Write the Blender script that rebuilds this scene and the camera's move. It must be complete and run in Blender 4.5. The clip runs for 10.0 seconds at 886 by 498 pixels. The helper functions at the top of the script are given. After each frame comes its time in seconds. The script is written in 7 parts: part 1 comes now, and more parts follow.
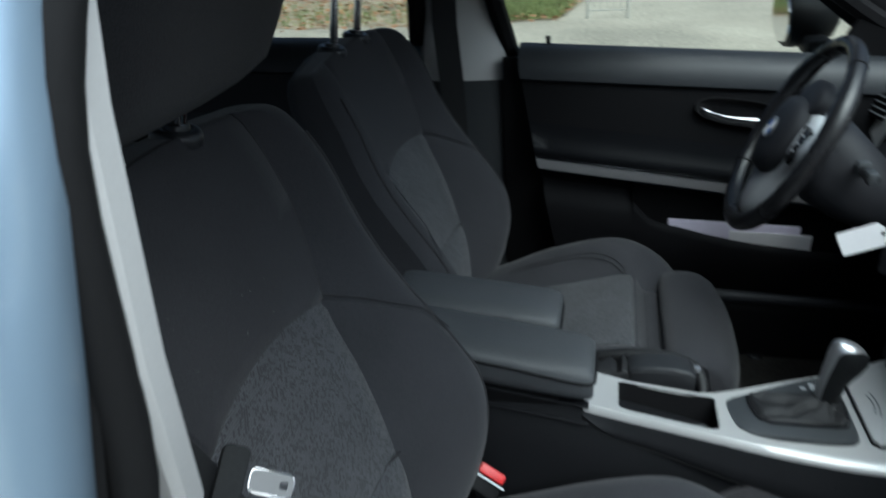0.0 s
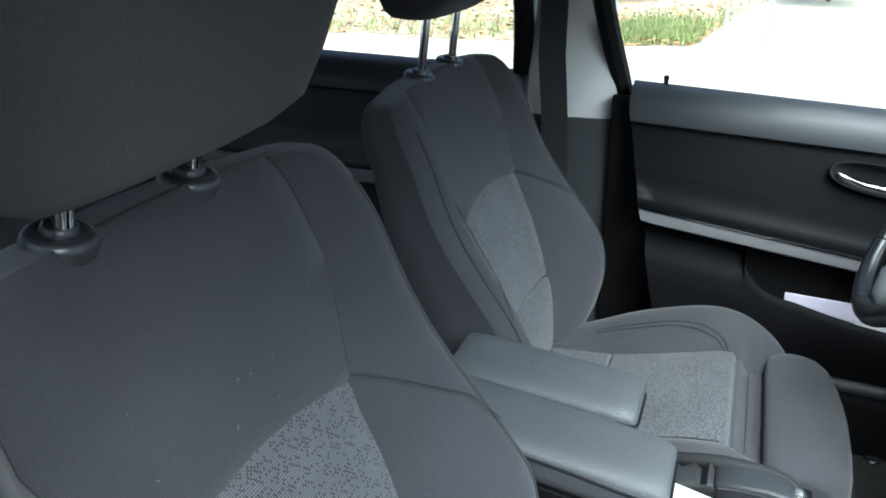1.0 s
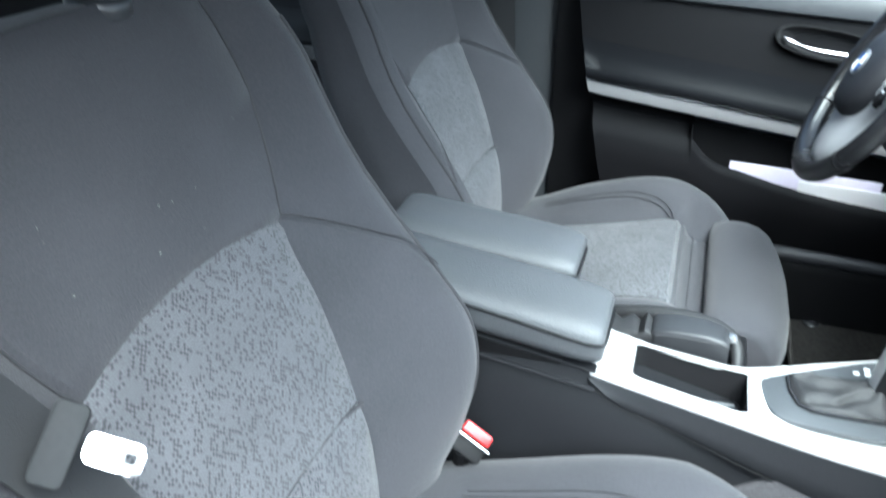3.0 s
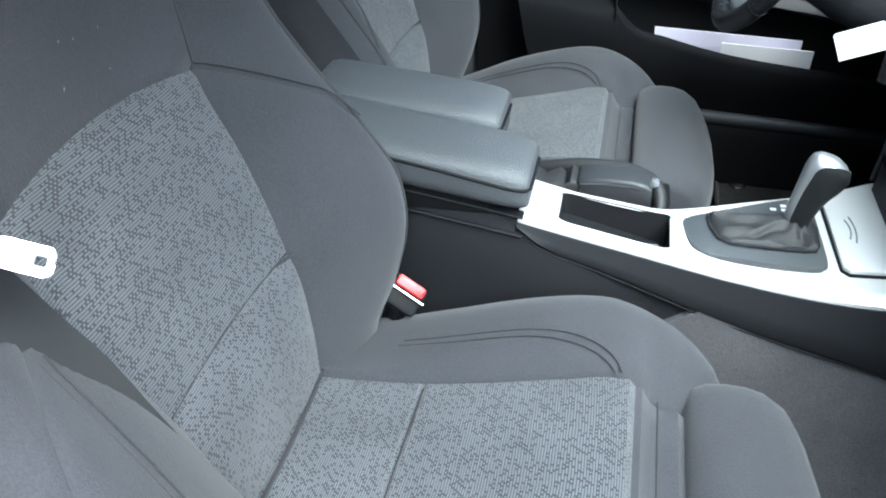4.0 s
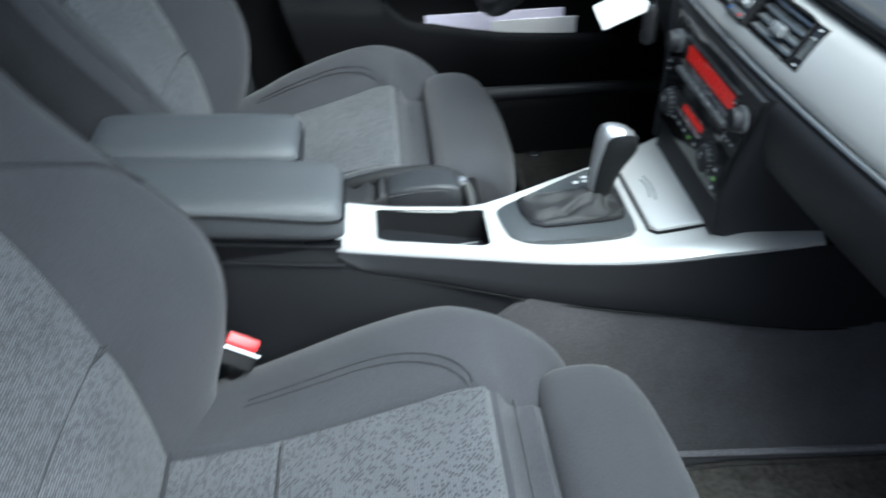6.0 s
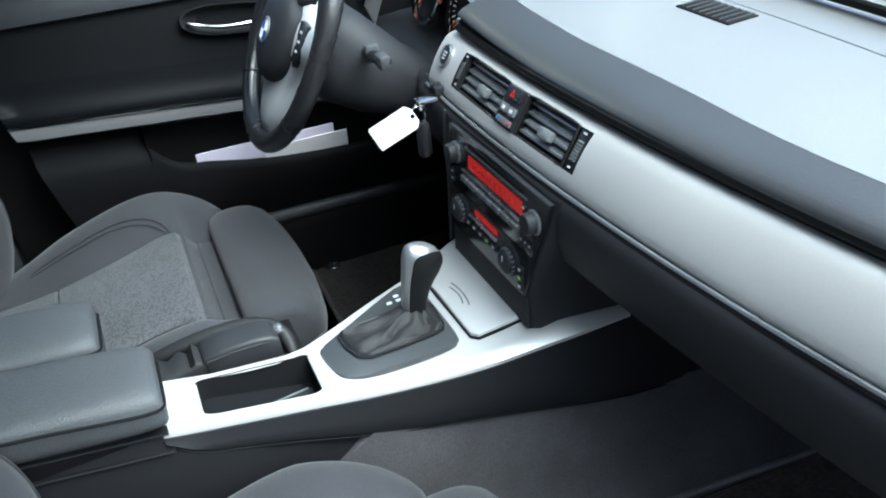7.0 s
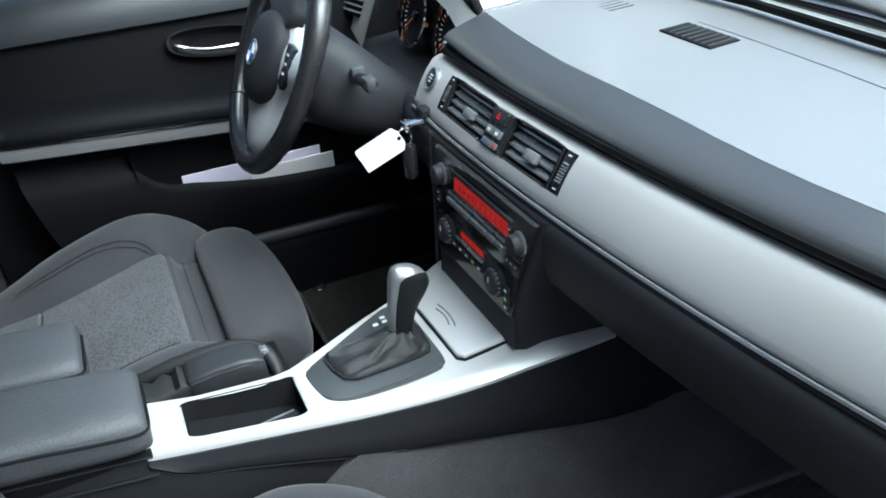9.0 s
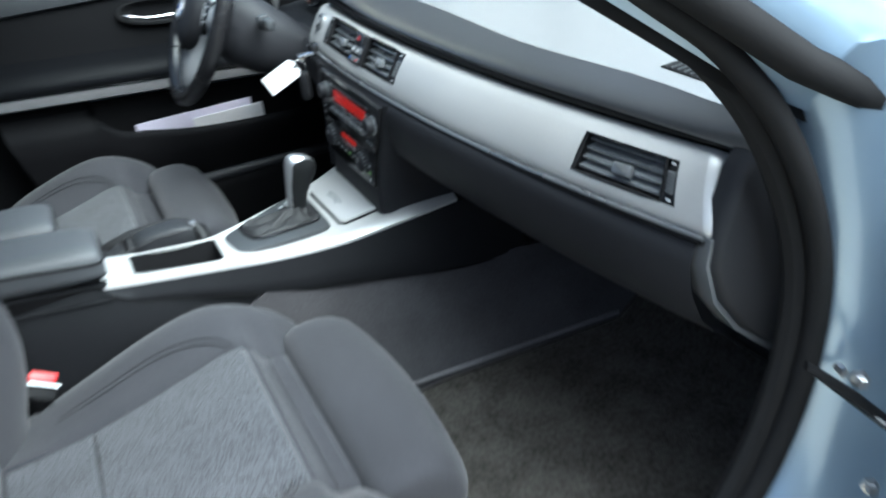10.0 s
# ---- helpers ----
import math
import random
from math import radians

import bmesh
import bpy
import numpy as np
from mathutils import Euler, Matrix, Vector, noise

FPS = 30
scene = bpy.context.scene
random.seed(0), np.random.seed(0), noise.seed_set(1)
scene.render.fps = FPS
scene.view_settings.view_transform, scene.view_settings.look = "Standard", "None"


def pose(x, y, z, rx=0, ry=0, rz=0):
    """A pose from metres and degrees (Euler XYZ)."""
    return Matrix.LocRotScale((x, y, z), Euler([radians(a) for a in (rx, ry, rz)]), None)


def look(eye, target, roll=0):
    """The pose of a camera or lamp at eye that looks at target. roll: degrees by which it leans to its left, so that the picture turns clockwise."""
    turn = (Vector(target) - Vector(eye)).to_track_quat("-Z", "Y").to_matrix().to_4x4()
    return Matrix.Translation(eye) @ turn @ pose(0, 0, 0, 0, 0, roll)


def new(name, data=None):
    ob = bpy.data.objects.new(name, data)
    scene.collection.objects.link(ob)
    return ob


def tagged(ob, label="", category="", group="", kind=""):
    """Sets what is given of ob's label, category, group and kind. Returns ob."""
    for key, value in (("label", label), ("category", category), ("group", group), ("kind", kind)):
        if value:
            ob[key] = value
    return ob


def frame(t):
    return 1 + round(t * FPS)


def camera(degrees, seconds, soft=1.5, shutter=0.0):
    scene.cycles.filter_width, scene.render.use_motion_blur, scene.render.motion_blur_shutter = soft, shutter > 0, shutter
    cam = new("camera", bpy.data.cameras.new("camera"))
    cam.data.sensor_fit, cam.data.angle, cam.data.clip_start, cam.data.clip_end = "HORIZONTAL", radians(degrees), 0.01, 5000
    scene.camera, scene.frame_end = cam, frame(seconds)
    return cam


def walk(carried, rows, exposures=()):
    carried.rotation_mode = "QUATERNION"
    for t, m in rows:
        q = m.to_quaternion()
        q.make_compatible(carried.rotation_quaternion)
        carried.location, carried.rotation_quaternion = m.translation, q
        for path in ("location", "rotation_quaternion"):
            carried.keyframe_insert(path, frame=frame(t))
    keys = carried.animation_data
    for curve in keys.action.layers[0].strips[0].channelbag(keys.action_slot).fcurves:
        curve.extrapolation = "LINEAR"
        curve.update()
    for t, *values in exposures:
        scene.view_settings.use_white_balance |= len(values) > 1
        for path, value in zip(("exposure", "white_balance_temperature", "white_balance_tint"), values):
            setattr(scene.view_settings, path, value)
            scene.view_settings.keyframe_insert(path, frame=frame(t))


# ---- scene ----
cam = camera(54.5, 10.0, soft=1.8, shutter=0.4)
PATH = [
    (0, (-0.277, -0.951, 1.213), (-0.657, 0.854, 0.441), -3.1),
    (0.5, (-0.261, -0.834, 1.221), (-0.851, 0.931, 0.487), -0.2),
    (1, (-0.266, -0.799, 1.216), (-0.892, 0.949, 0.473), -0.1),
    (1.5, (-0.264, -0.798, 1.215), (-0.903, 0.947, 0.475), -0.2),
    (2, (-0.263, -0.795, 1.215), (-0.9, 0.949, 0.471), -0.0),
    (2.5, (-0.25, -0.8, 1.199), (-0.873, 0.926, 0.403), -0.4),
    (3, (-0.237, -0.807, 1.158), (-0.754, 0.885, 0.226), -0.0),
    (3.2, (-0.23, -0.813, 1.139), (-0.716, 0.863, 0.161), -0.9),
    (4.3, (-0.204, -0.845, 1.105), (-0.565, 0.779, -0.004), -1.1),
    (4.5, (-0.203, -0.847, 1.105), (-0.566, 0.782, 0.002), -1.2),
    (5, (-0.201, -0.847, 1.106), (-0.568, 0.783, 0.007), -1.6),
    (5.5, (-0.202, -0.84, 1.109), (-0.498, 0.78, -0.025), -1.9),
    (6, (-0.215, -0.799, 1.132), (-0.173, 0.836, -0.02), -5.8),
    (6.2, (-0.223, -0.784, 1.15), (-0.019, 0.843, 0.005), -8.1),
    (7.3, (-0.225, -0.76, 1.182), (0.344, 0.861, 0.157), -8.3),
    (7.5, (-0.227, -0.76, 1.182), (0.349, 0.862, 0.163), -8.1),
    (8, (-0.229, -0.758, 1.181), (0.355, 0.858, 0.158), -8.0),
    (8.5, (-0.228, -0.76, 1.181), (0.352, 0.86, 0.161), -8.0),
    (9, (-0.225, -0.763, 1.182), (0.354, 0.861, 0.169), -8.3),
    (9.5, (-0.211, -0.857, 1.152), (0.507, 0.68, 0.094), -8.6),
    (9.6, (-0.207, -0.898, 1.167), (0.508, 0.631, 0.094), -9.3),
    (9.8, (-0.212, -1.001, 1.166), (0.48, 0.565, 0.132), -10.7),
    (10, (-0.241, -1.147, 1.166), (0.378, 0.475, 0.173), -10.4),
]
EXPOSURES = [(t, e, 5280, -3.5) for t, e in ((0.0, 0.5), (0.4, 1.3), (1.0, 2.3), (2.0, 2.85), (2.6, 3.08), (3.0, 3.12), (3.3, 3.02), (4.4, 2.4), (5.4, 2.3), (6.2, 2.15), (7.4, 2.05), (8.0, 1.98), (9.0, 1.9), (10.0, 2.15))]
walk(cam, [(t, look(eye, target, roll)) for t, eye, target, roll in PATH], EXPOSURES)

# ---- world, sun ----
world = bpy.data.worlds.new("overcast_sky")
scene.world = world
world.use_nodes = True
wn = world.node_tree.nodes
sky = wn.new("ShaderNodeTexSky")
sky.sky_type = "NISHITA"
sky.sun_disc = False
sky.sun_elevation, sky.sun_rotation = radians(55.5), radians(139.9)
sky.air_density, sky.dust_density, sky.ozone_density = 0.5, 10.0, 0.5
wn["Background"].inputs["Strength"].default_value = 0.125
world.node_tree.links.new(sky.outputs["Color"], wn["Background"].inputs["Color"])
sun = new("sun", bpy.data.lights.new("sun", "SUN"))
sun.data.energy, sun.data.angle, sun.data.color = 2.0, radians(75), (1.0, 0.98, 0.95)
sun.matrix_world = look((3.2, -3.8, 7.9), (0, 0, 0.6))


# ---- materials ----
def material(name, base, rough=0.6, metal=0.0, spread=0.12, grain=120.0, bump=0.0, bump_scale=300.0, blotch=6.0, sheen=0.0, coat=0.0, spec=0.5, coat_rough=0.05, coat_ior=1.5):
    """A surface with grain and larger blotches in its colour, and fine relief."""
    m = bpy.data.materials.new(name)
    m.use_nodes = True
    n, l = m.node_tree.nodes, m.node_tree.links
    b = n["Principled BSDF"]
    co = n.new("ShaderNodeTexCoord")
    fine, large = n.new("ShaderNodeTexNoise"), n.new("ShaderNodeTexNoise")
    fine.inputs["Scale"].default_value, fine.inputs["Detail"].default_value = grain, 3
    large.inputs["Scale"].default_value, large.inputs["Detail"].default_value = blotch, 4
    mix = n.new("ShaderNodeMath")
    mix.operation = "ADD"
    for src, k in ((fine, 0), (large, 1)):
        l.new(co.outputs["Object"], src.inputs["Vector"])
        l.new(src.outputs["Fac"], mix.inputs[k])
    ramp = n.new("ShaderNodeMapRange")
    ramp.inputs["From Min"].default_value, ramp.inputs["From Max"].default_value = 0.65, 1.35
    ramp.inputs["To Min"].default_value, ramp.inputs["To Max"].default_value = 1 - spread, 1 + spread
    l.new(mix.outputs[0], ramp.inputs["Value"])
    tint = n.new("ShaderNodeVectorMath")
    tint.operation = "SCALE"
    tint.inputs[0].default_value = base
    l.new(ramp.outputs[0], tint.inputs["Scale"])
    l.new(tint.outputs[0], b.inputs["Base Color"])
    rr = n.new("ShaderNodeMapRange")
    rr.inputs["From Min"].default_value, rr.inputs["From Max"].default_value = 0.3, 0.7
    rr.inputs["To Min"].default_value, rr.inputs["To Max"].default_value = max(rough - 0.06, 0.02), min(rough + 0.06, 1)
    l.new(large.outputs["Fac"], rr.inputs["Value"])
    l.new(rr.outputs[0], b.inputs["Roughness"])
    b.inputs["Metallic"].default_value = metal
    b.inputs["Specular IOR Level"].default_value = spec
    b.inputs["Sheen Weight"].default_value = sheen
    b.inputs["Coat Weight"].default_value = coat
    b.inputs["Coat Roughness"].default_value = coat_rough
    b.inputs["Coat IOR"].default_value = coat_ior
    if bump:
        relief, bn = n.new("ShaderNodeTexNoise"), n.new("ShaderNodeBump")
        relief.inputs["Scale"].default_value, relief.inputs["Detail"].default_value = bump_scale, 2
        bn.inputs["Strength"].default_value, bn.inputs["Distance"].default_value = bump, 0.001
        l.new(co.outputs["Object"], relief.inputs["Vector"])
        l.new(relief.outputs["Fac"], bn.inputs["Height"])
        l.new(bn.outputs[0], b.inputs["Normal"])
    return m


def emitting(name, colour, strength, base=(0.02, 0.0, 0.0)):
    m = material(name, base, 0.3)
    b = m.node_tree.nodes["Principled BSDF"]
    b.inputs["Emission Color"].default_value = (*colour, 1)
    b.inputs["Emission Strength"].default_value = strength
    return m


def glass(name, tint=(0.93, 0.97, 0.95)):
    m = bpy.data.materials.new(name)
    m.use_nodes = True
    n, l = m.node_tree.nodes, m.node_tree.links
    n.remove(n["Principled BSDF"])
    clear, shine, mix, fr = (n.new("ShaderNode" + k) for k in ("BsdfTransparent", "BsdfGlossy", "MixShader", "Fresnel"))
    clear.inputs["Color"].default_value = (*tint, 1)
    shine.inputs["Roughness"].default_value = 0.02
    fr.inputs["IOR"].default_value = 1.25
    l.new(fr.outputs[0], mix.inputs[0])
    l.new(clear.outputs[0], mix.inputs[1])
    l.new(shine.outputs[0], mix.inputs[2])
    l.new(mix.outputs[0], n["Material Output"].inputs["Surface"])
    return m


def woven(name, dark, light):
    """Ribbed tweed: rows of stitches across the seat, with short dark dashes scattered along them."""
    m = material(name, light, 0.9, sheen=0.1, spec=0.15)
    n, l = m.node_tree.nodes, m.node_tree.links
    b = n["Principled BSDF"]

    def calc(op, a, b2=None, c=None):
        k = n.new("ShaderNodeMath")
        k.operation = op
        for slot, v in enumerate((a, b2, c)):
            if v is None:
                continue
            if isinstance(v, (int, float)):
                k.inputs[slot].default_value = v
            else:
                l.new(v, k.inputs[slot])
        return k.outputs[0]

    co, axes = n.new("ShaderNodeTexCoord"), n.new("ShaderNodeSeparateXYZ")
    l.new(co.outputs["Object"], axes.inputs[0])
    wob = n.new("ShaderNodeTexNoise")
    wob.inputs["Scale"].default_value, wob.inputs["Detail"].default_value = 60, 2
    l.new(co.outputs["Object"], wob.inputs["Vector"])
    # rows run across the seat; their count grows up the backrest and back along the cushion
    rise = calc("MULTIPLY", axes.outputs["Z"], 0.6 * 470)
    row = calc("ADD", calc("MULTIPLY_ADD", axes.outputs["X"], -1.05 * 470, rise), calc("MULTIPLY", wob.outputs["Fac"], 0.7))
    line = calc("FLOOR", row)
    slip = n.new("ShaderNodeTexWhiteNoise")
    slip.noise_dimensions = "1D"
    l.new(line, slip.inputs["W"])
    col = calc("ADD", calc("MULTIPLY", axes.outputs["Y"], 460), calc("MULTIPLY", slip.outputs["Value"], 0.5))
    cell, toss = n.new("ShaderNodeCombineXYZ"), n.new("ShaderNodeTexWhiteNoise")
    l.new(line, cell.inputs[0])
    l.new(calc("FLOOR", col), cell.inputs[1])
    l.new(cell.outputs[0], toss.inputs["Vector"])
    odd = calc("MODULO", calc("ABSOLUTE", calc("ADD", line, calc("FLOOR", col))), 2.0)
    dash = calc("MULTIPLY", calc("LESS_THAN", toss.outputs["Value"], 0.36), calc("GREATER_THAN", odd, 0.5))
    # each row is a rounded rib, each stitch a shallow bead on it
    rib = calc("POWER", calc("ABSOLUTE", calc("SINE", calc("MULTIPLY", row, math.pi))), 0.8)
    bead = calc("MULTIPLY_ADD", calc("ABSOLUTE", calc("SINE", calc("MULTIPLY", col, math.pi))), 0.25, 0.75)
    thread = calc("MULTIPLY", calc("MULTIPLY", rib, bead), calc("MULTIPLY_ADD", dash, -0.68, 1.0))
    grain = n.new("ShaderNodeTexNoise")
    grain.inputs["Scale"].default_value, grain.inputs["Detail"].default_value = 14, 4
    l.new(co.outputs["Object"], grain.inputs["Vector"])
    mix = n.new("ShaderNodeMix")
    mix.data_type = "RGBA"
    mix.inputs["A"].default_value, mix.inputs["B"].default_value = (*dark, 1), (*light, 1)
    l.new(thread, mix.inputs["Factor"])
    worn = n.new("ShaderNodeMapRange")
    worn.inputs["From Min"].default_value, worn.inputs["From Max"].default_value = 0.3, 0.7
    worn.inputs["To Min"].default_value, worn.inputs["To Max"].default_value = 0.88, 1.12
    l.new(grain.outputs["Fac"], worn.inputs["Value"])
    tone = n.new("ShaderNodeVectorMath")
    tone.operation = "SCALE"
    l.new(mix.outputs["Result"], tone.inputs[0])
    l.new(worn.outputs[0], tone.inputs["Scale"])
    l.new(tone.outputs[0], b.inputs["Base Color"])
    bn = n.new("ShaderNodeBump")
    bn.inputs["Strength"].default_value, bn.inputs["Distance"].default_value = 0.4, 0.0008
    l.new(thread, bn.inputs["Height"])
    l.new(bn.outputs[0], b.inputs["Normal"])
    return m


CLOTH = material("charcoal_seat_cloth", (0.0300, 0.0302, 0.0340), 0.88, spread=0.24, grain=560, bump=0.6, bump_scale=800, blotch=9, sheen=0.10, spec=0.12)
TWEED = woven("grey_woven_cloth", (0.012, 0.0122, 0.0135), (0.090, 0.093, 0.101))
STITCH = material("dark_stitching", (0.014, 0.014, 0.016), 0.8, grain=900)
ARM = material("grained_armrest_vinyl", (0.050, 0.053, 0.057), 0.5, spread=0.14, grain=420, bump=0.7, bump_scale=520, spec=0.35)
# same dark plastic as ROLL; base and coat raised to imitate sky glare
PAD = material("sky_paled_dashboard_skin", (0.145, 0.148, 0.148), 0.42, spec=0.9, spread=0.07, grain=400, bump=0.12, bump_scale=900, coat=1.0, coat_rough=0.24, coat_ior=2.5)
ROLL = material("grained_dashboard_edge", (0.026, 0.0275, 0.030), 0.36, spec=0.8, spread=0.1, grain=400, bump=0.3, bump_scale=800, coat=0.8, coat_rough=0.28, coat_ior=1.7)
# door vinyl and ledge: colour and shine cut to stand in for shade
PANEL = material("shaded_black_door_vinyl", (0.0050, 0.0050, 0.0056), 0.66, spec=0.025, spread=0.1, grain=500, bump=0.25, bump_scale=900)
LEDGE = material("shaded_satin_door_ledge", (0.0050, 0.0054, 0.0064), 0.36, spec=0.045, spread=0.08, grain=400, bump=0.15, bump_scale=900)
SOFTLEDGE = material("satin_soft_ledge", (0.020, 0.022, 0.025), 0.42, spec=0.3, spread=0.06, grain=400, bump=0.12, bump_scale=900)
# black scuttle plastic; its reflection of the sky is put in as grey
SKY_SCUTTLE = material("sky_greyed_black_plastic", (0.16, 0.17, 0.155), 0.4, spec=0.5, spread=0.15, grain=200, blotch=8)
WIRE = material("pale_galvanised_wire", (0.36, 0.35, 0.31), 0.6, 0.1, 0.1, 60)
SLEEVE = material("satin_black_nylon", (0.020, 0.021, 0.024), 0.34, spec=0.5, grain=300)
FLANK = material("black_grained_flank", (0.012, 0.0125, 0.0140), 0.62, spec=0.12, spread=0.1, grain=300, bump=0.3, bump_scale=700)
SIDEWALL = material("black_grained_side_panel", (0.0075, 0.0078, 0.0090), 0.6, spec=0.12, spread=0.12, grain=300, bump=0.25, bump_scale=800)
PLASTIC = material("dark_hard_plastic", (0.015, 0.0155, 0.018), 0.58, spec=0.22, spread=0.1, grain=300, bump=0.15, bump_scale=900)
BLACK = material("matt_black_plastic", (0.0045, 0.0045, 0.005), 0.6, grain=300, spec=0.14)
GLOSSY = material("glossy_black_plastic", (0.012, 0.012, 0.013), 0.18, grain=300)
LEATHER = material("worn_black_leather", (0.010, 0.010, 0.011), 0.26, spread=0.15, grain=200, bump=0.4, bump_scale=500)
SILVER = material("satin_silver_trim", (0.46, 0.46, 0.452), 0.40, 0.40, 0.05, 700, bump=0.06, bump_scale=1500)
DOORTRIM = material("matt_aluminium_strip", (0.23, 0.23, 0.235), 0.45, 0.5, 0.05, 700)
GREYGRIP = material("worn_grey_grip_plastic", (0.016, 0.017, 0.018), 0.75, grain=300, spec=0.12)
TONGUE = material("pale_stamped_steel", (0.105, 0.108, 0.112), 0.5, 0.25, 0.04, 400)
SATIN = material("brushed_grey_metal", (0.40, 0.41, 0.42), 0.3, 0.85, 0.05, 700)
CHROME = material("polished_chrome", (0.75, 0.75, 0.76), 0.10, 1.0, 0.03, 90)
# the same door vinyl as PANEL, lightened for light on the rear lining
REARPANEL = material("lightened_black_door_vinyl", (0.022, 0.022, 0.024), 0.6, spec=0.2, spread=0.1, grain=500, bump=0.25, bump_scale=900)
RUBBER = material("black_rubber_seal", (0.008, 0.008, 0.0085), 0.8, spec=0.2, grain=200, bump=0.2)
SOFT = material("soft_matt_leather", (0.0120, 0.0122, 0.0130), 0.60, spec=0.30, spread=0.2, grain=200, bump=0.5, bump_scale=500)
CARPET = material("charcoal_carpet", (0.056, 0.055, 0.058), 0.97, spread=0.3, grain=500, bump=0.9, bump_scale=700, blotch=14, spec=0.1)
EDGING = material("fuzzy_carpet_edge", (0.13, 0.125, 0.13), 0.97, spread=0.4, grain=400, bump=0.8, bump_scale=700)
# MAT darkened for footwell shade on the driver's side; also colours both bindings
DARKMAT = material("shaded_mat_and_binding", (0.040, 0.037, 0.034), 0.95, spread=0.4, grain=140, bump=0.9, bump_scale=500, blotch=22, spec=0.15)
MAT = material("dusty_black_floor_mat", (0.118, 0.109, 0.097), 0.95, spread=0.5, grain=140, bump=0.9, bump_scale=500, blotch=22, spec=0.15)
TRIM = material("pale_grey_pillar_trim", (0.47, 0.47, 0.465), 0.7, spread=0.04, grain=500, bump=0.1)
HEAD = material("pale_headliner_cloth", (0.40, 0.40, 0.39), 0.95, spread=0.05, grain=500)
PAINT = material("slate_blue_metallic_paint", (0.27, 0.36, 0.46), 0.3, 0.45, 0.02, 1500, blotch=1.5, coat=0.8)
BELT = material("black_seat_belt_webbing", (0.011, 0.0115, 0.0125), 0.75, spread=0.15, grain=700, bump=0.4, bump_scale=1200)
RED = material("red_buckle_button", (0.50, 0.010, 0.012), 0.35, grain=300)
CARD = material("white_card", (0.82, 0.82, 0.83), 0.6, spread=0.03, grain=200)
LINT = material("pale_lint", (0.14, 0.135, 0.125), 0.9, grain=200)
LILAC = material("lilac_paper", (0.60, 0.57, 0.68), 0.6, spread=0.05, grain=200)
BLUE = material("blue_enamel", (0.03, 0.12, 0.42), 0.25, grain=100)
DISPLAY = emitting("red_lit_display", (1.0, 0.02, 0.008), 0.075, (0.05, 0.002, 0.002))
AMBER = emitting("amber_gauge_light", (1.0, 0.25, 0.08), 0.05)
GREEN = emitting("green_indicator_light", (0.45, 1.0, 0.2), 0.08)
DIAL = emitting("dial_print", (1.0, 0.80, 0.70), 0.06, (0.5, 0.45, 0.42))
PRINT = material("white_button_print", (0.55, 0.56, 0.57), 0.5, grain=300)
GREYKEY = material("grey_button_plastic", (0.10, 0.105, 0.11), 0.4, grain=300)
KNOBSKIN = material("dark_satin_grip", (0.013, 0.014, 0.015), 0.5, grain=400, spec=0.25)
WHEELGREY = material("satin_titanium_plastic", (0.44, 0.45, 0.46), 0.42, 0.3, 0.05, 600)
GRIP = material("stitched_grip_leather", (0.019, 0.020, 0.022), 0.48, spec=0.35, spread=0.15, grain=200, bump=0.4, bump_scale=600)
SURROUND = material("mid_grey_plastic", (0.030, 0.033, 0.036), 0.5, grain=400, bump=0.1)
VANE = material("grey_vent_slat", (0.13, 0.137, 0.142), 0.26, spec=1.0, grain=300)
GLASS = glass("clear_window_glass")
TINT = glass("lightly_tinted_side_glass", (0.80, 0.85, 0.82))
GRAVEL = material("pale_sandy_gravel", (0.30, 0.272, 0.215), 0.95, spread=0.45, grain=25, bump=0.6, bump_scale=40, blotch=0.8)
EARTH = material("leaf_strewn_earth", (0.24, 0.20, 0.135), 0.95, spread=0.5, grain=12, bump=0.6, bump_scale=30, blotch=0.9)
GRASS = material("green_grass", (0.15, 0.175, 0.060), 0.8, spread=0.5, grain=6, blotch=1.5)
LEAF = material("dark_shrub_leaf", (0.05, 0.085, 0.03), 0.6, spread=0.5, grain=8, blotch=2)
LITTER = material("fallen_brown_leaf", (0.24, 0.12, 0.055), 0.8, spread=0.5, grain=4, blotch=2)
BARK = material("brown_bark", (0.10, 0.07, 0.05), 0.9, spread=0.4, grain=30, bump=0.6)


# ---- mesh helpers ----
def thing(name, base, label, category, group="", kind=""):
    """A top-level Empty at its base; its parts are meshes in world places."""
    ob = new(name)
    ob.empty_display_size = 0.05
    ob.location = base
    return tagged(ob, label, category, group, kind)


def world_base(ob):
    place = Vector(ob.location)
    while ob.parent is not None:
        ob = ob.parent
        place = Vector(ob.location)
    return place


def link_mesh(name, bm, mat, smooth=True, angle=40):
    me = bpy.data.meshes.new(name)
    bmesh.ops.recalc_face_normals(bm, faces=bm.faces)
    bm.to_mesh(me)
    bm.free()
    me.materials.append(mat)
    if smooth:
        me.shade_smooth()
        me.set_sharp_from_angle(angle=radians(angle))
    return me


def part(name, bm, mat, parent, label="", smooth=True, angle=40):
    ob = new(name, link_mesh(name, bm, mat, smooth, angle))
    ob.parent = parent
    ob.matrix_parent_inverse = Matrix.Translation(-world_base(parent)) if parent.parent is None else Matrix()
    return tagged(ob, label)


def solo(name, bm, mat, label="", category="", group="", kind="", smooth=True, angle=40):
    return tagged(new(name, link_mesh(name, bm, mat, smooth, angle)), label, category, group, kind)


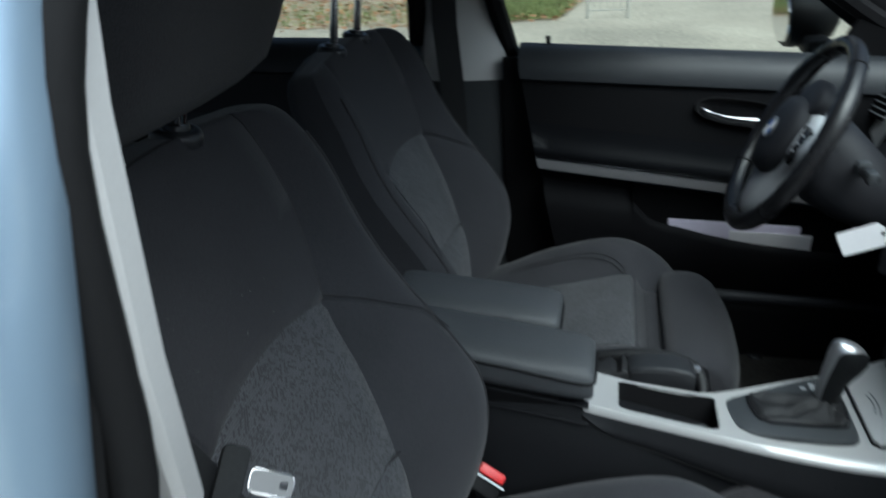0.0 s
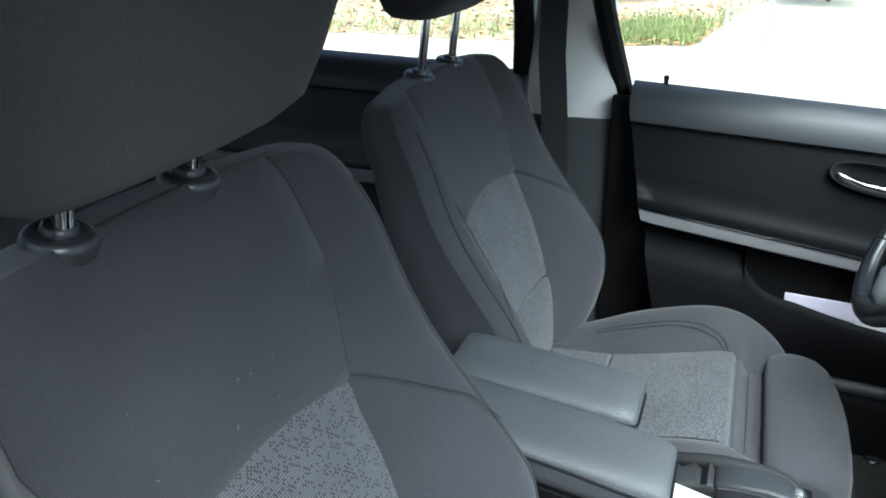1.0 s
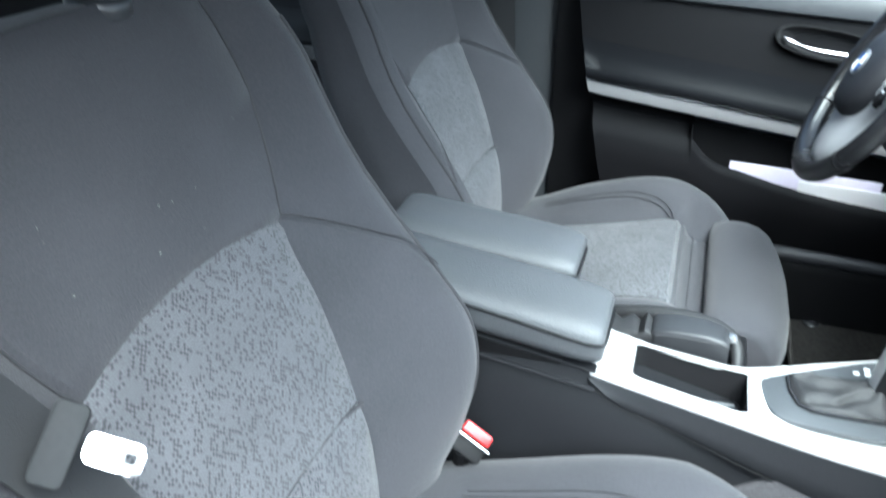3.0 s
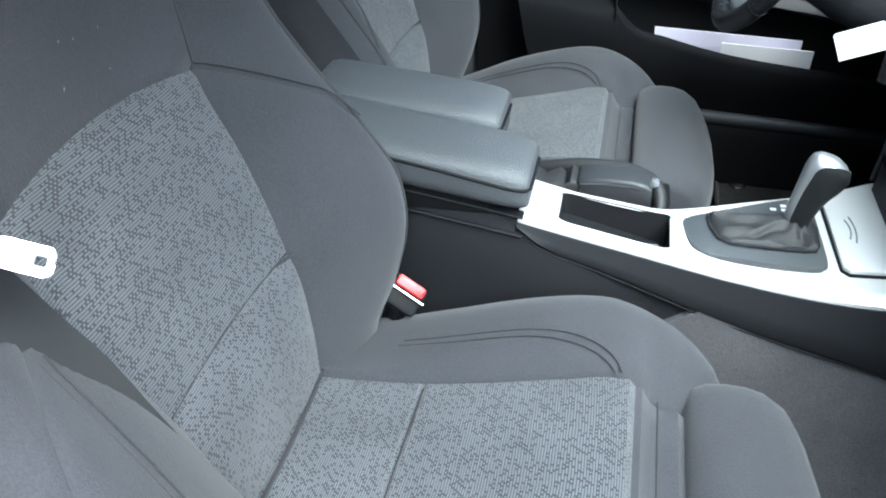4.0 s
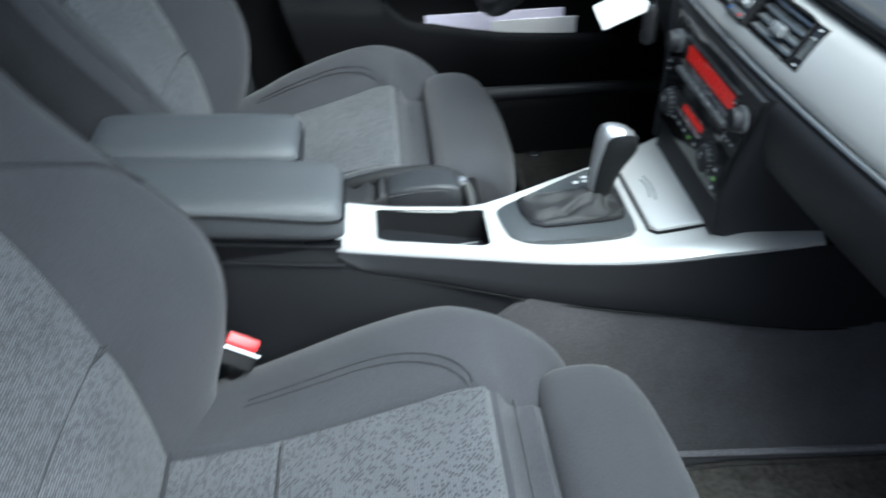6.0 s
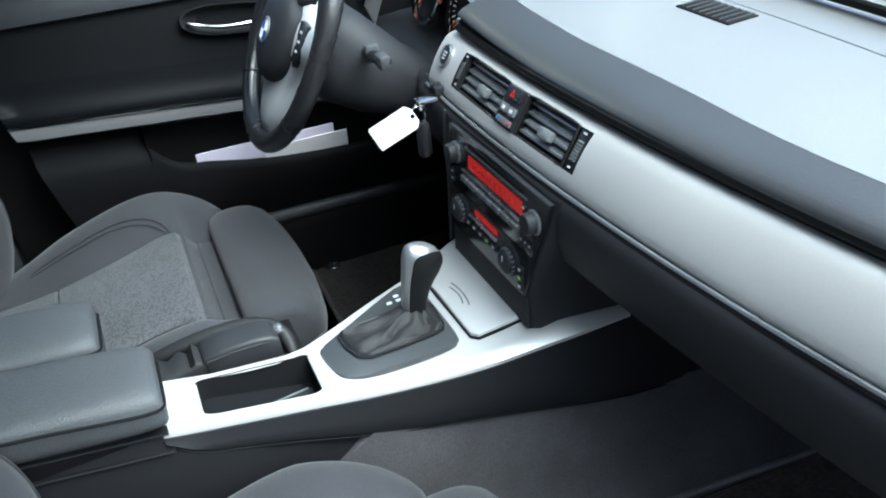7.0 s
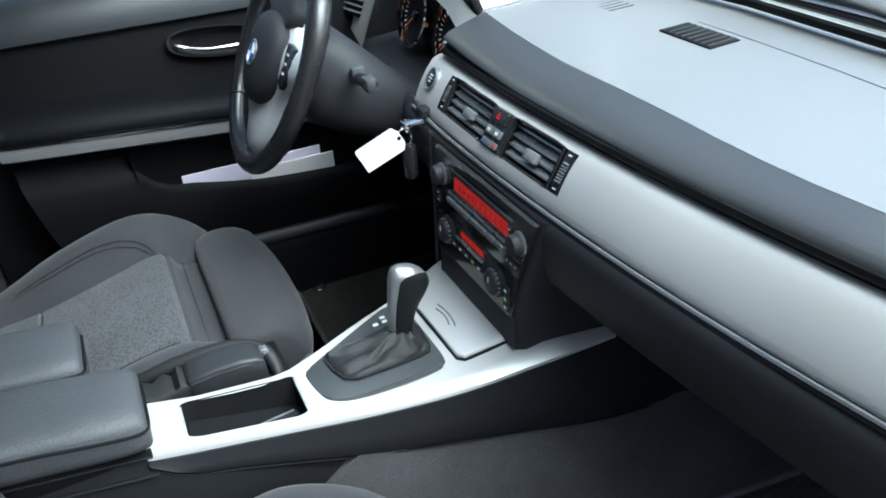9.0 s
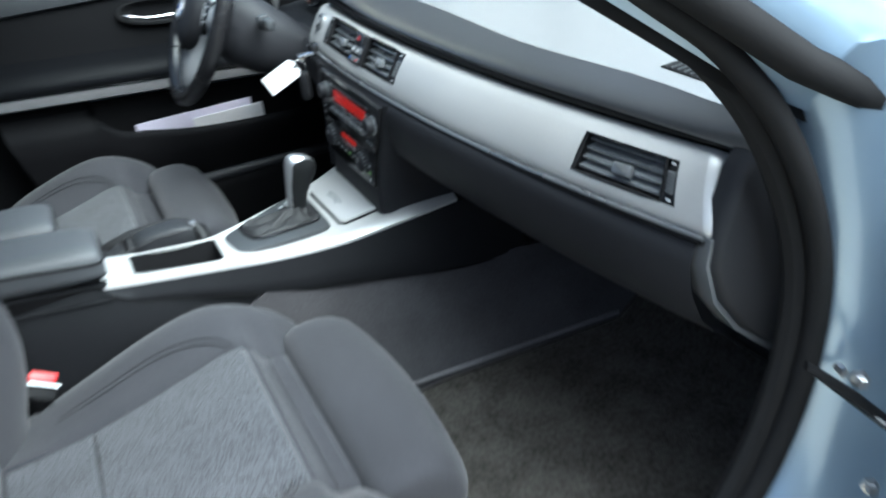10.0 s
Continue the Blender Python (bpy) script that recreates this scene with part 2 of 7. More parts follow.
def lattice(bm, rows, close=False, skip=None):
    """Quads over rows of points."""
    vs = [[bm.verts.new(p) for p in row] for row in rows]
    n = len(rows[0])
    for i in range(len(rows) - 1):
        for j in range(n if close else n - 1):
            if skip and skip(i, j):
                continue
            k = (j + 1) % n
            try:
                bm.faces.new((vs[i][j], vs[i][k], vs[i + 1][k], vs[i + 1][j]))
            except ValueError:
                pass
    return vs


def loft(rings, caps=True):
    bm = bmesh.new()
    vs = lattice(bm, rings, close=True)
    if caps:
        bm.faces.new(vs[0])
        bm.faces.new(vs[-1])
    return bm


def block(centre, size, bevel=0.004, seg=2, turn=None, bm=None):
    """A box with rounded edges."""
    bm = bm or bmesh.new()
    m = Matrix.Translation(centre) @ (turn.to_4x4() if turn else Matrix()) @ Matrix.Diagonal((*size, 1))
    made = bmesh.ops.create_cube(bm, size=1, matrix=m)["verts"]
    if bevel:
        edges = list({e for v in made for e in v.link_edges})
        bmesh.ops.bevel(bm, geom=edges, offset=bevel, segments=seg, affect="EDGES", profile=0.5)
    return bm


def tube(points, radius, n=10, closed=False, bm=None, flat=1.0):
    bm = bm or bmesh.new()
    pts = [Vector(p) for p in points]
    rings, last = [], None
    for i, p in enumerate(pts):
        a = pts[i - 1] if (i or closed) else p
        b = pts[(i + 1) % len(pts)] if (i < len(pts) - 1 or closed) else p
        d = (b - a).normalized()
        side = d.cross(Vector((0, 0, 1)) if abs(d.z) < 0.95 else Vector((1, 0, 0))).normalized() if last is None else (last - d * last.dot(d)).normalized()
        last = side
        up = side.cross(d)
        r = radius[i] if isinstance(radius, (list, tuple)) else radius
        rings.append([p + r * (math.cos(2 * math.pi * k / n) * side + flat * math.sin(2 * math.pi * k / n) * up) for k in range(n)])
    if closed:
        rings.append(rings[0])
    vs = lattice(bm, rings, close=True)
    if closed:
        bmesh.ops.remove_doubles(bm, verts=bm.verts, dist=1e-6)
    else:
        bm.faces.new(vs[0])
        bm.faces.new(vs[-1])
    return bm


def ribbon(points, across, width, thick=0.0015):
    """A flat strap along points; across is its width direction."""
    rows = []
    pts = [Vector(p) for p in points]
    for i, p in enumerate(pts):
        d = (pts[min(i + 1, len(pts) - 1)] - pts[max(i - 1, 0)]).normalized()
        w = (Vector(across) - d * d.dot(Vector(across))).normalized() * width / 2
        h = d.cross(w).normalized() * thick / 2
        rows.append([p - w - h, p + w - h, p + w + h, p - w + h])
    return loft(rows)


def lathe(profile, m, n=24, cap=True):
    """Turn (radius, height) pairs about the z axis of m."""
    rings = [[m @ Vector((r * math.cos(2 * math.pi * k / n), r * math.sin(2 * math.pi * k / n), h)) for k in range(n)] for r, h in profile]
    return loft(rings, cap)


def slab(outline, m, thick, bevel=0.0, seg=2):
    """A flat plate with an outline in the x, y plane of m, from z = 0 up to thick."""
    bm = bmesh.new()
    low = [bm.verts.new(m @ Vector((x, y, 0))) for x, y in outline]
    top = [bm.verts.new(m @ Vector((x, y, thick))) for x, y in outline]
    bm.faces.new(low)
    cap = bm.faces.new(top)
    n = len(outline)
    for i in range(n):
        bm.faces.new((low[i], low[(i + 1) % n], top[(i + 1) % n], top[i]))
    if bevel:
        bmesh.ops.bevel(bm, geom=list(cap.edges), offset=bevel, segments=seg, affect="EDGES", profile=0.5)
    return bm


def round_rect(w, h, r, n=4):
    out = []
    for cx, cy, a in ((w / 2 - r, h / 2 - r, 0), (-w / 2 + r, h / 2 - r, 90), (-w / 2 + r, -h / 2 + r, 180), (w / 2 - r, -h / 2 + r, 270)):
        out += [(cx + r * math.cos(radians(a + 90 * k / n)), cy + r * math.sin(radians(a + 90 * k / n))) for k in range(n + 1)]
    return out


def curve(xs, ys):
    """A smooth function through the given knots (monotone in between)."""
    xs, ys = np.array(xs, float), np.array(ys, float)
    d = np.gradient(ys, xs)

    def f(x):
        x = min(max(x, xs[0]), xs[-1])
        i = min(max(int(np.searchsorted(xs, x)) - 1, 0), len(xs) - 2)
        h = xs[i + 1] - xs[i]
        t = (x - xs[i]) / h
        return float((2 * t**3 - 3 * t**2 + 1) * ys[i] + (t**3 - 2 * t**2 + t) * h * d[i] + (3 * t**2 - 2 * t**3) * ys[i + 1] + (t**3 - t**2) * h * d[i + 1])

    return f


def spline(points, steps=6, closed=False):
    """A Catmull-Rom line through points."""
    p = [Vector(q) for q in points]
    n, out = len(p), []
    for i in range(n if closed else n - 1):
        a, b, c, d = (p[(i + k) % n] if closed else p[min(max(i + k, 0), n - 1)] for k in (-1, 0, 1, 2))
        for s in range(steps):
            t = s / steps
            out.append(0.5 * (2 * b + (c - a) * t + (2 * a - 5 * b + 4 * c - d) * t**2 + (3 * b - a - 3 * c + d) * t**3))
    return out if closed else out + [p[-1]]


def facing(place, normal, up=(0, 0, 1)):
    """A frame at place whose z axis is normal and whose y axis is near up."""
    z = Vector(normal).normalized()
    x = Vector(up).cross(z).normalized()
    y = z.cross(x)
    m = Matrix((x, y, z)).transposed().to_4x4()
    m.translation = place
    return m


# ---- ground and verge ----
GROUND_Z = -0.08
bm = bmesh.new()
lattice(bm, [[(x, y, GROUND_Z) for x in (-400, -40, -12, 0, 12, 40, 400)] for y in (-400, -40, -12, 0, 12, 40, 400)])
solo("ground", bm, GRAVEL, "pale sandy gravel yard around the parked car", "ground", kind="structure")


# unseen dark wall, added behind the open door to cut light and reflections
part_rows = [[(x, y, z) for y, z in ((-7.6, GROUND_Z), (-7.6, 2.5), (-7.55, 2.56), (-7.35, 2.56), (-7.3, 2.5), (-7.3, GROUND_Z))] for x in (-14, -7, 0, 7, 14)]
solo("light_blocking_wall", loft(part_rows), BARK, "unseen plain dark wall added to dim the open-door side", "wall", kind="structure")


def verge_edge(x):
    return 7.75 + 0.15 * math.sin(x * 1.3) + 0.10 * math.sin(x * 4.1) + max(0.0, x + 2.5) * 0.25 + max(0.0, x + 0.85) * 7


bm = bmesh.new()
xs = [-30 + i * 0.4 for i in range(71)] + [-1.8, -1.4, -1.1, -0.95, -0.85, -0.7, -0.5, -0.2, 0.1]
lattice(bm, [[(x, verge_edge(x), GROUND_Z + 0.006) for x in xs], [(x, verge_edge(x) + 0.5, GROUND_Z + 0.05) for x in xs], [(x, max(22, verge_edge(x) + 1), 0.04) for x in xs], [(x, 60, 0.2) for x in xs]])
solo("verge", bm, EARTH, "brown earth verge strewn with fallen leaves", "verge", kind="structure")


def scatter(name, count, seed, mat, size, where, label, category, upright):
    """Many small blades or leaves in one mesh."""
    rnd = random.Random(seed)
    bm = bmesh.new()
    for _ in range(count):
        x, y, z = where(rnd)
        a, s = rnd.uniform(0, 6.28), size * rnd.uniform(0.6, 1.4)
        d = Vector((math.cos(a), math.sin(a), 0)) * s
        if upright:
            lean = Vector((rnd.uniform(-0.5, 0.5), rnd.uniform(-0.5, 0.5), 1)) * s * 3
            p = Vector((x, y, z))
            bm.faces.new([bm.verts.new(q) for q in (p - d * 0.3, p + d * 0.3, p + lean)])
        else:
            e = Vector((-d.y, d.x, rnd.uniform(-0.6, 0.9) * s)) * 0.5
            p = Vector((x, y, z + s * 0.2))
            bm.faces.new([bm.verts.new(q) for q in (p - d, p - e, p + d * 1.1, p + e)])
    return solo(name, bm, mat, label, category, kind="stuff", smooth=False)


def on_grass(r):
    x = r.gauss(-1.25, 0.28) if r.random() < 0.55 else r.uniform(-14, -0.8)
    return x, verge_edge(x) + abs(r.gauss(0.30, 0.6)) + (1.2 * r.random() if r.random() < 0.4 else 0), GROUND_Z + 0.02


def on_litter(r):
    x = r.uniform(-12, -0.6)
    return x, verge_edge(x) + r.uniform(-0.5, 5.0), GROUND_Z + 0.06


scatter("grass", 9000, 3, GRASS, 0.03, on_grass, "short green grass along the gravel edge", "grass", True)
scatter("fallen_leaves", 7000, 4, LITTER, 0.032, on_litter, "scattered brown fallen leaves on the verge", "leaves", False)


# pale wire panel standing at the end of the verge
fence = thing("wire_fence_panel", (-0.40, 8.12, GROUND_Z), "pale galvanised wire fence panel standing on the gravel", "fence panel")
for x in (-0.56, -0.16):
    part("post", tube([(x, 8.12, GROUND_Z), (x - 0.01, 8.13, 1.0)], 0.016, 8), WIRE, fence)
for z in (0.0, 0.5, 0.97):
    part("cross_wire", tube([(-0.56, 8.12, z), (-0.16, 8.12, z)], 0.006, 6), WIRE, fence)
for k in range(5):
    part("wire", tube([(-0.50 + 0.068 * k, 8.115, -0.02), (-0.505 + 0.068 * k, 8.125, 0.97)], 0.004, 6), WIRE, fence)


def shrub(place, size, seed):
    rnd = random.Random(seed)
    t = thing("shrub", place, "low dark-green leafy shrub behind the gravel yard", "shrub", "shrubs on the verge")
    x, y, z = place
    bm = bmesh.new()
    for _ in range(7):
        a, r = rnd.uniform(0, 6.28), rnd.uniform(0.2, 0.7) * size
        tube([(x, y, z), (x + r * 0.4 * math.cos(a), y + r * 0.4 * math.sin(a), z + size * 0.4), (x + r * math.cos(a), y + r * math.sin(a), z + size * rnd.uniform(0.7, 1.0))], [0.03 * size, 0.02 * size, 0.006 * size], 6, bm=bm)
    part("stems", bm, BARK, t)
    bm = bmesh.new()
    for _ in range(1500):
        a, b, r = rnd.uniform(0, 6.28), rnd.uniform(-0.3, 1.57), size * (0.5 + 0.5 * rnd.random()) * rnd.uniform(0.75, 1.1)
        p = Vector((x + r * math.cos(a) * math.cos(b), y + r * math.sin(a) * math.cos(b), z + size * 0.45 + 0.75 * r * math.sin(b)))
        u = Vector((rnd.gauss(0, 1), rnd.gauss(0, 1), rnd.gauss(0, 1))).normalized()
        v = u.orthogonal().normalized()
        s = size * 0.06
        bm.faces.new([bm.verts.new(q) for q in (p - u * s, p - v * s * 0.5, p + u * s, p + v * s * 0.5)])
    part("leaves", bm, LEAF, t, smooth=False)
    return t


for k, (px, py, ps) in enumerate(((-4.4, 11.0, 0.9), (-6.9, 10.4, 1.1), (-2.3, 11.8, 0.9), (0.6, 12.6, 0.8), (-9.5, 11.0, 1.2), (-12.5, 11.5, 1.3))):
    shrub((px, py, GROUND_Z + 0.05), ps, 20 + k)


# ---- car shell ----
car = thing("parked_car", (0.0, 0.0, 0.0), "slate-blue saloon car shell with its front passenger door open", "car")


def side_y(z):
    """Half width of the door openings at a height."""
    return 0.715 - max(0.0, z - 1.0) * 0.10 - max(0.0, z - 1.19) * 0.6


def pillar_x(z):
    """Front face of the passenger-side middle pillar."""
    return -0.447 - 0.24 * max(0.0, 1.03 - max(z, 0.86)) + 0.14 * max(0.0, 0.70 - z)


FLOOR = 0.335
# floor pan and carpet
bm = bmesh.new()
lattice(bm, [[(x, y, FLOOR + max(0, x - 0.42) * 1.1) for x in (-1.7, -0.9, -0.3, 0.1, 0.42, 0.52, 0.66)] for y in (-0.70, -0.4, -0.2, 0.2, 0.4, 0.70)])
bmesh.ops.solidify(bm, geom=bm.faces, thickness=0.03)
part("floor_carpet", bm, CARPET, car, "charcoal moulded carpet")

# transmission tunnel under its carpet
flank_line = curve([-0.303, -0.296, -0.288, -0.272, -0.233, -0.186, -0.09, 0.054, 0.168, 0.295, 0.40], [0.636, 0.630, 0.623, 0.613, 0.601, 0.585, 0.552, 0.520, 0.500, 0.485, 0.475])


def flank_low(x):
    """Lower edge of the console flank, where the tunnel carpet meets it."""
    return flank_line(x)


rows = []
for x in (-1.6, -0.9, -0.5, -0.32, -0.26, -0.22, -0.18, -0.14, -0.11, -0.08, -0.05, 0.0, 0.1, 0.2, 0.3, 0.4, 0.5, 0.66):
    w, yt, zt = 1.22 * (0.115 + 0.09 * max(0.0, x + 0.1)), (0.080 if x < -0.33 else 0.099 + 0.12 * max(0.0, x)), min(0.47 + 0.62 * max(0.0, x + 0.26), flank_low(x) + 0.010)
    side = [(w, FLOOR - 0.01), (w - 0.006, FLOOR + 0.018), (w - 0.016, FLOOR + 0.036)]
    side += [(w - 0.016 + (yt - w + 0.016) * k - 0.006 * math.sin(math.pi * k), FLOOR + 0.036 + (zt - FLOOR - 0.036) * k) for k in (0.25, 0.5, 0.75, 1.0)]
    rows.append([(x, -y, z) for y, z in side] + [(x, 0.0, zt)] + [(x, y, z) for y, z in reversed(side)])
bm = bmesh.new()
lattice(bm, rows)
tn = part("tunnel_carpet", bm, CARPET, car, "charcoal carpet over the tunnel", angle=60)
for s in (-1, 1):
    part("carpet_edge", tube([(x, s * (1.22 * (0.115 + 0.09 * (x + 0.1)) - 0.004), FLOOR + 0.018) for x in (-0.05, 0.1, 0.25, 0.4)], 0.004, 6), EDGING, tn, "frayed pale carpet edge")

# bulkhead, rear bulkhead
part("bulkhead", block((0.68, 0, 0.50), (0.04, 1.42, 0.66), 0.005), BLACK, car)
part("rear_bulkhead", block((-1.70, 0, 0.58), (0.04, 1.40, 0.72), 0.005), BLACK, car)

# sills
for s in (-1, 1):
    rows = []
    for x in (-1.30, -0.5, -0.2, 0.1, 0.30, 0.42):
        rise = max(0.0, x - 0.12) * 0.5
        rows.append([(x, s * y, z + rise) for y, z in ((0.68, FLOOR - 0.02), (0.675, 0.39), (0.69, 0.418), (0.74, 0.418), (0.77, 0.40), (0.79, 0.36), (0.80, 0.18), (0.74, 0.16))])
    part("sill", loft(rows), PAINT, car, "blue painted door sill")
    rows = [[(x, s * y, z + max(0.0, x - 0.12) * 0.5) for y, z in ((0.640, FLOOR + 0.0), (0.650, 0.410), (0.664, 0.426), (0.70, 0.426), (0.70, 0.41), (0.672, FLOOR))] for x in (-0.52, -0.2, 0.1, 0.3, 0.40)]
    part("sill_trim", loft(rows), SURROUND, car, "scuffed grey-black plastic sill cover")

# b pillars: light upper trim, dark lower trim, painted outside
for s in (-1, 1):
    rows = []
    for z, xf, xr in ((0.862, -0.468, -0.655), (0.95, -0.482, -0.650), (1.05, -0.499, -0.640), (1.15, -0.518, -0.632), (1.19, -0.527, -0.631), (1.22, -0.533, -0.630), (1.25, -0.540, -0.630), (1.32, -0.555, -0.630)):
        y = side_y(z) - 0.022
        if s < 0:
            xf = pillar_x(z)
        if s < 0:
            yo = min(0.701, side_y(z) - 0.001) - min(0.045, 0.40 * max(0.0, 1.06 - z))
            rows.append([(xf - 0.004, -yo - 0.004, z), (xf, -yo, z), (xf, -yo + 0.014, z), (xf - 0.005, -yo + 0.018, z), (xr + 0.014, -yo + 0.020, z), (xr, -yo - 0.006, z)])
        else:
            rows.append([(xf, y + 0.022, z), (xf - 0.002, y + 0.008, z), (xf - 0.014, y, z), ((xf + xr) / 2, y - 0.008, z), (xr + 0.014, y, z), (xr, y + 0.022, z)])
    part("pillar_upper_trim", loft(rows), TRIM, car, "pale grey upper pillar trim")
    rows = []
    for z, xf, xr in ((0.33, -0.365, -0.70), (0.42, -0.405, -0.685), (0.55, -0.435, -0.675), (0.70, -0.455, -0.667), (0.80, -0.468, -0.660), (0.868, -0.476, -0.656)):
        y = side_y(z) - 0.026 - 0.006 * (z < 0.5)
        if s < 0:
            xf = pillar_x(z)
        rows.append([(xf, s * (y + 0.028), z), (xf - 0.003, s * (y + 0.008), z), (xf - 0.018, s * y, z), ((xf + xr) / 2, s * (y - 0.010), z), (xr + 0.014, s * y, z), (xr, s * (y + 0.028), z)])
    part("pillar_lower_trim", loft(rows), SURROUND, car, "black lower pillar trim")
    rows = []
    for z in (0.30, 0.45, 0.6, 0.75, 0.88, 0.98, 1.1, 1.22, 1.32):
        xf = -0.36 - 0.13 * min(1, (z - 0.3) / 0.5) - 0.05 * max(0, z - 0.85)
        y = side_y(z)
        if s < 0:
            xf = pillar_x(z) - 0.005
        out = 0.055 if z < 0.9 else 0.042
        rows.append([(xf - 0.004, s * (y + 0.004), z), (xf + 0.003, s * (y + 0.018), z), (xf + 0.003, s * (y + 0.034), z), (xf - 0.004, s * (y + 0.044), z), (xf - 0.018, s * (y + out + 0.008), z), (xf - 0.16, s * (y + out + 0.006), z), (xf - 0.17, s * (y + 0.004), z)])
    part("pillar_jamb", loft(rows), PAINT, car, "blue painted door jamb")

# a pillars: inner trim and painted outside
for s in (-1, 1):
    inner, outer = [], []
    for x, z in ((0.40, 0.83), (0.30, 0.905), (0.205, 0.965), (0.05, 1.09), (-0.075, 1.20), (-0.195, 1.30), (-0.25, 1.335)):
        y = side_y(z)
        g = 1.0 if z > 1.15 else 0.30 + 0.70 * max(0.0, (z - 0.98) / 0.17)
        inner.append([(x - 0.050, s * (y - 0.003), z - 0.032), (x - 0.03, s * (y - 0.05 * g), z - 0.02), (x + 0.02, s * (y - 0.07 * g), z + 0.01), (x + 0.03, s * (y - 0.03 * g), z + 0.03), (x - 0.03, s * (y + 0.005), z - 0.01)])
        outer.append([(x - 0.040, s * (y + 0.002), z - 0.030), (x - 0.018, s * (y + 0.020), z - 0.018), (x + 0.012, s * (y + 0.034), z), (x + 0.045, s * (y + 0.026), z + 0.030), (x + 0.058, s * (y + 0.002), z + 0.042), (x - 0.01, s * (y - 0.006), z)])
    part("pillar_foot", loft(inner[:4]), BLACK, car, "black foot of the windscreen pillar", angle=70)
    part("a_pillar_trim", loft(inner[3:]), TRIM, car, "pale grey windscreen pillar trim", angle=70)
    part("a_pillar", loft(outer), PAINT, car, "blue painted windscreen pillar", angle=70)
    part("pillar_rubber", tube([(Vector(r[1]) * 0.85 + Vector(r[2]) * 0.15) for r in outer], 0.0135, 10), RUBBER, car, "black rubber strip along the pillar")

# front jambs below the a pillars
for s in (-1, 1):
    rows = []
    for x, z in ((0.205, 0.955), (0.245, 0.88), (0.268, 0.79), (0.272, 0.70), (0.256, 0.61), (0.222, 0.53), (0.17, 0.47), (0.11, 0.435)):
        y = side_y(z)
        rows.append([(x - 0.022, s * (y - 0.03), z), (x - 0.012, s * (y + 0.008), z), (x + 0.012, s * (y + 0.028), z), (x + 0.040, s * (y + 0.040), z), (x + 0.075, s * (y + 0.055), z - 0.01), (x + 0.085, s * (y + 0.095), z - 0.01), (x + 0.16, s * (y + 0.10), z - 0.02), (x + 0.20, s * (y - 0.03), z - 0.02)])
    part("front_jamb", loft(rows), PAINT, car, "blue painted front door jamb", angle=60)

# check strap, bolts and rubber plug in the passenger door jamb
part("check_strap", tube([(0.208, -0.742, 0.688), (0.235, -0.768, 0.660), (0.262, -0.795, 0.626), (0.290, -0.83, 0.60)], [0.006, 0.007, 0.006, 0.006], 8, flat=0.5), BLACK, car, "black door check strap")
for x, y, z in ((0.247, -0.762, 0.668), (0.296, -0.800, 0.588), (0.262, -0.772, 0.545)):
    part("hinge_bolt", lathe([(0.0085, 0.0), (0.0085, 0.003), (0.0055, 0.004), (0.0055, 0.009), (0.0045, 0.010)], facing((x, y, z), (-0.5, -0.85, 0.15)), 6), SATIN, car, "bright hexagonal hinge bolt")

# roof with headliner
rows_out, rows_in = [], []
for x, z, w in ((-0.14, 1.330, 0.55), (-0.28, 1.365, 0.555), (-0.5, 1.385, 0.555), (-0.8, 1.415, 0.56), (-1.2, 1.39, 0.545), (-1.55, 1.30, 0.52)):
    rows_out.append([(x, w * k, z - 0.06 * k * k) for k in (-1.08, -0.9, -0.5, 0, 0.5, 0.9, 1.08)])
    rows_in.append([(x, w * k, z - 0.03 - 0.07 * k * k) for k in (-1.0, -0.9, -0.5, 0, 0.5, 0.9, 1.0)])
bm = bmesh.new()
lattice(bm, rows_out)
part("roof", bm, PAINT, car, "blue painted roof")
bm = bmesh.new()
lattice(bm, rows_in)
part("headliner", bm, HEAD, car, "pale grey cloth headliner")
for s in (-1, 1):
    part("roof_rail", tube([(-0.17, s * 0.60, 1.290), (-0.30, s * 0.595, 1.325), (-0.55, s * 0.585, 1.335), (-0.9, s * 0.585, 1.345), (-1.3, s * 0.57, 1.315), (-1.62, s * 0.56, 1.22)], 0.032, 10), PAINT, car)
    part("c_pillar", tube([(-1.28, s * 0.60, 1.30), (-1.45, s * 0.65, 1.10), (-1.62, s * 0.68, 0.92)], [0.06, 0.09, 0.11], 10, flat=0.35), TRIM, car)

bm = bmesh.new()
lattice(bm, [[(x, y, z - 0.06 * x) for y, z in ((0.592, 0.336), (0.588, 0.440), (0.589, 0.456), (0.595, 0.467), (0.605, 0.473), (0.632, 0.472))] for x in (-0.30, -0.06, 0.04, 0.14, 0.24, 0.36)])
kick = part("sill_trim", bm, BLACK, car, "black plastic sill trim at the driver's feet", angle=70)
part("trim_edge", tube([(x, 0.598, 0.4655 - 0.06 * x) for x in (-0.30, -0.05, 0.10, 0.24, 0.35)], 0.0125, 12), PLASTIC, kick, "dark rounded upper edge")

# windscreen with its dark edge band, scuttle, wipers, bonnet
SCREEN = [((0.50, 0.80), 0.66), ((0.372, 0.893), 0.675), ((0.175, 1.02), 0.655), ((0.02, 1.155), 0.61), ((-0.15, 1.310), 0.555)]
bm = bmesh.new()
lattice(bm, [[(x + 0.08 * (1 - k * k) * (1 if z < 1.1 else 0.6), w * k, z) for k in (-1, -0.7, -0.35, 0, 0.35, 0.7, 1)] for (x, z), w in SCREEN[1:]])
glass_front = part("windscreen", bm, GLASS, car, "clear curved windscreen")
glass_front.visible_shadow = False
bm = bmesh.new()
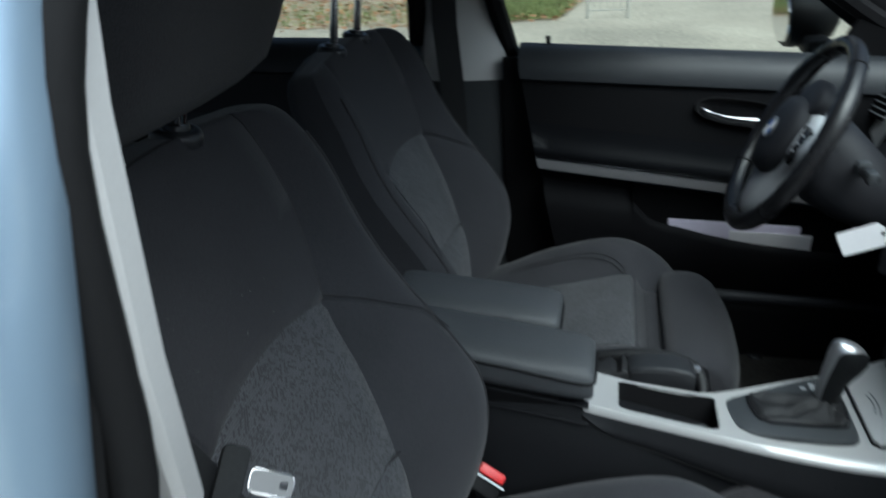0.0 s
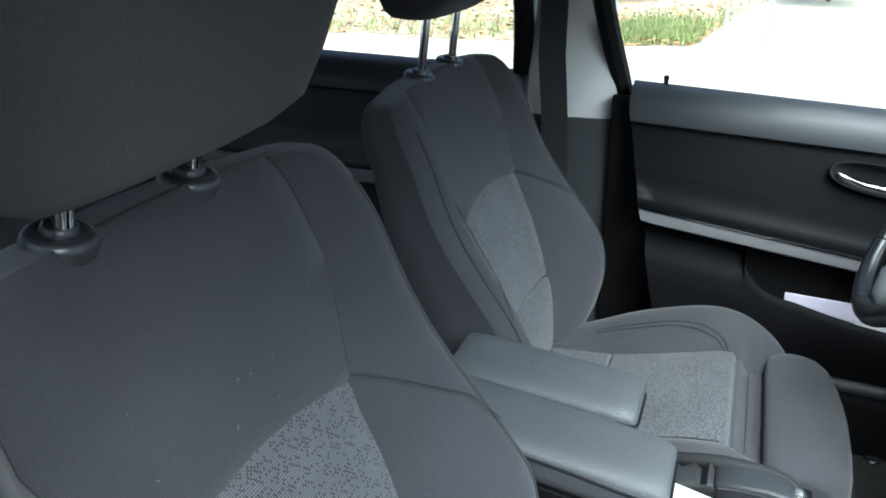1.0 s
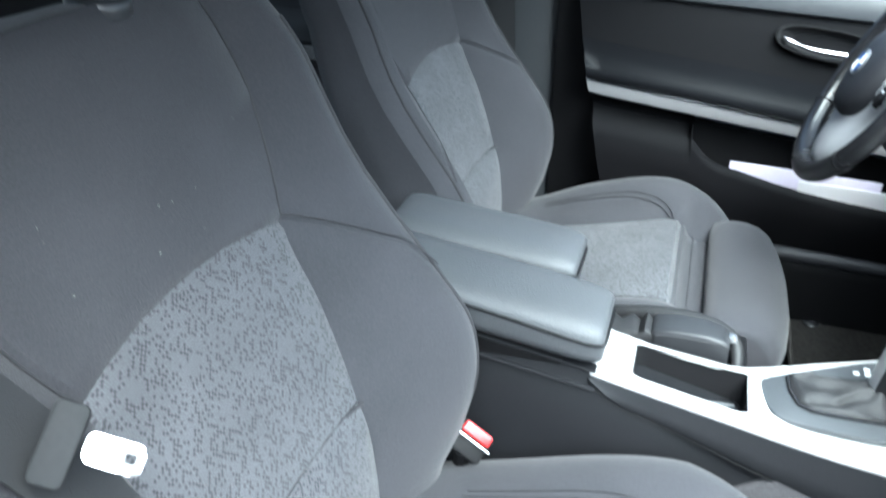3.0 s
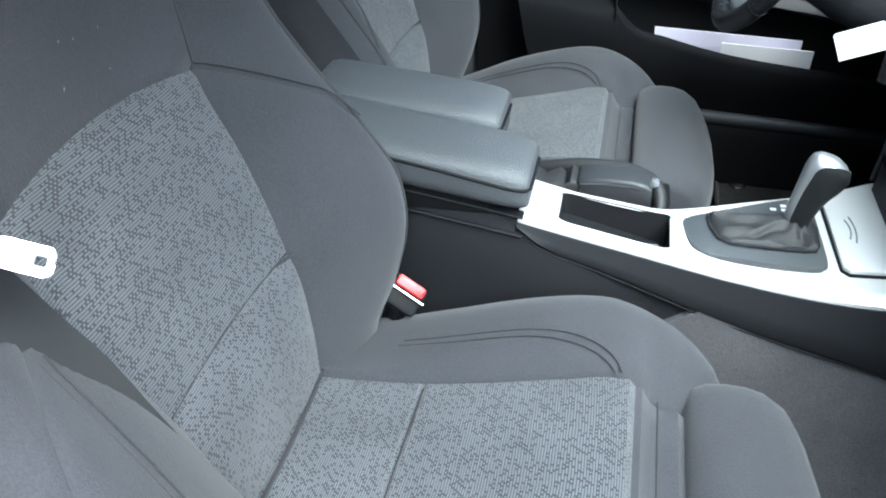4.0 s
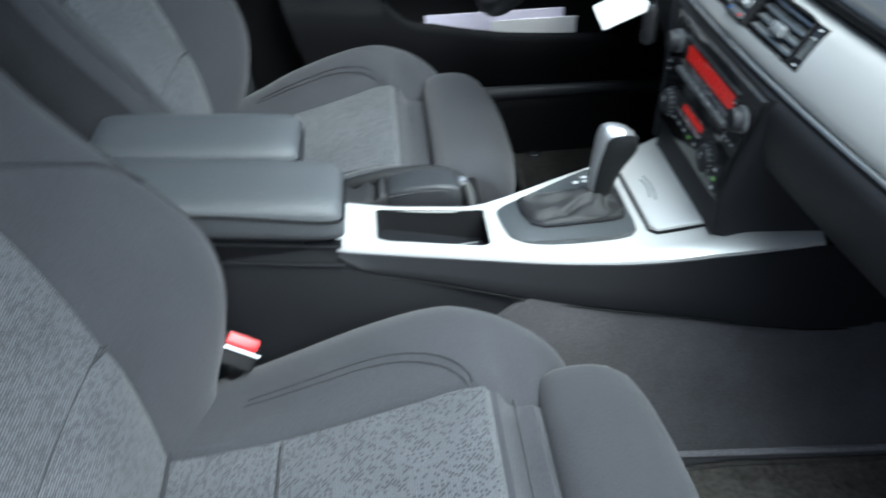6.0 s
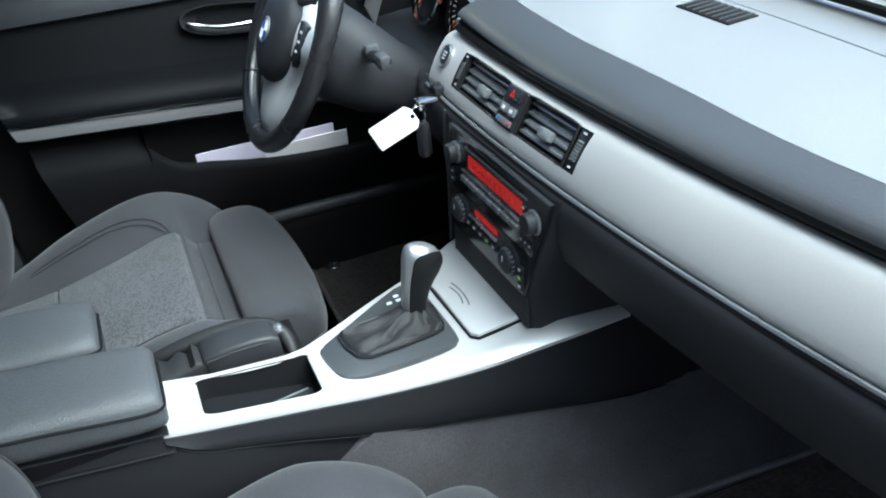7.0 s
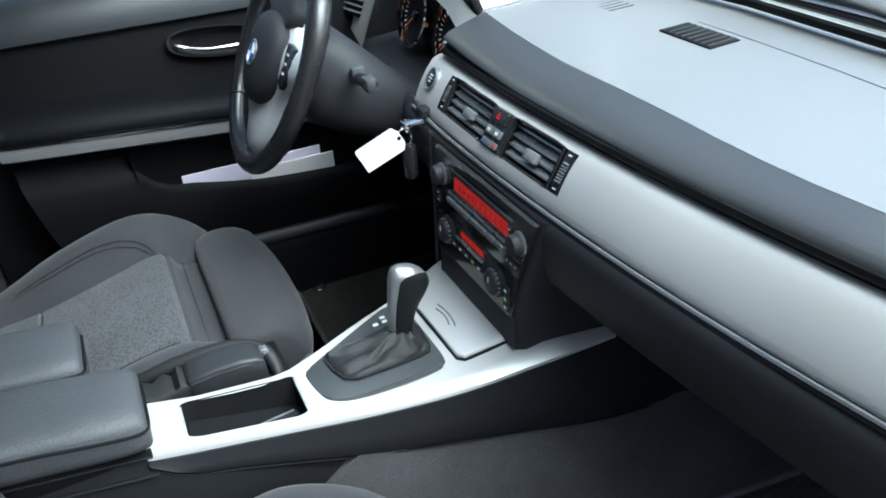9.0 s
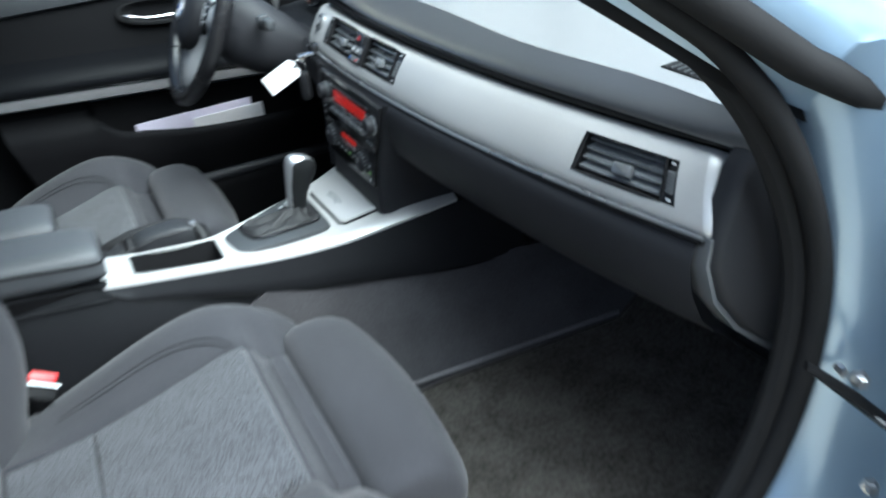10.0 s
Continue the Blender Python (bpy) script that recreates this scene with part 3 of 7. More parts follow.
lattice(bm, [[(x + 0.08 * (1 - k * k), 0.672 * k, z) for k in (-1, -0.7, -0.35, 0, 0.35, 0.7, 1)] for x, z in ((0.374, 0.888), (0.361, 0.8965), (0.358, 0.894), (0.368, 0.882))])
part("windscreen_border", bm, BLACK, car, "black printed windscreen edge")
bm = bmesh.new()
lattice(bm, [[(x + 0.08 * (1 - k * k), 0.70 * k, z) for k in (-1, -0.7, -0.35, 0, 0.35, 0.7, 1)] for x, z in ((0.37, 0.86), (0.385, 0.870), (0.405, 0.874), (0.44, 0.873), (0.47, 0.866))])
part("scuttle_panel", bm, SKY_SCUTTLE, car, "black plastic panel below the windscreen, greyed for sky reflection")
bm = bmesh.new()
lattice(bm, [[(x + 0.08 * (1 - k * k), w * k, z + 0.02 * (1 - k * k)) for k in (-1, -0.7, -0.35, 0, 0.35, 0.7, 1)] for x, z, w in ((0.458, 0.866, 0.71), (0.56, 0.884, 0.74), (0.9, 0.890, 0.76), (1.5, 0.82, 0.75), (1.85, 0.72, 0.70), (1.95, 0.60, 0.66))])
part("bonnet", bm, PAINT, car, "blue painted bonnet")
for s in (-1, 1):
    rows = [[(x, s * y, z) for y, z in ((0.745, zt), (0.80, zt - 0.015), (0.86, zt - 0.08), (0.875, zt - 0.30), (0.86, 0.20), (0.74, 0.20))] for x, zt in ((0.33, 0.90), (0.7, 0.89), (1.2, 0.86), (1.6, 0.79), (1.9, 0.70))]
    part("front_wing", loft(rows), PAINT, car, "blue painted front wing")
for y0, y1 in ((-0.12, -0.60), (0.50, -0.02)):
    w = part("wiper", tube([(0.52, y0, 0.905), (0.50, (y0 + y1) / 2, 0.912), (0.46, y1, 0.915)], 0.005, 8), BLACK, car, "black windscreen wiper")
    part("wiper_blade", tube([(0.50, y0 - 0.02, 0.912), (0.465, y1 + 0.04, 0.916)], 0.004, 6), RUBBER, w)

# boot, bumpers and road wheels
bm = bmesh.new()
lattice(bm, [[(x, w * k, z - 0.03 * k * k) for k in (-1, -0.6, 0, 0.6, 1)] for x, z, w in ((-1.80, 0.97, 0.72), (-2.05, 0.98, 0.72), (-2.30, 0.95, 0.70), (-2.36, 0.80, 0.70), (-2.40, 0.55, 0.72), (-2.38, 0.25, 0.70))])
part("boot_lid", bm, PAINT, car, "blue painted boot lid")
for s in (-1, 1):
    rows = [[(x, s * y, z) for y, z in ((0.70, zt), (0.78, zt - 0.02), (0.85, zt - 0.12), (0.86, 0.55), (0.83, 0.22), (0.70, 0.20))] for x, zt in ((-1.46, 0.95), (-1.75, 0.98), (-2.1, 0.97), (-2.34, 0.92))]
    part("rear_wing", loft(rows), PAINT, car, "blue painted rear wing")
bm = bmesh.new()
lattice(bm, [[(x + 0.12 * (1 - k * k), 0.80 * k, z) for k in (-1, -0.8, -0.4, 0, 0.4, 0.8, 1)] for x, z in ((1.88, 0.66), (1.96, 0.55), (1.98, 0.40), (1.93, 0.22), (1.80, 0.16))])
part("front_bumper", bm, PAINT, car, "blue painted front bumper")
for x in (1.33, -1.43):
    for s in (-1, 1):
        m = facing((x, s * 0.76, 0.236), (0, s, 0))
        tyre = part("wheel", lathe([(0.19, -0.10), (0.27, -0.11), (0.312, -0.09), (0.316, 0.0), (0.312, 0.085), (0.27, 0.105), (0.215, 0.10), (0.20, 0.085)], m, 40), RUBBER, car, "black road tyre on a silver rim")
        part("rim", lathe([(0.205, 0.06), (0.20, 0.085), (0.17, 0.075), (0.06, 0.085), (0.03, 0.095)], m, 40), SATIN, tyre, "silver alloy rim")

# rear screen and shelf
part("parcel_shelf", block((-1.50, 0, 0.91), (0.34, 1.30, 0.03), 0.008), CARPET, car)
bm = bmesh.new()
lattice(bm, [[(x, w * k, z) for k in (-1, -0.5, 0, 0.5, 1)] for x, z, w in ((-1.86, 0.95, 0.60), (-1.7, 1.12, 0.57), (-1.53, 1.29, 0.52))])
part("rear_screen", bm, TINT, car)

# rubber seal round the open passenger doorway
loop = [(0.078, 1.025), (0.142, 0.968), (0.193, 0.90), (0.229, 0.82), (0.243, 0.745), (0.236, 0.67), (0.213, 0.60), (0.175, 0.535), (0.12, 0.475), (0.04, 0.435), (-0.15, 0.424), (-0.33, 0.430), (-0.395, 0.455), (-0.432, 0.53), (-0.462, 0.70), (-0.482, 0.87), (-0.500, 1.0), (-0.523, 1.14), (-0.535, 1.23), (-0.50, 1.295), (-0.30, 1.315), (-0.16, 1.235), (-0.03, 1.12)]
part("door_seal", tube(spline([((pillar_x(z) - 0.008, -min(0.711, side_y(z) + 0.008) + min(0.02, 0.20 * max(0.0, 1.06 - z)), z) if 0.45 < z < 1.25 and x < -0.3 else (x, -side_y(z) - 0.004, z)) for x, z in loop], 5, True), 0.0105, 10, True), RUBBER, car, "black rubber doorway seal")
part("door_seal_lip", tube(spline([((x - 0.010, -side_y(z) + 0.013, z) if x > -0.38 or z > 1.24 or z < 0.47 else (pillar_x(z) - 0.020, -side_y(z) - 0.002, z)) for x, z in loop], 5, True), 0.011, 8, True), RUBBER, car)
part("door_seal", tube(spline([(x, side_y(z) + 0.006, z) for x, z in loop], 5, True), 0.012, 8, True), RUBBER, car, "black rubber doorway seal")

# hinge and check strap in the front jamb of the open door
for z in (0.545, 0.80):
    h = part("door_hinge", block((0.315, -0.795, z), (0.05, 0.05, 0.055), 0.008), PAINT, car)
    part("hinge_pin", tube([(0.335, -0.825, z - 0.04), (0.335, -0.825, z + 0.04)], 0.009, 8), SATIN, h)
cs = part("check_strap", tube([(0.238, -0.728, 0.655), (0.245, -0.79, 0.640), (0.265, -0.90, 0.620)], 0.0034, 8), GLOSSY, car, "black door check strap")
part("strap_bolt", tube([(0.250, -0.738, 0.664), (0.246, -0.748, 0.665)], 0.0045, 6), SATIN, cs)


# ---- doors on the driver's side ----
def slope(x):
    """Height shift of the waist line towards the front."""
    return -0.058 * (x + 0.41)


def trim_slope(x):
    """Height shift of the silver strip and arm rest towards the front."""
    return -0.130 * (x + 0.41) - 0.002


DOOR_LEDGE = [(0.700, 0.925), (0.697, 0.937), (0.685, 0.938), (0.662, 0.930), (0.645, 0.912), (0.637, 0.890), (0.636, 0.880), (0.645, 0.874)]
DOOR_UPPER = [(0.648, 0.878), (0.641, 0.866), (0.628, 0.83), (0.616, 0.80)]
DOOR_REST = [(0.616, 0.806), (0.613, 0.786), (0.609, 0.775), (0.604, 0.767), (0.600, 0.760), (0.598, 0.753), (0.600, 0.747), (0.606, 0.743)]
DOOR_TRIM = [(0.606, 0.746), (0.600, 0.743), (0.599, 0.737), (0.602, 0.721), (0.609, 0.717)]
DOOR_LOWER = [(0.608, 0.719), (0.628, 0.708), (0.632, 0.694), (0.618, 0.680), (0.600, 0.672), (0.590, 0.655), (0.589, 0.62), (0.594, 0.56), (0.602, 0.50), (0.618, 0.42), (0.640, 0.365), (0.66, 0.36)]
pocket_rim = curve([-0.26, -0.235, -0.222, -0.205, -0.183, -0.155, -0.10, -0.052, 0.077, 0.32], [0.664, 0.655, 0.640, 0.624, 0.614, 0.608, 0.593, 0.583, 0.566, 0.548])


def rear_x(z):
    """Slanted rear edge of the driver's door lining."""
    return -0.462 + 0.22 * (0.945 - z)


def strip(section, xs, dz=slope, cut=False):
    bm = bmesh.new()
    lattice(bm, [[(max(x, rear_x(z)) if cut else x, y, z + dz(x)) for y, z in section] for x in xs])
    return bm


def driver_door():
    d = thing("driver_door", (0.0, 0.66, 0.36), "closed driver's door with black vinyl lining and silver strip", "door")
    xs = [-0.452 + 0.03 * i for i in range(27)]
    part("window_ledge", strip(DOOR_LEDGE, xs, lambda x: -0.055 * (x + 0.43), True), SOFTLEDGE, d, "satin black soft ledge")
    bm = bmesh.new()
    lattice(bm, [[(max(x, rear_x(z)), y, z - 0.050 * (x + 0.43) * (1 if k < 2 else 1.7) if k < 3 else z - 0.004 + trim_slope(x)) for k, (y, z) in enumerate(DOOR_UPPER)] for x in xs])
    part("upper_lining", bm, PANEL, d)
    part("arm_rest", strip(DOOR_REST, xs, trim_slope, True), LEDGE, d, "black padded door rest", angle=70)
    tr = part("trim_strip", strip(DOOR_TRIM, xs[1:], trim_slope, True), DOORTRIM, d, "satin silver strip")
    part("strip_edge", strip([(0.600, 0.7465), (0.597, 0.745), (0.597, 0.7425), (0.5995, 0.741)], xs[1:], trim_slope, True), CHROME, tr, "bright upper edge")
    # lower lining with an open pocket towards the front
    rear = [x for x in xs if x < -0.25] + [-0.25, -0.236]
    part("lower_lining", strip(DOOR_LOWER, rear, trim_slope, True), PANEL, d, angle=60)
    rows = []
    for x in sorted([-0.236, -0.229, -0.222, -0.214, -0.205, -0.195, -0.183, -0.170, -0.155] + [x for x in xs if x > -0.15]):
        zt = pocket_rim(x)
        face = [(0.612, zt - 0.012), (0.607, zt - 0.002), (0.600, zt), (0.593, zt - 0.004), (0.590, zt - 0.014)]
        for k in range(1, 6):
            z = zt - 0.014 + (0.40 - zt) * k / 5
            face.append((0.590 + 0.5 * max(0.0, 0.56 - z) ** 1.4, z))
        rows.append([(x, y, z) for y, z in face] + [(x, 0.655, 0.36)])
    bm = bmesh.new()
    lattice(bm, rows)
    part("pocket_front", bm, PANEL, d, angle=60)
    bm = bmesh.new()
    lattice(bm, [[(x, 0.607, 0.715 + trim_slope(x)), (x, 0.640, 0.700 + trim_slope(x)), (x, 0.646, 0.60), (x, 0.645, 0.53), (x, 0.605, 0.525)] for x in [-0.238] + [x for x in xs if x > -0.235]])
    lattice(bm, [[(-0.2375, 0.607, 0.69), (-0.2375, 0.645, 0.68)], [(-0.2375, 0.60, 0.64), (-0.2375, 0.645, 0.60)]])
    part("door_bin", bm, BLACK, d, "open black door pocket")
    part("rear_edge", block((-0.425, 0.676, 0.635), (0.12, 0.014, 0.56), 0.004), BLACK, d, "black door edge")
    # handle in its bowl
    m = facing((-0.052, 0.624, 0.818), (0, -1, 0.25)) @ pose(0, 0, 0, 0, 0, -6)
    bowl = [(0.083 * math.copysign(abs(math.cos(a)) ** 0.8, math.cos(a)), 0.024 * math.copysign(abs(math.sin(a)) ** 0.8, math.sin(a)) - 0.004 * math.cos(a)) for a in [2 * math.pi * k / 28 for k in range(28)]]
    bm = bmesh.new()
    rings = [[m @ Vector((px * s, py * s, h)) for px, py in bowl] for s, h in ((1.0, 0.001), (0.98, 0.005), (0.93, 0.005), (0.86, -0.002), (0.6, -0.010), (0.2, -0.013))]
    vs = lattice(bm, rings, close=True)
    bm.faces.new(vs[-1])
    b = part("handle_bowl", bm, BLACK, d, "matt black handle recess")
    part("door_handle", tube(spline([m @ Vector(p) for p in ((-0.070, 0.002, 0.004), (-0.05, -0.004, 0.008), (-0.02, -0.009, 0.011), (0.03, -0.008, 0.012), (0.075, -0.002, 0.008))], 5), [0.003] + [0.0048] * 19 + [0.003], 8, flat=0.6), CHROME, b, "chrome pull handle")
    part("rest_pull", tube([(-0.172, 0.628, 0.746), (-0.12, 0.626, 0.740), (-0.066, 0.625, 0.731), (0.05, 0.625, 0.712)], 0.0012, 6), GREYKEY, d)
    part("lock_pin", lathe([(0.004, 0), (0.004, 0.009), (0.0052, 0.012), (0.0035, 0.016)], pose(-0.40, 0.690, 0.934)), BLACK, d, "black lock pin")
    part("speaker_grille", lathe([(0.045, 0), (0.045, 0.006), (0.04, 0.009), (0.01, 0.011)], facing((0.22, 0.622, 0.50), (0, -1, 0.1))), BLACK, d)
    # outside skin and glass
    rows = [[(x, y, z) for y, z in ((0.72, 0.93 - 0.055 * (x + 0.47) - 0.012), (0.78, 0.915 - 0.06 * (x + 0.47)), (0.82, 0.84), (0.845, 0.70), (0.84, 0.50), (0.80, 0.34), (0.70, 0.33), (0.68, 0.60))] for x in (-0.47, -0.2, 0.1, 0.34)]
    part("outer_skin", loft(rows), PAINT, d, "blue painted door skin", angle=50)
    bm = bmesh.new()
    lattice(bm, [[(-0.47, 0.712, 0.90), (0.26, 0.712, 0.88)], [(-0.50, 0.668, 1.05), (0.03, 0.668, 1.04)], [(-0.515, 0.622, 1.19), (-0.13, 0.622, 1.18)], [(-0.52, 0.592, 1.285), (-0.26, 0.592, 1.285)]])
    part("window_pane", bm, TINT, d, "lightly tinted door glass")
    fr = spline([(-0.462, 0.712, 0.86), (-0.478, 0.712, 0.93), (-0.505, 0.668, 1.05), (-0.525, 0.618, 1.19), (-0.50, 0.582, 1.29), (-0.30, 0.590, 1.305), (-0.13, 0.62, 1.20), (-0.01, 0.655, 1.10), (0.14, 0.690, 0.985), (0.28, 0.708, 0.90)], 5)
    part("window_frame", tube(fr, 0.018, 8), BLACK, d, "black window frame")
    rows = [[(x, 0.70, z0), (x, 0.685, z0), (x, 0.680, z1), (x, 0.695, z1)] for x, z0, z1 in ((0.10, 0.90, 0.905), (0.14, 0.89, 0.975), (0.22, 0.88, 0.935), (0.30, 0.88, 0.895))]
    part("sail_panel", loft(rows), BLACK, d)
    return d


driver_door()


def rear_door():
    d = thing("rear_door", (-1.0, 0.66, 0.36), "closed rear door with black lining and silver strip", "door")
    xs = [-1.42 + 0.045 * i for i in range(17)]
    up = lambda x: slope(x) * 0.45 + 0.006
    part("window_ledge", strip(DOOR_LEDGE, xs, up), SOFTLEDGE, d, "satin black soft ledge")
    part("upper_lining", strip(DOOR_UPPER, xs, up), REARPANEL, d)
    part("arm_rest", strip(DOOR_REST, xs, lambda x: up(x) - 0.005), SOFTLEDGE, d)
    part("trim_strip", strip(DOOR_TRIM, xs, lambda x: up(x) - 0.005), DOORTRIM, d, "satin silver strip")
    part("lower_lining", strip(DOOR_LOWER, xs, up), REARPANEL, d, angle=60)
    part("lower_ridge", tube([(-1.4, 0.60, 0.66), (-1.0, 0.60, 0.65), (-0.7, 0.60, 0.64)], 0.016, 8), SOFTLEDGE, d)
    rows = [[(x, y, z) for y, z in ((0.72, 0.94), (0.78, 0.93), (0.82, 0.85), (0.845, 0.70), (0.84, 0.50), (0.80, 0.34), (0.70, 0.33), (0.68, 0.60))] for x in (-1.5, -1.2, -0.9, -0.66)]
    part("outer_skin", loft(rows), PAINT, d, angle=50)
    bm = bmesh.new()
    lattice(bm, [[(-1.42, 0.712, 0.93), (-0.64, 0.712, 0.92)], [(-1.45, 0.66, 1.08), (-0.62, 0.66, 1.08)], [(-1.25, 0.59, 1.27), (-0.62, 0.59, 1.27)]])
    part("window_pane", bm, TINT, d)
    part("window_frame", tube(spline([(-1.5, 0.712, 0.95), (-1.45, 0.66, 1.08), (-1.25, 0.588, 1.28), (-0.9, 0.585, 1.31), (-0.66, 0.59, 1.30), (-0.645, 0.66, 1.08), (-0.655, 0.712, 0.94)], 5), 0.018, 8), BLACK, d)
    return d


rear_door()


# other side: closed rear door, and the opened front door standing out from its hinges
def passenger_rear_door():
    d = thing("rear_door", (-1.0, -0.66, 0.36), "closed rear door on the passenger side with black lining", "door")
    xs = [-1.42 + 0.09 * i for i in range(9)]
    flip = lambda sec: [(-y, z) for y, z in sec]
    for nm, sec, mt in (("window_ledge", DOOR_LEDGE, SOFTLEDGE), ("upper_lining", DOOR_UPPER, PANEL), ("arm_rest", DOOR_REST, LEDGE), ("trim_strip", DOOR_TRIM, SILVER), ("lower_lining", DOOR_LOWER, PANEL)):
        part(nm, strip(flip(sec), xs), mt, d)
    rows = [[(x, -y, z) for y, z in ((0.72, 0.94), (0.78, 0.93), (0.82, 0.85), (0.845, 0.70), (0.84, 0.50), (0.80, 0.34), (0.70, 0.33), (0.68, 0.60))] for x in (-1.5, -1.2, -0.9, -0.56)]
    part("outer_skin", loft(rows), PAINT, d, "blue painted door skin", angle=50)
    bm = bmesh.new()
    lattice(bm, [[(-1.42, -0.725, 0.93), (-0.60, -0.725, 0.92)], [(-1.45, -0.675, 1.08), (-0.60, -0.675, 1.08)], [(-1.25, -0.60, 1.27), (-0.60, -0.60, 1.27)]])
    part("window_pane", bm, TINT, d)
    return d


passenger_rear_door()


def open_front_door():
    hinge = Vector((0.375, -0.845, 0.0))
    d = thing("passenger_door", hinge, "front passenger door swung wide open, black lining and blue skin", "door")
    turn = Matrix.Translation(hinge) @ pose(0, 0, 0, 0, 0, 76)

    def placed(bm):
        bmesh.ops.transform(bm, matrix=turn, verts=bm.verts)
        return bm

    rows = [[(x, y, z) for y, z in ((0.10, 0.92), (0.03, 0.925), (-0.01, 0.84), (-0.03, 0.70), (-0.025, 0.50), (0.02, 0.34), (0.11, 0.33), (0.12, 0.60))] for x in (-0.88, -0.6, -0.3, -0.05)]
    part("outer_skin", placed(loft(rows)), PAINT, d, "blue painted door skin", angle=50)
    rows = [[(x, y, z) for y, z in ((0.12, 0.92), (0.17, 0.915), (0.19, 0.87), (0.17, 0.85), (0.17, 0.77), (0.21, 0.76), (0.21, 0.735), (0.18, 0.70), (0.20, 0.62), (0.19, 0.45), (0.14, 0.36), (0.12, 0.36))] for x in (-0.86, -0.6, -0.3, -0.11)]
    part("lining", placed(loft(rows)), PANEL, d, "black vinyl lining")
    part("window_frame", placed(tube([(-0.88, 0.10, 0.92), (-0.92, 0.02, 1.15), (-0.86, -0.03, 1.29), (-0.62, -0.03, 1.31), (-0.4, 0.0, 1.2), (-0.1, 0.08, 0.98), (-0.04, 0.10, 0.9)], 0.018, 8)), BLACK, d)
    part("hinge_seal", placed(tube([(-0.045, 0.09, 0.38), (-0.04, 0.09, 0.6), (-0.045, 0.09, 0.9)], 0.013, 8)), RUBBER, d)
    return d


open_front_door()

# driver's wing mirror outside the glass
mir = thing("wing_mirror", (0.08, 0.82, 0.88), "round-edged wing mirror with black housing outside the driver's window", "mirror")
rings = [[(0.050 + d, 0.905 + 0.105 * s * math.copysign(abs(math.cos(a)) ** 0.75, math.cos(a)), 0.946 + 0.058 * s * math.copysign(abs(math.sin(a)) ** 0.75, math.sin(a))) for a in [2 * math.pi * k / 24 for k in range(24)]] for d, s in ((0.0, 0.97), (0.012, 1.0), (0.05, 0.93), (0.085, 0.7), (0.10, 0.35))]
part("housing", loft(rings), BLACK, mir)
part("mirror_glass", loft([[(0.048 - d, 0.905 + 0.096 * s * math.cos(a), 0.946 + 0.050 * s * math.sin(a)) for a in [2 * math.pi * k / 24 for k in range(24)]] for d, s in ((0.0, 1.0), (0.003, 0.99))]), CHROME, mir, "silvered mirror glass")
part("stalk", block((0.095, 0.800, 0.905), (0.05, 0.09, 0.035), 0.012), BLACK, mir)


# ---- seats ----
back_front = curve([0.44, 0.50, 0.553, 0.62, 0.688, 0.77, 0.852, 0.93, 1.0, 1.06], [-0.452, -0.458, -0.468, -0.473, -0.484, -0.508, -0.542, -0.574, -0.604, -0.632])
back_rear = curve([0.44, 0.60, 0.70, 0.80, 0.88, 0.95, 1.06], [-0.535, -0.550, -0.572, -0.605, -0.628, -0.645, -0.668])
back_half = curve([0.44, 0.53, 0.60, 0.70, 0.78, 0.86, 0.93, 1.0, 1.06], [0.225, 0.240, 0.254, 0.262, 0.261, 0.252, 0.244, 0.232, 0.220])
back_wing = curve([0.44, 0.53, 0.60, 0.66, 0.72, 0.76, 0.80, 0.85, 0.90, 0.95, 1.02], [0.010, 0.024, 0.055, 0.073, 0.075, 0.065, 0.052, 0.037, 0.030, 0.031, 0.032])
back_edge = curve([0.44, 0.55, 0.69, 0.78, 0.852, 0.882, 0.93, 0.966, 1.0, 1.06], [0.122, 0.124, 0.124, 0.125, 0.127, 0.141, 0.158, 0.168, 0.172, 0.172])
SEAM = 0.852


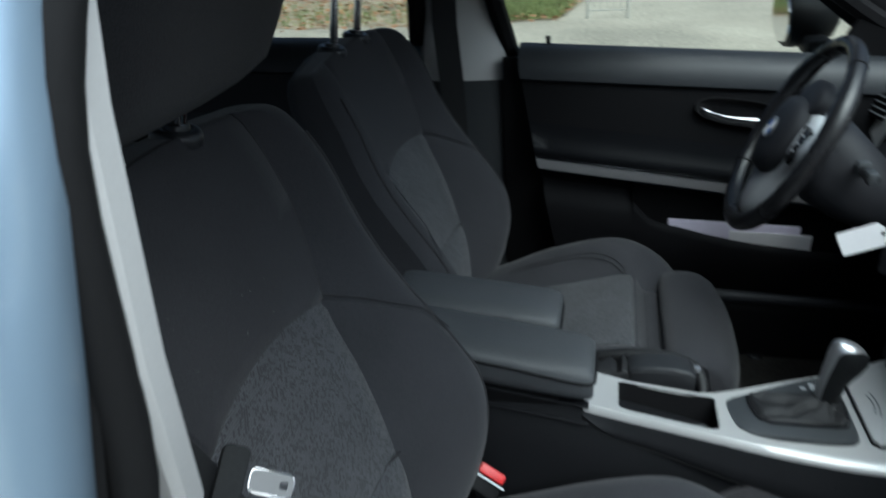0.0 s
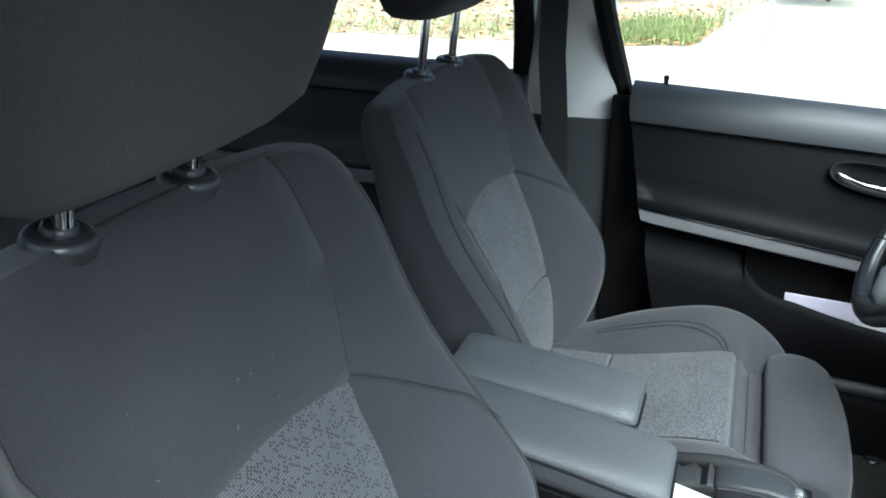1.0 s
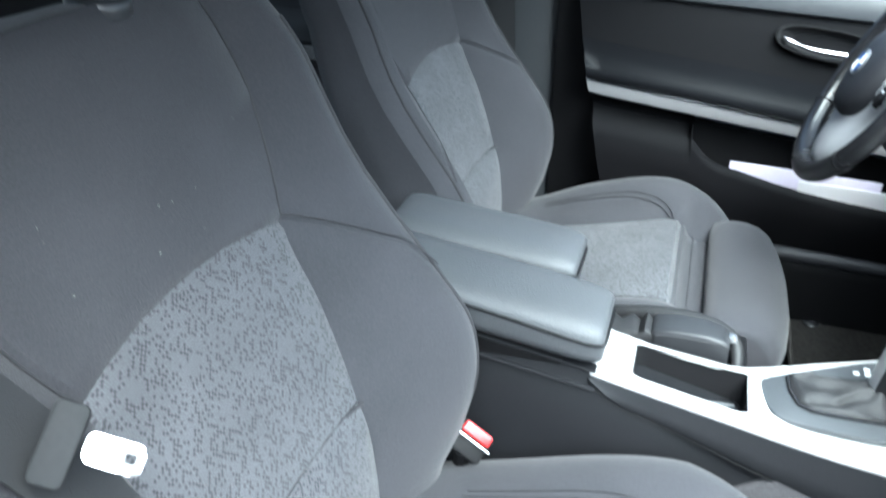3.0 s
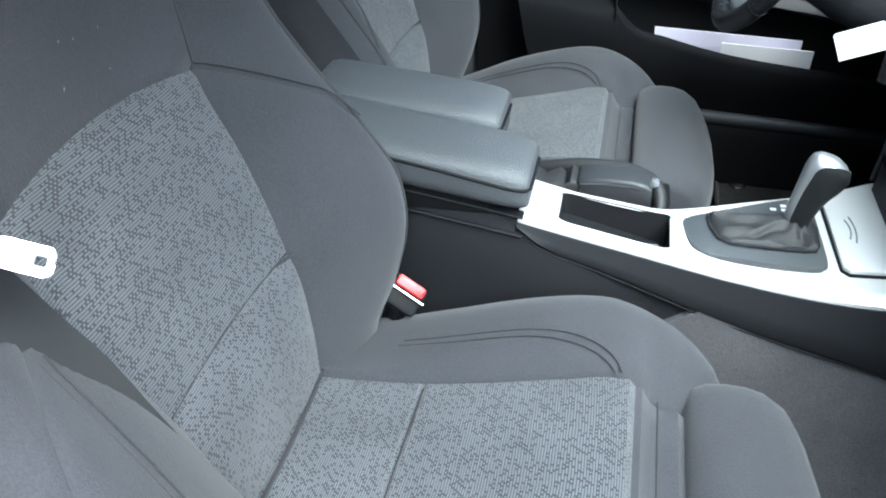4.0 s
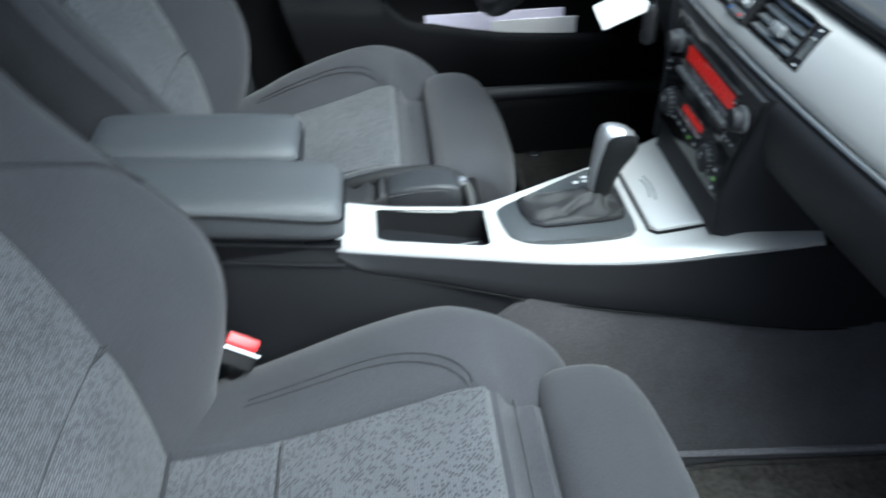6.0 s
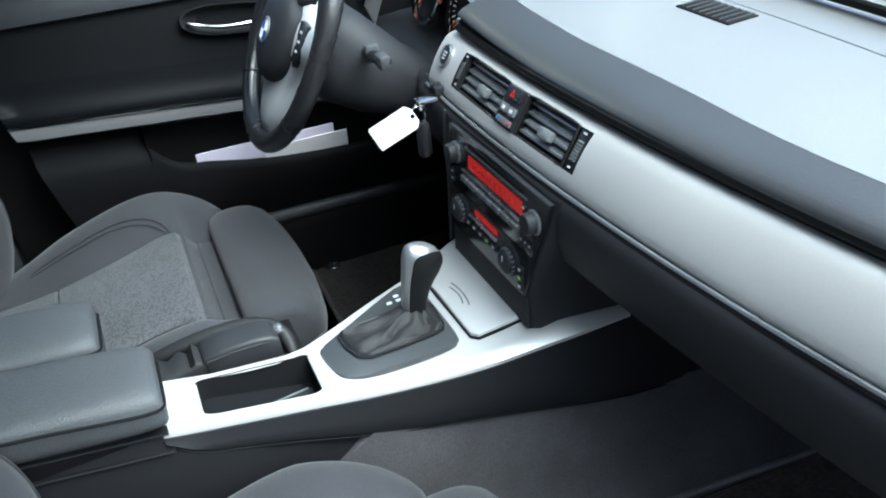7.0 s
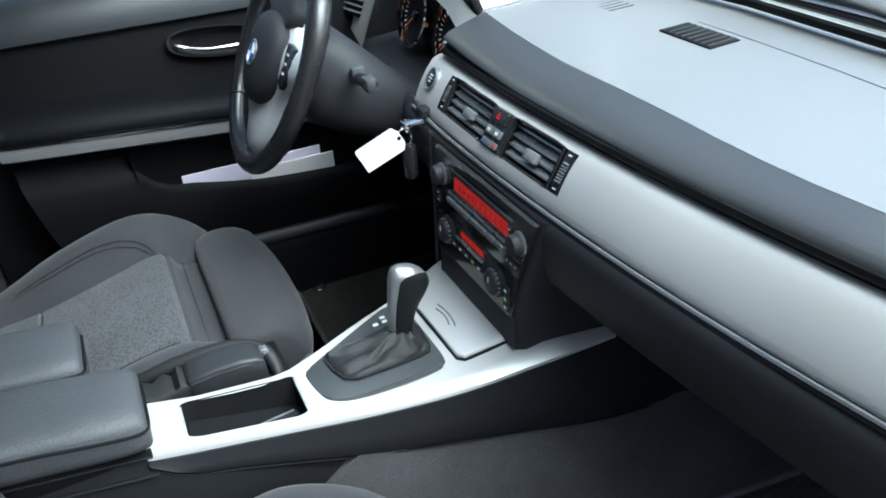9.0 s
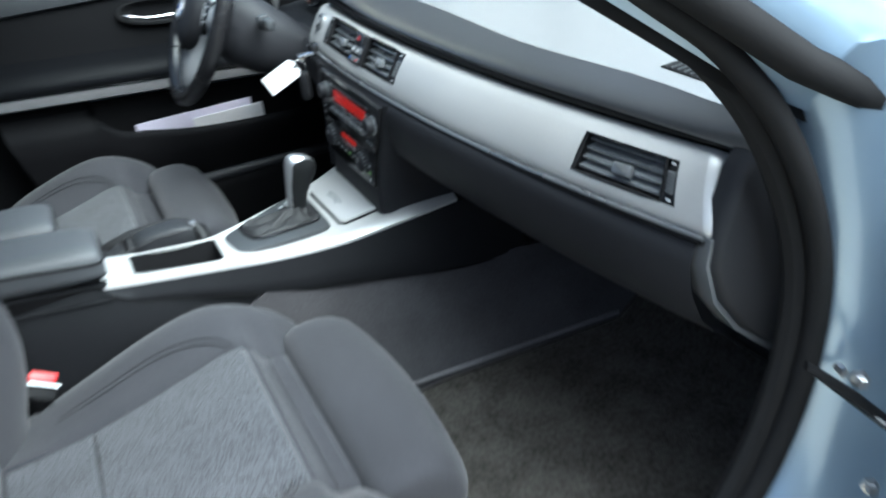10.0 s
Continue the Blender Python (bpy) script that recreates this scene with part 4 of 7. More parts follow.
def back_section(zr, groove_row, pleat_row):
    """Half ring of the backrest from its front middle to its rear middle."""
    e0, w0 = back_edge(zr), back_half(zr)
    bump = math.exp(-(((zr - SEAM) / 0.12) ** 2)) * min(1.0, max(0.0, (0.95 - zr) / 0.07))

    def height(y):
        if y < e0:
            return zr + 0.013 * (1 - (y / e0) ** 2) * bump
        return zr - 0.085 * min(1.0, (y - e0) / (w0 - e0)) ** 1.2 * bump

    pts = []
    for y in (0.0, 0.4 * e0, 0.75 * e0, e0 - 0.006, e0, e0 + 0.006):
        z = height(y)
        x = back_front(z) - (0.005 if y == e0 else 0) - (0.004 if groove_row else 0) - (0.007 if pleat_row and y < e0 - 0.007 else 0) + 0.015 * min(1.0, max(0.0, (0.688 - zr) / 0.024)) ** 0.5 * min(1.0, max(0.0, (zr - 0.515) / 0.10)) * max(0.0, 1 - (y / e0) ** 6)
        x -= 0.006 * (1 - (y / e0) ** 2) if y < e0 else 0
        pts.append((x, y, z))
    rf, ry, rr = 0.026, 0.040, 0.034
    for t in (0.18, 0.38, 0.6, 0.8, 1.0):
        y = e0 + 0.006 + (w0 - ry - e0 - 0.006) * t
        z = height(y)
        pts.append((back_front(z) + back_wing(z) * (1 - (1 - t) ** 1.35) - (0.0025 if groove_row else 0), y, z))
    z = height(w0)
    xp, xr = back_front(z) + back_wing(z), back_rear(z)
    for a in (30, 60, 85):
        pts.append((xp - rf + rf * math.cos(radians(a)), w0 - ry + ry * math.sin(radians(a)), z))
    pts.append((xp - rf - 0.2 * (xp - rf - xr - rr), w0 - 0.001, z))
    pts.append(((xp - rf + xr + rr) / 2, w0 - 0.002, z))
    for a in (10, 45, 80):
        pts.append((xr + rr - rr * math.sin(radians(a)), w0 - 0.002 - rr + rr * math.cos(radians(a)), z))
    pts.append((xr - 0.020, w0 * 0.45, z))
    pts.append((xr - 0.026, 0.0, z))
    return pts


def full_ring(half):
    return [tuple(p) for p in half] + [(x, -y, z) for x, y, z in reversed(half[1:-1])]


ROWS_Z = [0.44, 0.48, 0.52, 0.56, 0.60, 0.64, 0.660, 0.670, 0.678, 0.684, 0.687, 0.688, 0.690, 0.694, 0.705, 0.722, 0.74, 0.76, 0.78, 0.795, 0.81, 0.822, 0.835, 0.846, 0.852, 0.858, 0.868, 0.89, 0.905, 0.92, 0.935, 0.95]


def backrest_rings():
    rings = []
    for z in ROWS_Z:
        rings.append(full_ring(back_section(z, z == SEAM, z == 0.688)))
    base = rings[-1]
    cx = sum(p[0] for p in base) / len(base)
    for a in (8, 17, 26, 36, 46, 56, 66, 75, 83, 88, 89.8):
        s, up = math.cos(radians(a)) ** 0.60, math.sin(radians(a))
        rings.append([(cx - 0.034 * up + (x - cx) * (0.03 + 0.97 * s), y * (0.80 + 0.20 * s), z + (0.088 - 0.006 * (y / 0.18) ** 2) * up) for x, y, z in base])
    return rings


def pick(rings, rows, cols, close=False):
    """The part of a lattice of rings within row and column spans."""
    bm = bmesh.new()
    n = len(rings[0])
    lattice(bm, [[rings[i][c % n] for c in cols] for i in rows])
    return bm


cush_top = curve([-0.56, -0.47, -0.42, -0.366, -0.30, -0.24, -0.185, -0.172, -0.166, -0.158, -0.15, -0.132, -0.12, -0.10], [0.552, 0.549, 0.549, 0.552, 0.563, 0.576, 0.586, 0.584, 0.578, 0.562, 0.555, 0.553, 0.550, 0.53])
cush_wing = curve([-0.56, -0.446, -0.352, -0.30, -0.259, -0.225, -0.19, -0.162, -0.135, -0.109, -0.09, -0.08], [0.530, 0.541, 0.569, 0.586, 0.597, 0.603, 0.603, 0.596, 0.583, 0.562, 0.535, 0.508])
cush_edge = curve([-0.56, -0.47, -0.366, -0.175, -0.10], [0.118, 0.122, 0.128, 0.133, 0.135])
CUSH_X = [-0.56, -0.51, -0.47, -0.43, -0.395, -0.375, -0.370, -0.366, -0.362, -0.356, -0.34, -0.32, -0.30, -0.275, -0.25, -0.23, -0.21, -0.197, -0.185, -0.178, -0.172, -0.166, -0.158, -0.15, -0.140, -0.132, -0.12]


def cushion_rows(plump):
    rows = []
    for x in CUSH_X + [-0.108, -0.097, -0.088]:
        e, w, zt, zw = cush_edge(x), 0.255 - 0.02 * max(0, x + 0.2) / 0.1, cush_top(x), cush_wing(x) + plump * min(1.0, max(0.0, (x + 0.50) / 0.15))
        mid = x == -0.366
        front = x == -0.172
        dive = 0.0 if x < -0.125 else (x + 0.125) * 1.5
        half = []
        for y in (0.0, 0.4 * e, 0.75 * e, e - 0.006, e, e + 0.006):
            z = zt + (0.006 * (1 - (y / e) ** 2) if y < e and x < -0.172 else 0) - (0.006 if y == e else 0) - (0.006 if mid and y < e else 0) - (0.005 if front and y <= e else 0) - dive
            half.append((x, y, z))
        for t in (0.2, 0.4, 0.6, 0.8, 1.0):
            y = e + 0.006 + (w - 0.045 - e - 0.006) * t
            half.append((x, y, zt - dive * (1 - t) + (zw - zt) * math.sin(math.pi / 2 * t) ** 1.3))
        for a in (25, 50, 75, 90):
            half.append((x, w - 0.045 + 0.045 * math.sin(radians(a)), zw - 0.045 + 0.045 * math.cos(radians(a))))
        half.append((x, w - 0.004, 0.47))
        half.append((x, w - 0.015, 0.40))
        rows.append([(px, -py, pz) for px, py, pz in reversed(half[1:])] + half)
    last = rows[-1]
    rows.append([(x + 0.003, y * 0.985, 0.45 if z > 0.46 else z) for x, y, z in last])
    return rows


slump = curve([0.44, 0.57, 0.59, 0.638, 0.675, 0.718, 0.762, 0.80], [0.05, 0.060, 0.059, 0.044, 0.035, 0.024, 0.014, 0.0])


def front_seat(name, label, off, lift, cushion_off, plump, entry=0):
    o = Vector(off)
    s = thing(name, (-0.35 + o.x, o.y, FLOOR), label, "car seat", "front seats")

    def shift(rows):
        return [[(x + o.x, y + o.y, z + o.z) for x, y, z in row] for row in rows]

    rings = backrest_rings()
    n = len(rings[0])
    if entry:
        # the bolster on the entry side has slumped inwards over the edge of the centre panel
        for ring in rings:
            for c, ky, kx in ((5, 1.0, 0.2), (6, 0.85, 0.5), (7, 0.55, 0.4), (8, 0.25, 0.2), (9, 0.1, 0.07)):
                x, y, z = ring[entry * c % n]
                g = slump(z)
                ring[entry * c % n] = (x + kx * g, y - entry * ky * g, z)
    rings = shift(rings)
    half = n // 2
    si = ROWS_Z.index(SEAM)
    low, high = range(0, si + 1), range(si, len(rings))
    inner = [(c + n) % n for c in range(-4, 5)]
    bolster_l, bolster_r = list(range(4, 14)), [(-c) % n for c in range(4, 14)]
    shell = list(range(13, n - 12))
    part("back_insert", pick(rings, low, inner), TWEED, s, "lighter woven centre panel")
    part("upper_panel", pick(rings, high, inner), CLOTH, s)
    for cols in (bolster_l, bolster_r):
        part("side_bolster", pick(rings, low, cols), CLOTH, s)
        part("shoulder_panel", pick(rings, high, cols), CLOTH, s)
    part("back_shell", pick(rings, range(len(rings)), shell), CLOTH, s)
    bm = bmesh.new()
    bm.faces.new([bm.verts.new(p) for p in rings[-1]])
    part("top_panel", bm, CLOTH, s)
    # piped edges where the front meets the side panels
    for col in ((11,) if entry else (11, n - 11)):
        part("piping", tube([rings[i][col] for i in range(2, len(ROWS_Z) + 4)], 0.0022, 8), STITCH, s, "dark piped edge")
    pi = ROWS_Z.index(0.688)
    part("pleat", tube([Vector(rings[pi][c % n]) + Vector((0.0052, 0, 0.0005)) for c in range(-3, 4)], 0.0016, 6), STITCH, s, "dark stitched pleat")
    if entry:
        for dy in (0.0, 0.006):
            part("seam", tube([Vector(rings[i][entry * 8 % n]) + Vector((-0.0001, dy, 0.0)) for i in range(2, si)], 0.0006, 6), STITCH, s)
    # stitched seams
    for col in (4, n - 4):
        part("seam", tube([Vector(rings[i][col]) + Vector((0.0015, 0, 0)) for i in range(si, len(rings) - 3)], 0.0011, 6), STITCH, s)
    for cols in (range(4, 12),) if entry else (range(4, 12), range(n - 4, n - 12, -1)):
        for dz in (-0.007, 0.006):
            part("seam", tube(spline([Vector(rings[si][c]) + Vector((0.0012, 0, dz)) for c in cols], 3), 0.0007, 6), STITCH, s)

    o = Vector(cushion_off)
    rows = shift(cushion_rows(plump))
    m = len(rows[0])
    mid = m // 2
    fi = CUSH_X.index(-0.172)
    part("cushion_insert", pick(rows, range(0, fi + 1), range(mid - 4, mid + 5)), TWEED, s, "lighter woven centre panel")
    part("front_panel", pick(rows, range(fi, len(rows)), range(mid - 4, mid + 5)), CLOTH, s)
    part("thigh_bolster", pick(rows, range(len(rows)), range(mid + 4, m)), CLOTH, s)
    part("thigh_bolster", pick(rows, range(len(rows)), range(0, mid - 3)), CLOTH, s)
    for sgn in (-1, 1):
        for inset in (0.0, 0.007):
            line = []
            for k in range(15):
                a = k / 14
                x = -0.40 + 0.215 * (1 - (1 - a) ** 1.6) - inset * 0.6
                y = 0.180 - inset - 0.046 * max(0.0, (a - 0.35) / 0.65) ** 2.0
                e = cush_edge(x)
                t = min(1.0, max(0.0, (y - e) / (0.21 - e)))
                line.append((x + o.x, sgn * y + o.y, cush_top(x) + (cush_wing(x) + plump * min(1.0, max(0.0, (x + 0.50) / 0.15)) - cush_top(x)) * math.sin(math.pi / 2 * t) ** 1.3 + 0.0004 + o.z))
            part("seam", tube(line, 0.0007, 6), STITCH, s)
    # dark cord that draws the shade where cushion meets backrest
    part("fold_shade", tube([(-0.4605 - 0.006 * (y / 0.12) ** 2 + o.x, y + o.y, 0.5565 - 0.004 * (y / 0.12) ** 2 + o.z) for y in (-0.122, -0.09, -0.05, 0.0, 0.05, 0.09, 0.122)], 0.0022, 6), STITCH, s, "dark cord drawn as shade in the fold between cushion and backrest")
    xm = -0.366
    part("pleat", tube([(xm + o.x, y + o.y, cush_top(xm) + o.z + 0.0006 + 0.006 * (1 - (y / 0.128) ** 2) - 0.006) for y in (-0.120, -0.09, -0.05, 0.0, 0.05, 0.09, 0.120)], 0.0011, 6), STITCH, s, "dark stitched pleat")
    for x in (-0.150,):
        part("seam", tube([(x + o.x, y + o.y, cush_top(x) + o.z + 0.001) for y in (-0.135, -0.07, 0.0, 0.07, 0.135)], 0.0010, 6), STITCH, s)
    # thigh support roll
    pts = [(-0.126, 0.480), (-0.1275, 0.525), (-0.127, 0.545), (-0.123, 0.558), (-0.112, 0.566), (-0.096, 0.5685), (-0.078, 0.5675), (-0.062, 0.562), (-0.048, 0.550), (-0.039, 0.532), (-0.035, 0.512), (-0.038, 0.494), (-0.050, 0.483), (-0.08, 0.478)]
    pts = [(-0.1275 + (x + 0.1275) * 1.10, z) for x, z in pts]
    rings2 = []
    for y, k in ((-0.171, 0.70), (-0.1695, 0.80), (-0.165, 0.89), (-0.157, 0.95), (-0.145, 0.985), (-0.125, 1.0), (-0.08, 1.0), (-0.03, 1.0), (0.03, 1.0), (0.08, 1.0), (0.125, 1.0), (0.145, 0.985), (0.157, 0.95), (0.165, 0.89), (0.1695, 0.80), (0.171, 0.70)):
        bow = 0.018 * (1 - (y / 0.185) ** 2)
        rings2.append([(-0.085 + (x + 0.085) * k + bow * (x + 0.127) / 0.09 + o.x, y + o.y, 0.51 + (z - 0.51) * k + o.z + plump) for x, z in pts])
    part("thigh_support", loft(rings2), CLOTH, s, "padded pull-out thigh roll", angle=60)
    # headrest
    o = Vector(off)
    hr = []
    for z, xr, xf, hw in ((1.0605, -0.656, -0.612, 0.080), (1.0640, -0.667, -0.598, 0.098), (1.0740, -0.673, -0.580, 0.116), (1.090, -0.676, -0.560, 0.130), (1.12, -0.677, -0.548, 0.141), (1.16, -0.676, -0.533, 0.147), (1.20, -0.674, -0.526, 0.148), (1.235, -0.670, -0.525, 0.145), (1.258, -0.664, -0.533, 0.137), (1.270, -0.655, -0.546, 0.126), (1.275, -0.642, -0.564, 0.110)):
        cx, a = (xr + xf) / 2, (xf - xr) / 2
        hr.append([(cx + o.x + a * math.copysign(abs(math.cos(u)) ** 0.46, math.cos(u)), o.y + 1.085 * hw * math.copysign(abs(math.sin(u)) ** 0.46, math.sin(u)), z + lift + o.z) for u in [2 * math.pi * k / 44 for k in range(44)]])
    h = part("headrest", loft(hr), CLOTH, s, "padded cloth headrest" + (" raised on its rods" if lift > 0.02 else ""), angle=80)
    for y in (-0.0635, 0.0635):
        p = Vector((-0.636 + o.x, y + o.y, 1.0355 + o.z))
        part("rod", tube([p - Vector((0, 0, 0.03)), p + Vector((0.022, 0, 0.11 + lift))], 0.0062, 10), CHROME, h, "chrome headrest rod")
        part("rod_sleeve", lathe([(0.0222, -0.009), (0.0222, -0.0035), (0.0216, -0.0005), (0.0198, 0.0022), (0.0172, 0.0036), (0.0142, 0.0034), (0.0122, 0.0022), (0.0112, 0.0024), (0.0108, 0.0062), (0.0092, 0.0078), (0.0064, 0.0080)], Matrix.Translation(p + Vector((0.002, 0, 0.0022))) @ pose(0, 0, 0, 0, 12, 0), 28), SLEEVE, s, "black plastic rod sleeve")
    o = Vector(cushion_off)
    # base: side covers, rails, frame
    for sgn in (-1, 1):
        rows3 = [[(x + o.x, o.y + sgn * (0.248 + dy), z + o.z) for dy, z in ((0, zt), (0.016, zt - 0.012), (0.018, zb + 0.02), (0.004, zb))] for x, zt, zb in ((-0.56, 0.47, 0.40), (-0.45, 0.455, 0.37), (-0.25, 0.445, 0.36), (-0.12, 0.455, 0.375), (-0.08, 0.46, 0.41))]
        part("side_cover", loft(rows3), PLASTIC, s, "dark plastic seat side cover")
        part("rail", block((-0.30 + o.x, o.y + sgn * 0.19, FLOOR + 0.03), (0.50, 0.035, 0.05), 0.004), SATIN, s)
    part("seat_pan", block((-0.32 + o.x, o.y, 0.415 + o.z), (0.46, 0.44, 0.10), 0.01), BLACK, s)
    part("pedestal", block((-0.32 + o.x, o.y, 0.355 + o.z / 2), (0.40, 0.38, 0.05), 0.01), BLACK, s)
    return s


front_seat("car_seat", "charcoal cloth front passenger seat with grey tweed centre panels", (0.0, -0.370, 0.0), 0.0, (0.0, -0.370, 0.0), 0.0, -1)
front_seat("car_seat", "charcoal cloth driver's seat with grey tweed centre panels", (-0.060, 0.367, -0.038), 0.053, (-0.062, 0.367, -0.032), 0.018)

# bits of lint and dust on the passenger backrest and cushion
rnd = random.Random(21)
bm = bmesh.new()
for k in range(16):
    a, s = rnd.uniform(0, 6.28), rnd.uniform(0.0004, 0.0010)
    if k < 9:
        y, z = rnd.uniform(-0.10, 0.13), rnd.uniform(0.885, 0.945)
        p, u, v = Vector((back_front(z) + 0.0012, y - 0.372, z)), Vector((0, 1, 0)), Vector((-0.38, 0, 0.92))
    else:
        x, y = rnd.uniform(-0.40, -0.20), rnd.uniform(-0.12, 0.12)
        p, u, v = Vector((x, y - 0.372, cush_top(x) + 0.0072)), Vector((0, 1, 0)), Vector((0.97, 0, 0.22))
    d = u * math.cos(a) + v * math.sin(a)
    e = v * math.cos(a) - u * math.sin(a)
    long = s * rnd.uniform(1.0, 3.0)
    bm.faces.new([bm.verts.new(q) for q in (p - d * long, p - e * s * 0.5, p + d * long, p + e * s * 0.5)])
solo("lint", bm, LINT, "tiny pale specks of lint on the passenger seat cloth", "lint", kind="stuff", smooth=False)

# rear bench
bench = thing("rear_bench", (-1.25, 0.0, FLOOR), "charcoal cloth rear bench seat", "car seat")
rows = [[(x, y, z + 0.02 * math.cos(y * 9)) for y in (-0.62, -0.5, -0.3, -0.1, 0, 0.1, 0.3, 0.5, 0.62)] for x, z in ((-0.98, 0.36), (-0.95, 0.50), (-0.99, 0.54), (-1.2, 0.53), (-1.42, 0.50))]
bm = bmesh.new()
lattice(bm, rows)
part("seat", bm, CLOTH, bench)
rows = [[(x, y, z) for y in (-0.62, -0.5, -0.3, -0.1, 0, 0.1, 0.3, 0.5, 0.62)] for x, z in ((-1.36, 0.48), (-1.38, 0.60), (-1.47, 0.85), (-1.52, 0.93), (-1.60, 0.94))]
bm = bmesh.new()
lattice(bm, rows)
part("backrest", bm, CLOTH, bench)
part("base", block((-1.2, 0, 0.37), (0.42, 1.2, 0.22), 0.02), CARPET, bench)

# ---- seat belts ----
db = thing("driver_seat_belt", (-0.575, 0.66, 0.36), "black seat belt hanging on the driver's pillar", "seat belt")
part("webbing", ribbon([(-0.592, side_y(1.085) - 0.036, 1.085), (-0.588, 0.648, 0.98), (-0.583, 0.668, 0.87), (-0.575, 0.668, 0.70), (-0.565, 0.665, 0.50), (-0.56, 0.665, 0.40)], (1, 0, 0), 0.047), BELT, db)
gd = part("belt_guide", tube([(-0.625, side_y(1.09) - 0.040, 1.092), (-0.56, side_y(1.09) - 0.040, 1.086)], 0.014, 10), BLACK, db, "black shoulder belt guide")
part("guide_cap", lathe([(0.020, 0), (0.020, 0.010), (0.014, 0.015), (0.004, 0.016)], facing((-0.592, side_y(1.11) - 0.034, 1.112), (0, -1, 0.3))), TRIM, gd, "pale grey cap")

pb = thing("passenger_seat_belt", (-0.56, -0.66, 0.36), "black seat belt with bright metal tongue beside the passenger seat", "seat belt")
rows = []
for p in spline([(-0.578, -0.640, 1.12), (-0.552, -0.606, 1.03), (-0.535, -0.570, 0.95), (-0.521, -0.538, 0.885), (-0.510, -0.525, 0.847), (-0.498, -0.518, 0.818), (-0.484, -0.510, 0.786), (-0.470, -0.503, 0.746), (-0.459, -0.495, 0.709), (-0.452, -0.489, 0.679), (-0.445, -0.479, 0.639), (-0.440, -0.468, 0.60)], 4):
    turn = 0.25 - 0.95 * min(1.0, max(0.0, (0.86 - p.z) / 0.15))
    out = Vector((turn, -math.sqrt(1 - turn * turn), -0.1)).normalized()
    skin = Vector((out.y, -out.x, 0.0)).normalized() * -0.0012
    rows.append([p, p + skin, p + out * 0.047 + skin, p + out * 0.047])
part("webbing", loft(rows), BELT, pb)
tm = facing((-0.4930, -0.5606, 0.8935), (0.526, -0.578, 0.624), (0.849, 0.320, -0.420))
part("tongue_grip", slab(round_rect(0.040, 0.017, 0.004), tm @ pose(0.002, -0.004, -0.005), 0.010, 0.002), GREYGRIP, pb, "grey-black moulded tongue grip")
bm = bmesh.new()
outer, hole = round_rect(0.0138, 0.027, 0.0038), round_rect(0.0046, 0.0052, 0.001)
mt = tm @ pose(0, 0.0208, 0)
hole = [(x, y + 0.0075) for x, y in hole]
for z in (0.0, 0.0026):
    lattice(bm, [[mt @ Vector((x, y, z)) for x, y in outer], [mt @ Vector((x, y, z)) for x, y in hole]], close=True)
for ring in (outer, hole):
    lattice(bm, [[mt @ Vector((x, y, z)) for x, y in ring] for z in (0.0, 0.0026)], close=True)
bmesh.ops.remove_doubles(bm, verts=bm.verts, dist=1e-6)
tongue = part("tongue", bm, TONGUE, pb, "bright metal tongue with slot")
part("rim", tube([mt @ Vector((x, y, 0.0015)) for x, y in outer], 0.0009, 8, True), CHROME, tongue, "polished rounded rim")


def buckle(name, place, turn, label):
    b = thing(name, place, label, "buckle", "seat belt buckles")
    m = Matrix.Translation(place) @ turn
    body = slab(round_rect(0.040, 0.034, 0.006), m @ pose(0, 0.003, -0.014), 0.019, 0.003)
    part("housing", body, BLACK, b)
    part("button", slab(round_rect(0.033, 0.012, 0.003), m @ pose(0, 0.013, 0.006), 0.005, 0.002), RED, b, "red release button")
    part("slot_plate", slab(round_rect(0.042, 0.0018, 0.0006), m @ pose(0, 0.004, 0.007), 0.003), SATIN, b, "bright lower edge")
    part("stalk", tube([m @ Vector((0, -0.008, -0.004)), Vector(place) + Vector((-0.012, 0.012 if place[1] < 0 else -0.012, -0.05)), Vector(place) + Vector((-0.03, 0.02 if place[1] < 0 else -0.02, -0.16))], 0.009, 8), BLACK, b)
    return b


buckle("belt_buckle", (-0.412, -0.146, 0.574), facing((0, 0, 0), (0.40, -0.72, 0.57), (0.41, 0.69, 0.59)).to_3x3().to_4x4(), "black belt buckle with red button beside the console")
buckle("belt_buckle", (-0.50, 0.128, 0.560), facing((0, 0, 0), (0.30, 0.62, 0.72), (-0.25, -0.55, 0.8)).to_3x3().to_4x4(), "black belt buckle with red button by the driver's seat")


# ---- centre console ----
console_z = curve([-0.34, -0.30, -0.25, -0.2, -0.15, -0.1, -0.05, 0.0, 0.05, 0.08, 0.12, 0.18], [0.664, 0.653, 0.642, 0.632, 0.6225, 0.613, 0.606, 0.602, 0.603, 0.606, 0.610, 0.616])
console_l = curve([-0.34, -0.30, -0.20, -0.16, -0.126, -0.082, -0.04, 0.0, 0.05, 0.10, 0.14, 0.18], [-0.008, -0.008, -0.009, -0.002, 0.019, 0.050, 0.077, 0.098, 0.124, 0.146, 0.150, 0.151])
console_r = curve([-0.34, -0.30, -0.15, 0.0, 0.07, 0.13, 0.18], [-0.089, -0.089, -0.092, -0.100, -0.108, -0.117, -0.123])
console = thing("centre_console", (0.0, 0.0, 0.53), "black centre console with satin silver top plate", "console")

CX = [-0.302, -0.290, -0.275, -0.266, -0.262, -0.24, -0.21, -0.18, -0.147, -0.143, -0.135, -0.12, -0.10, -0.08, -0.06, -0.04, -0.02, 0.0, 0.02, 0.04, 0.06, 0.08, 0.10, 0.115, 0.13, 0.145, 0.165, 0.185]
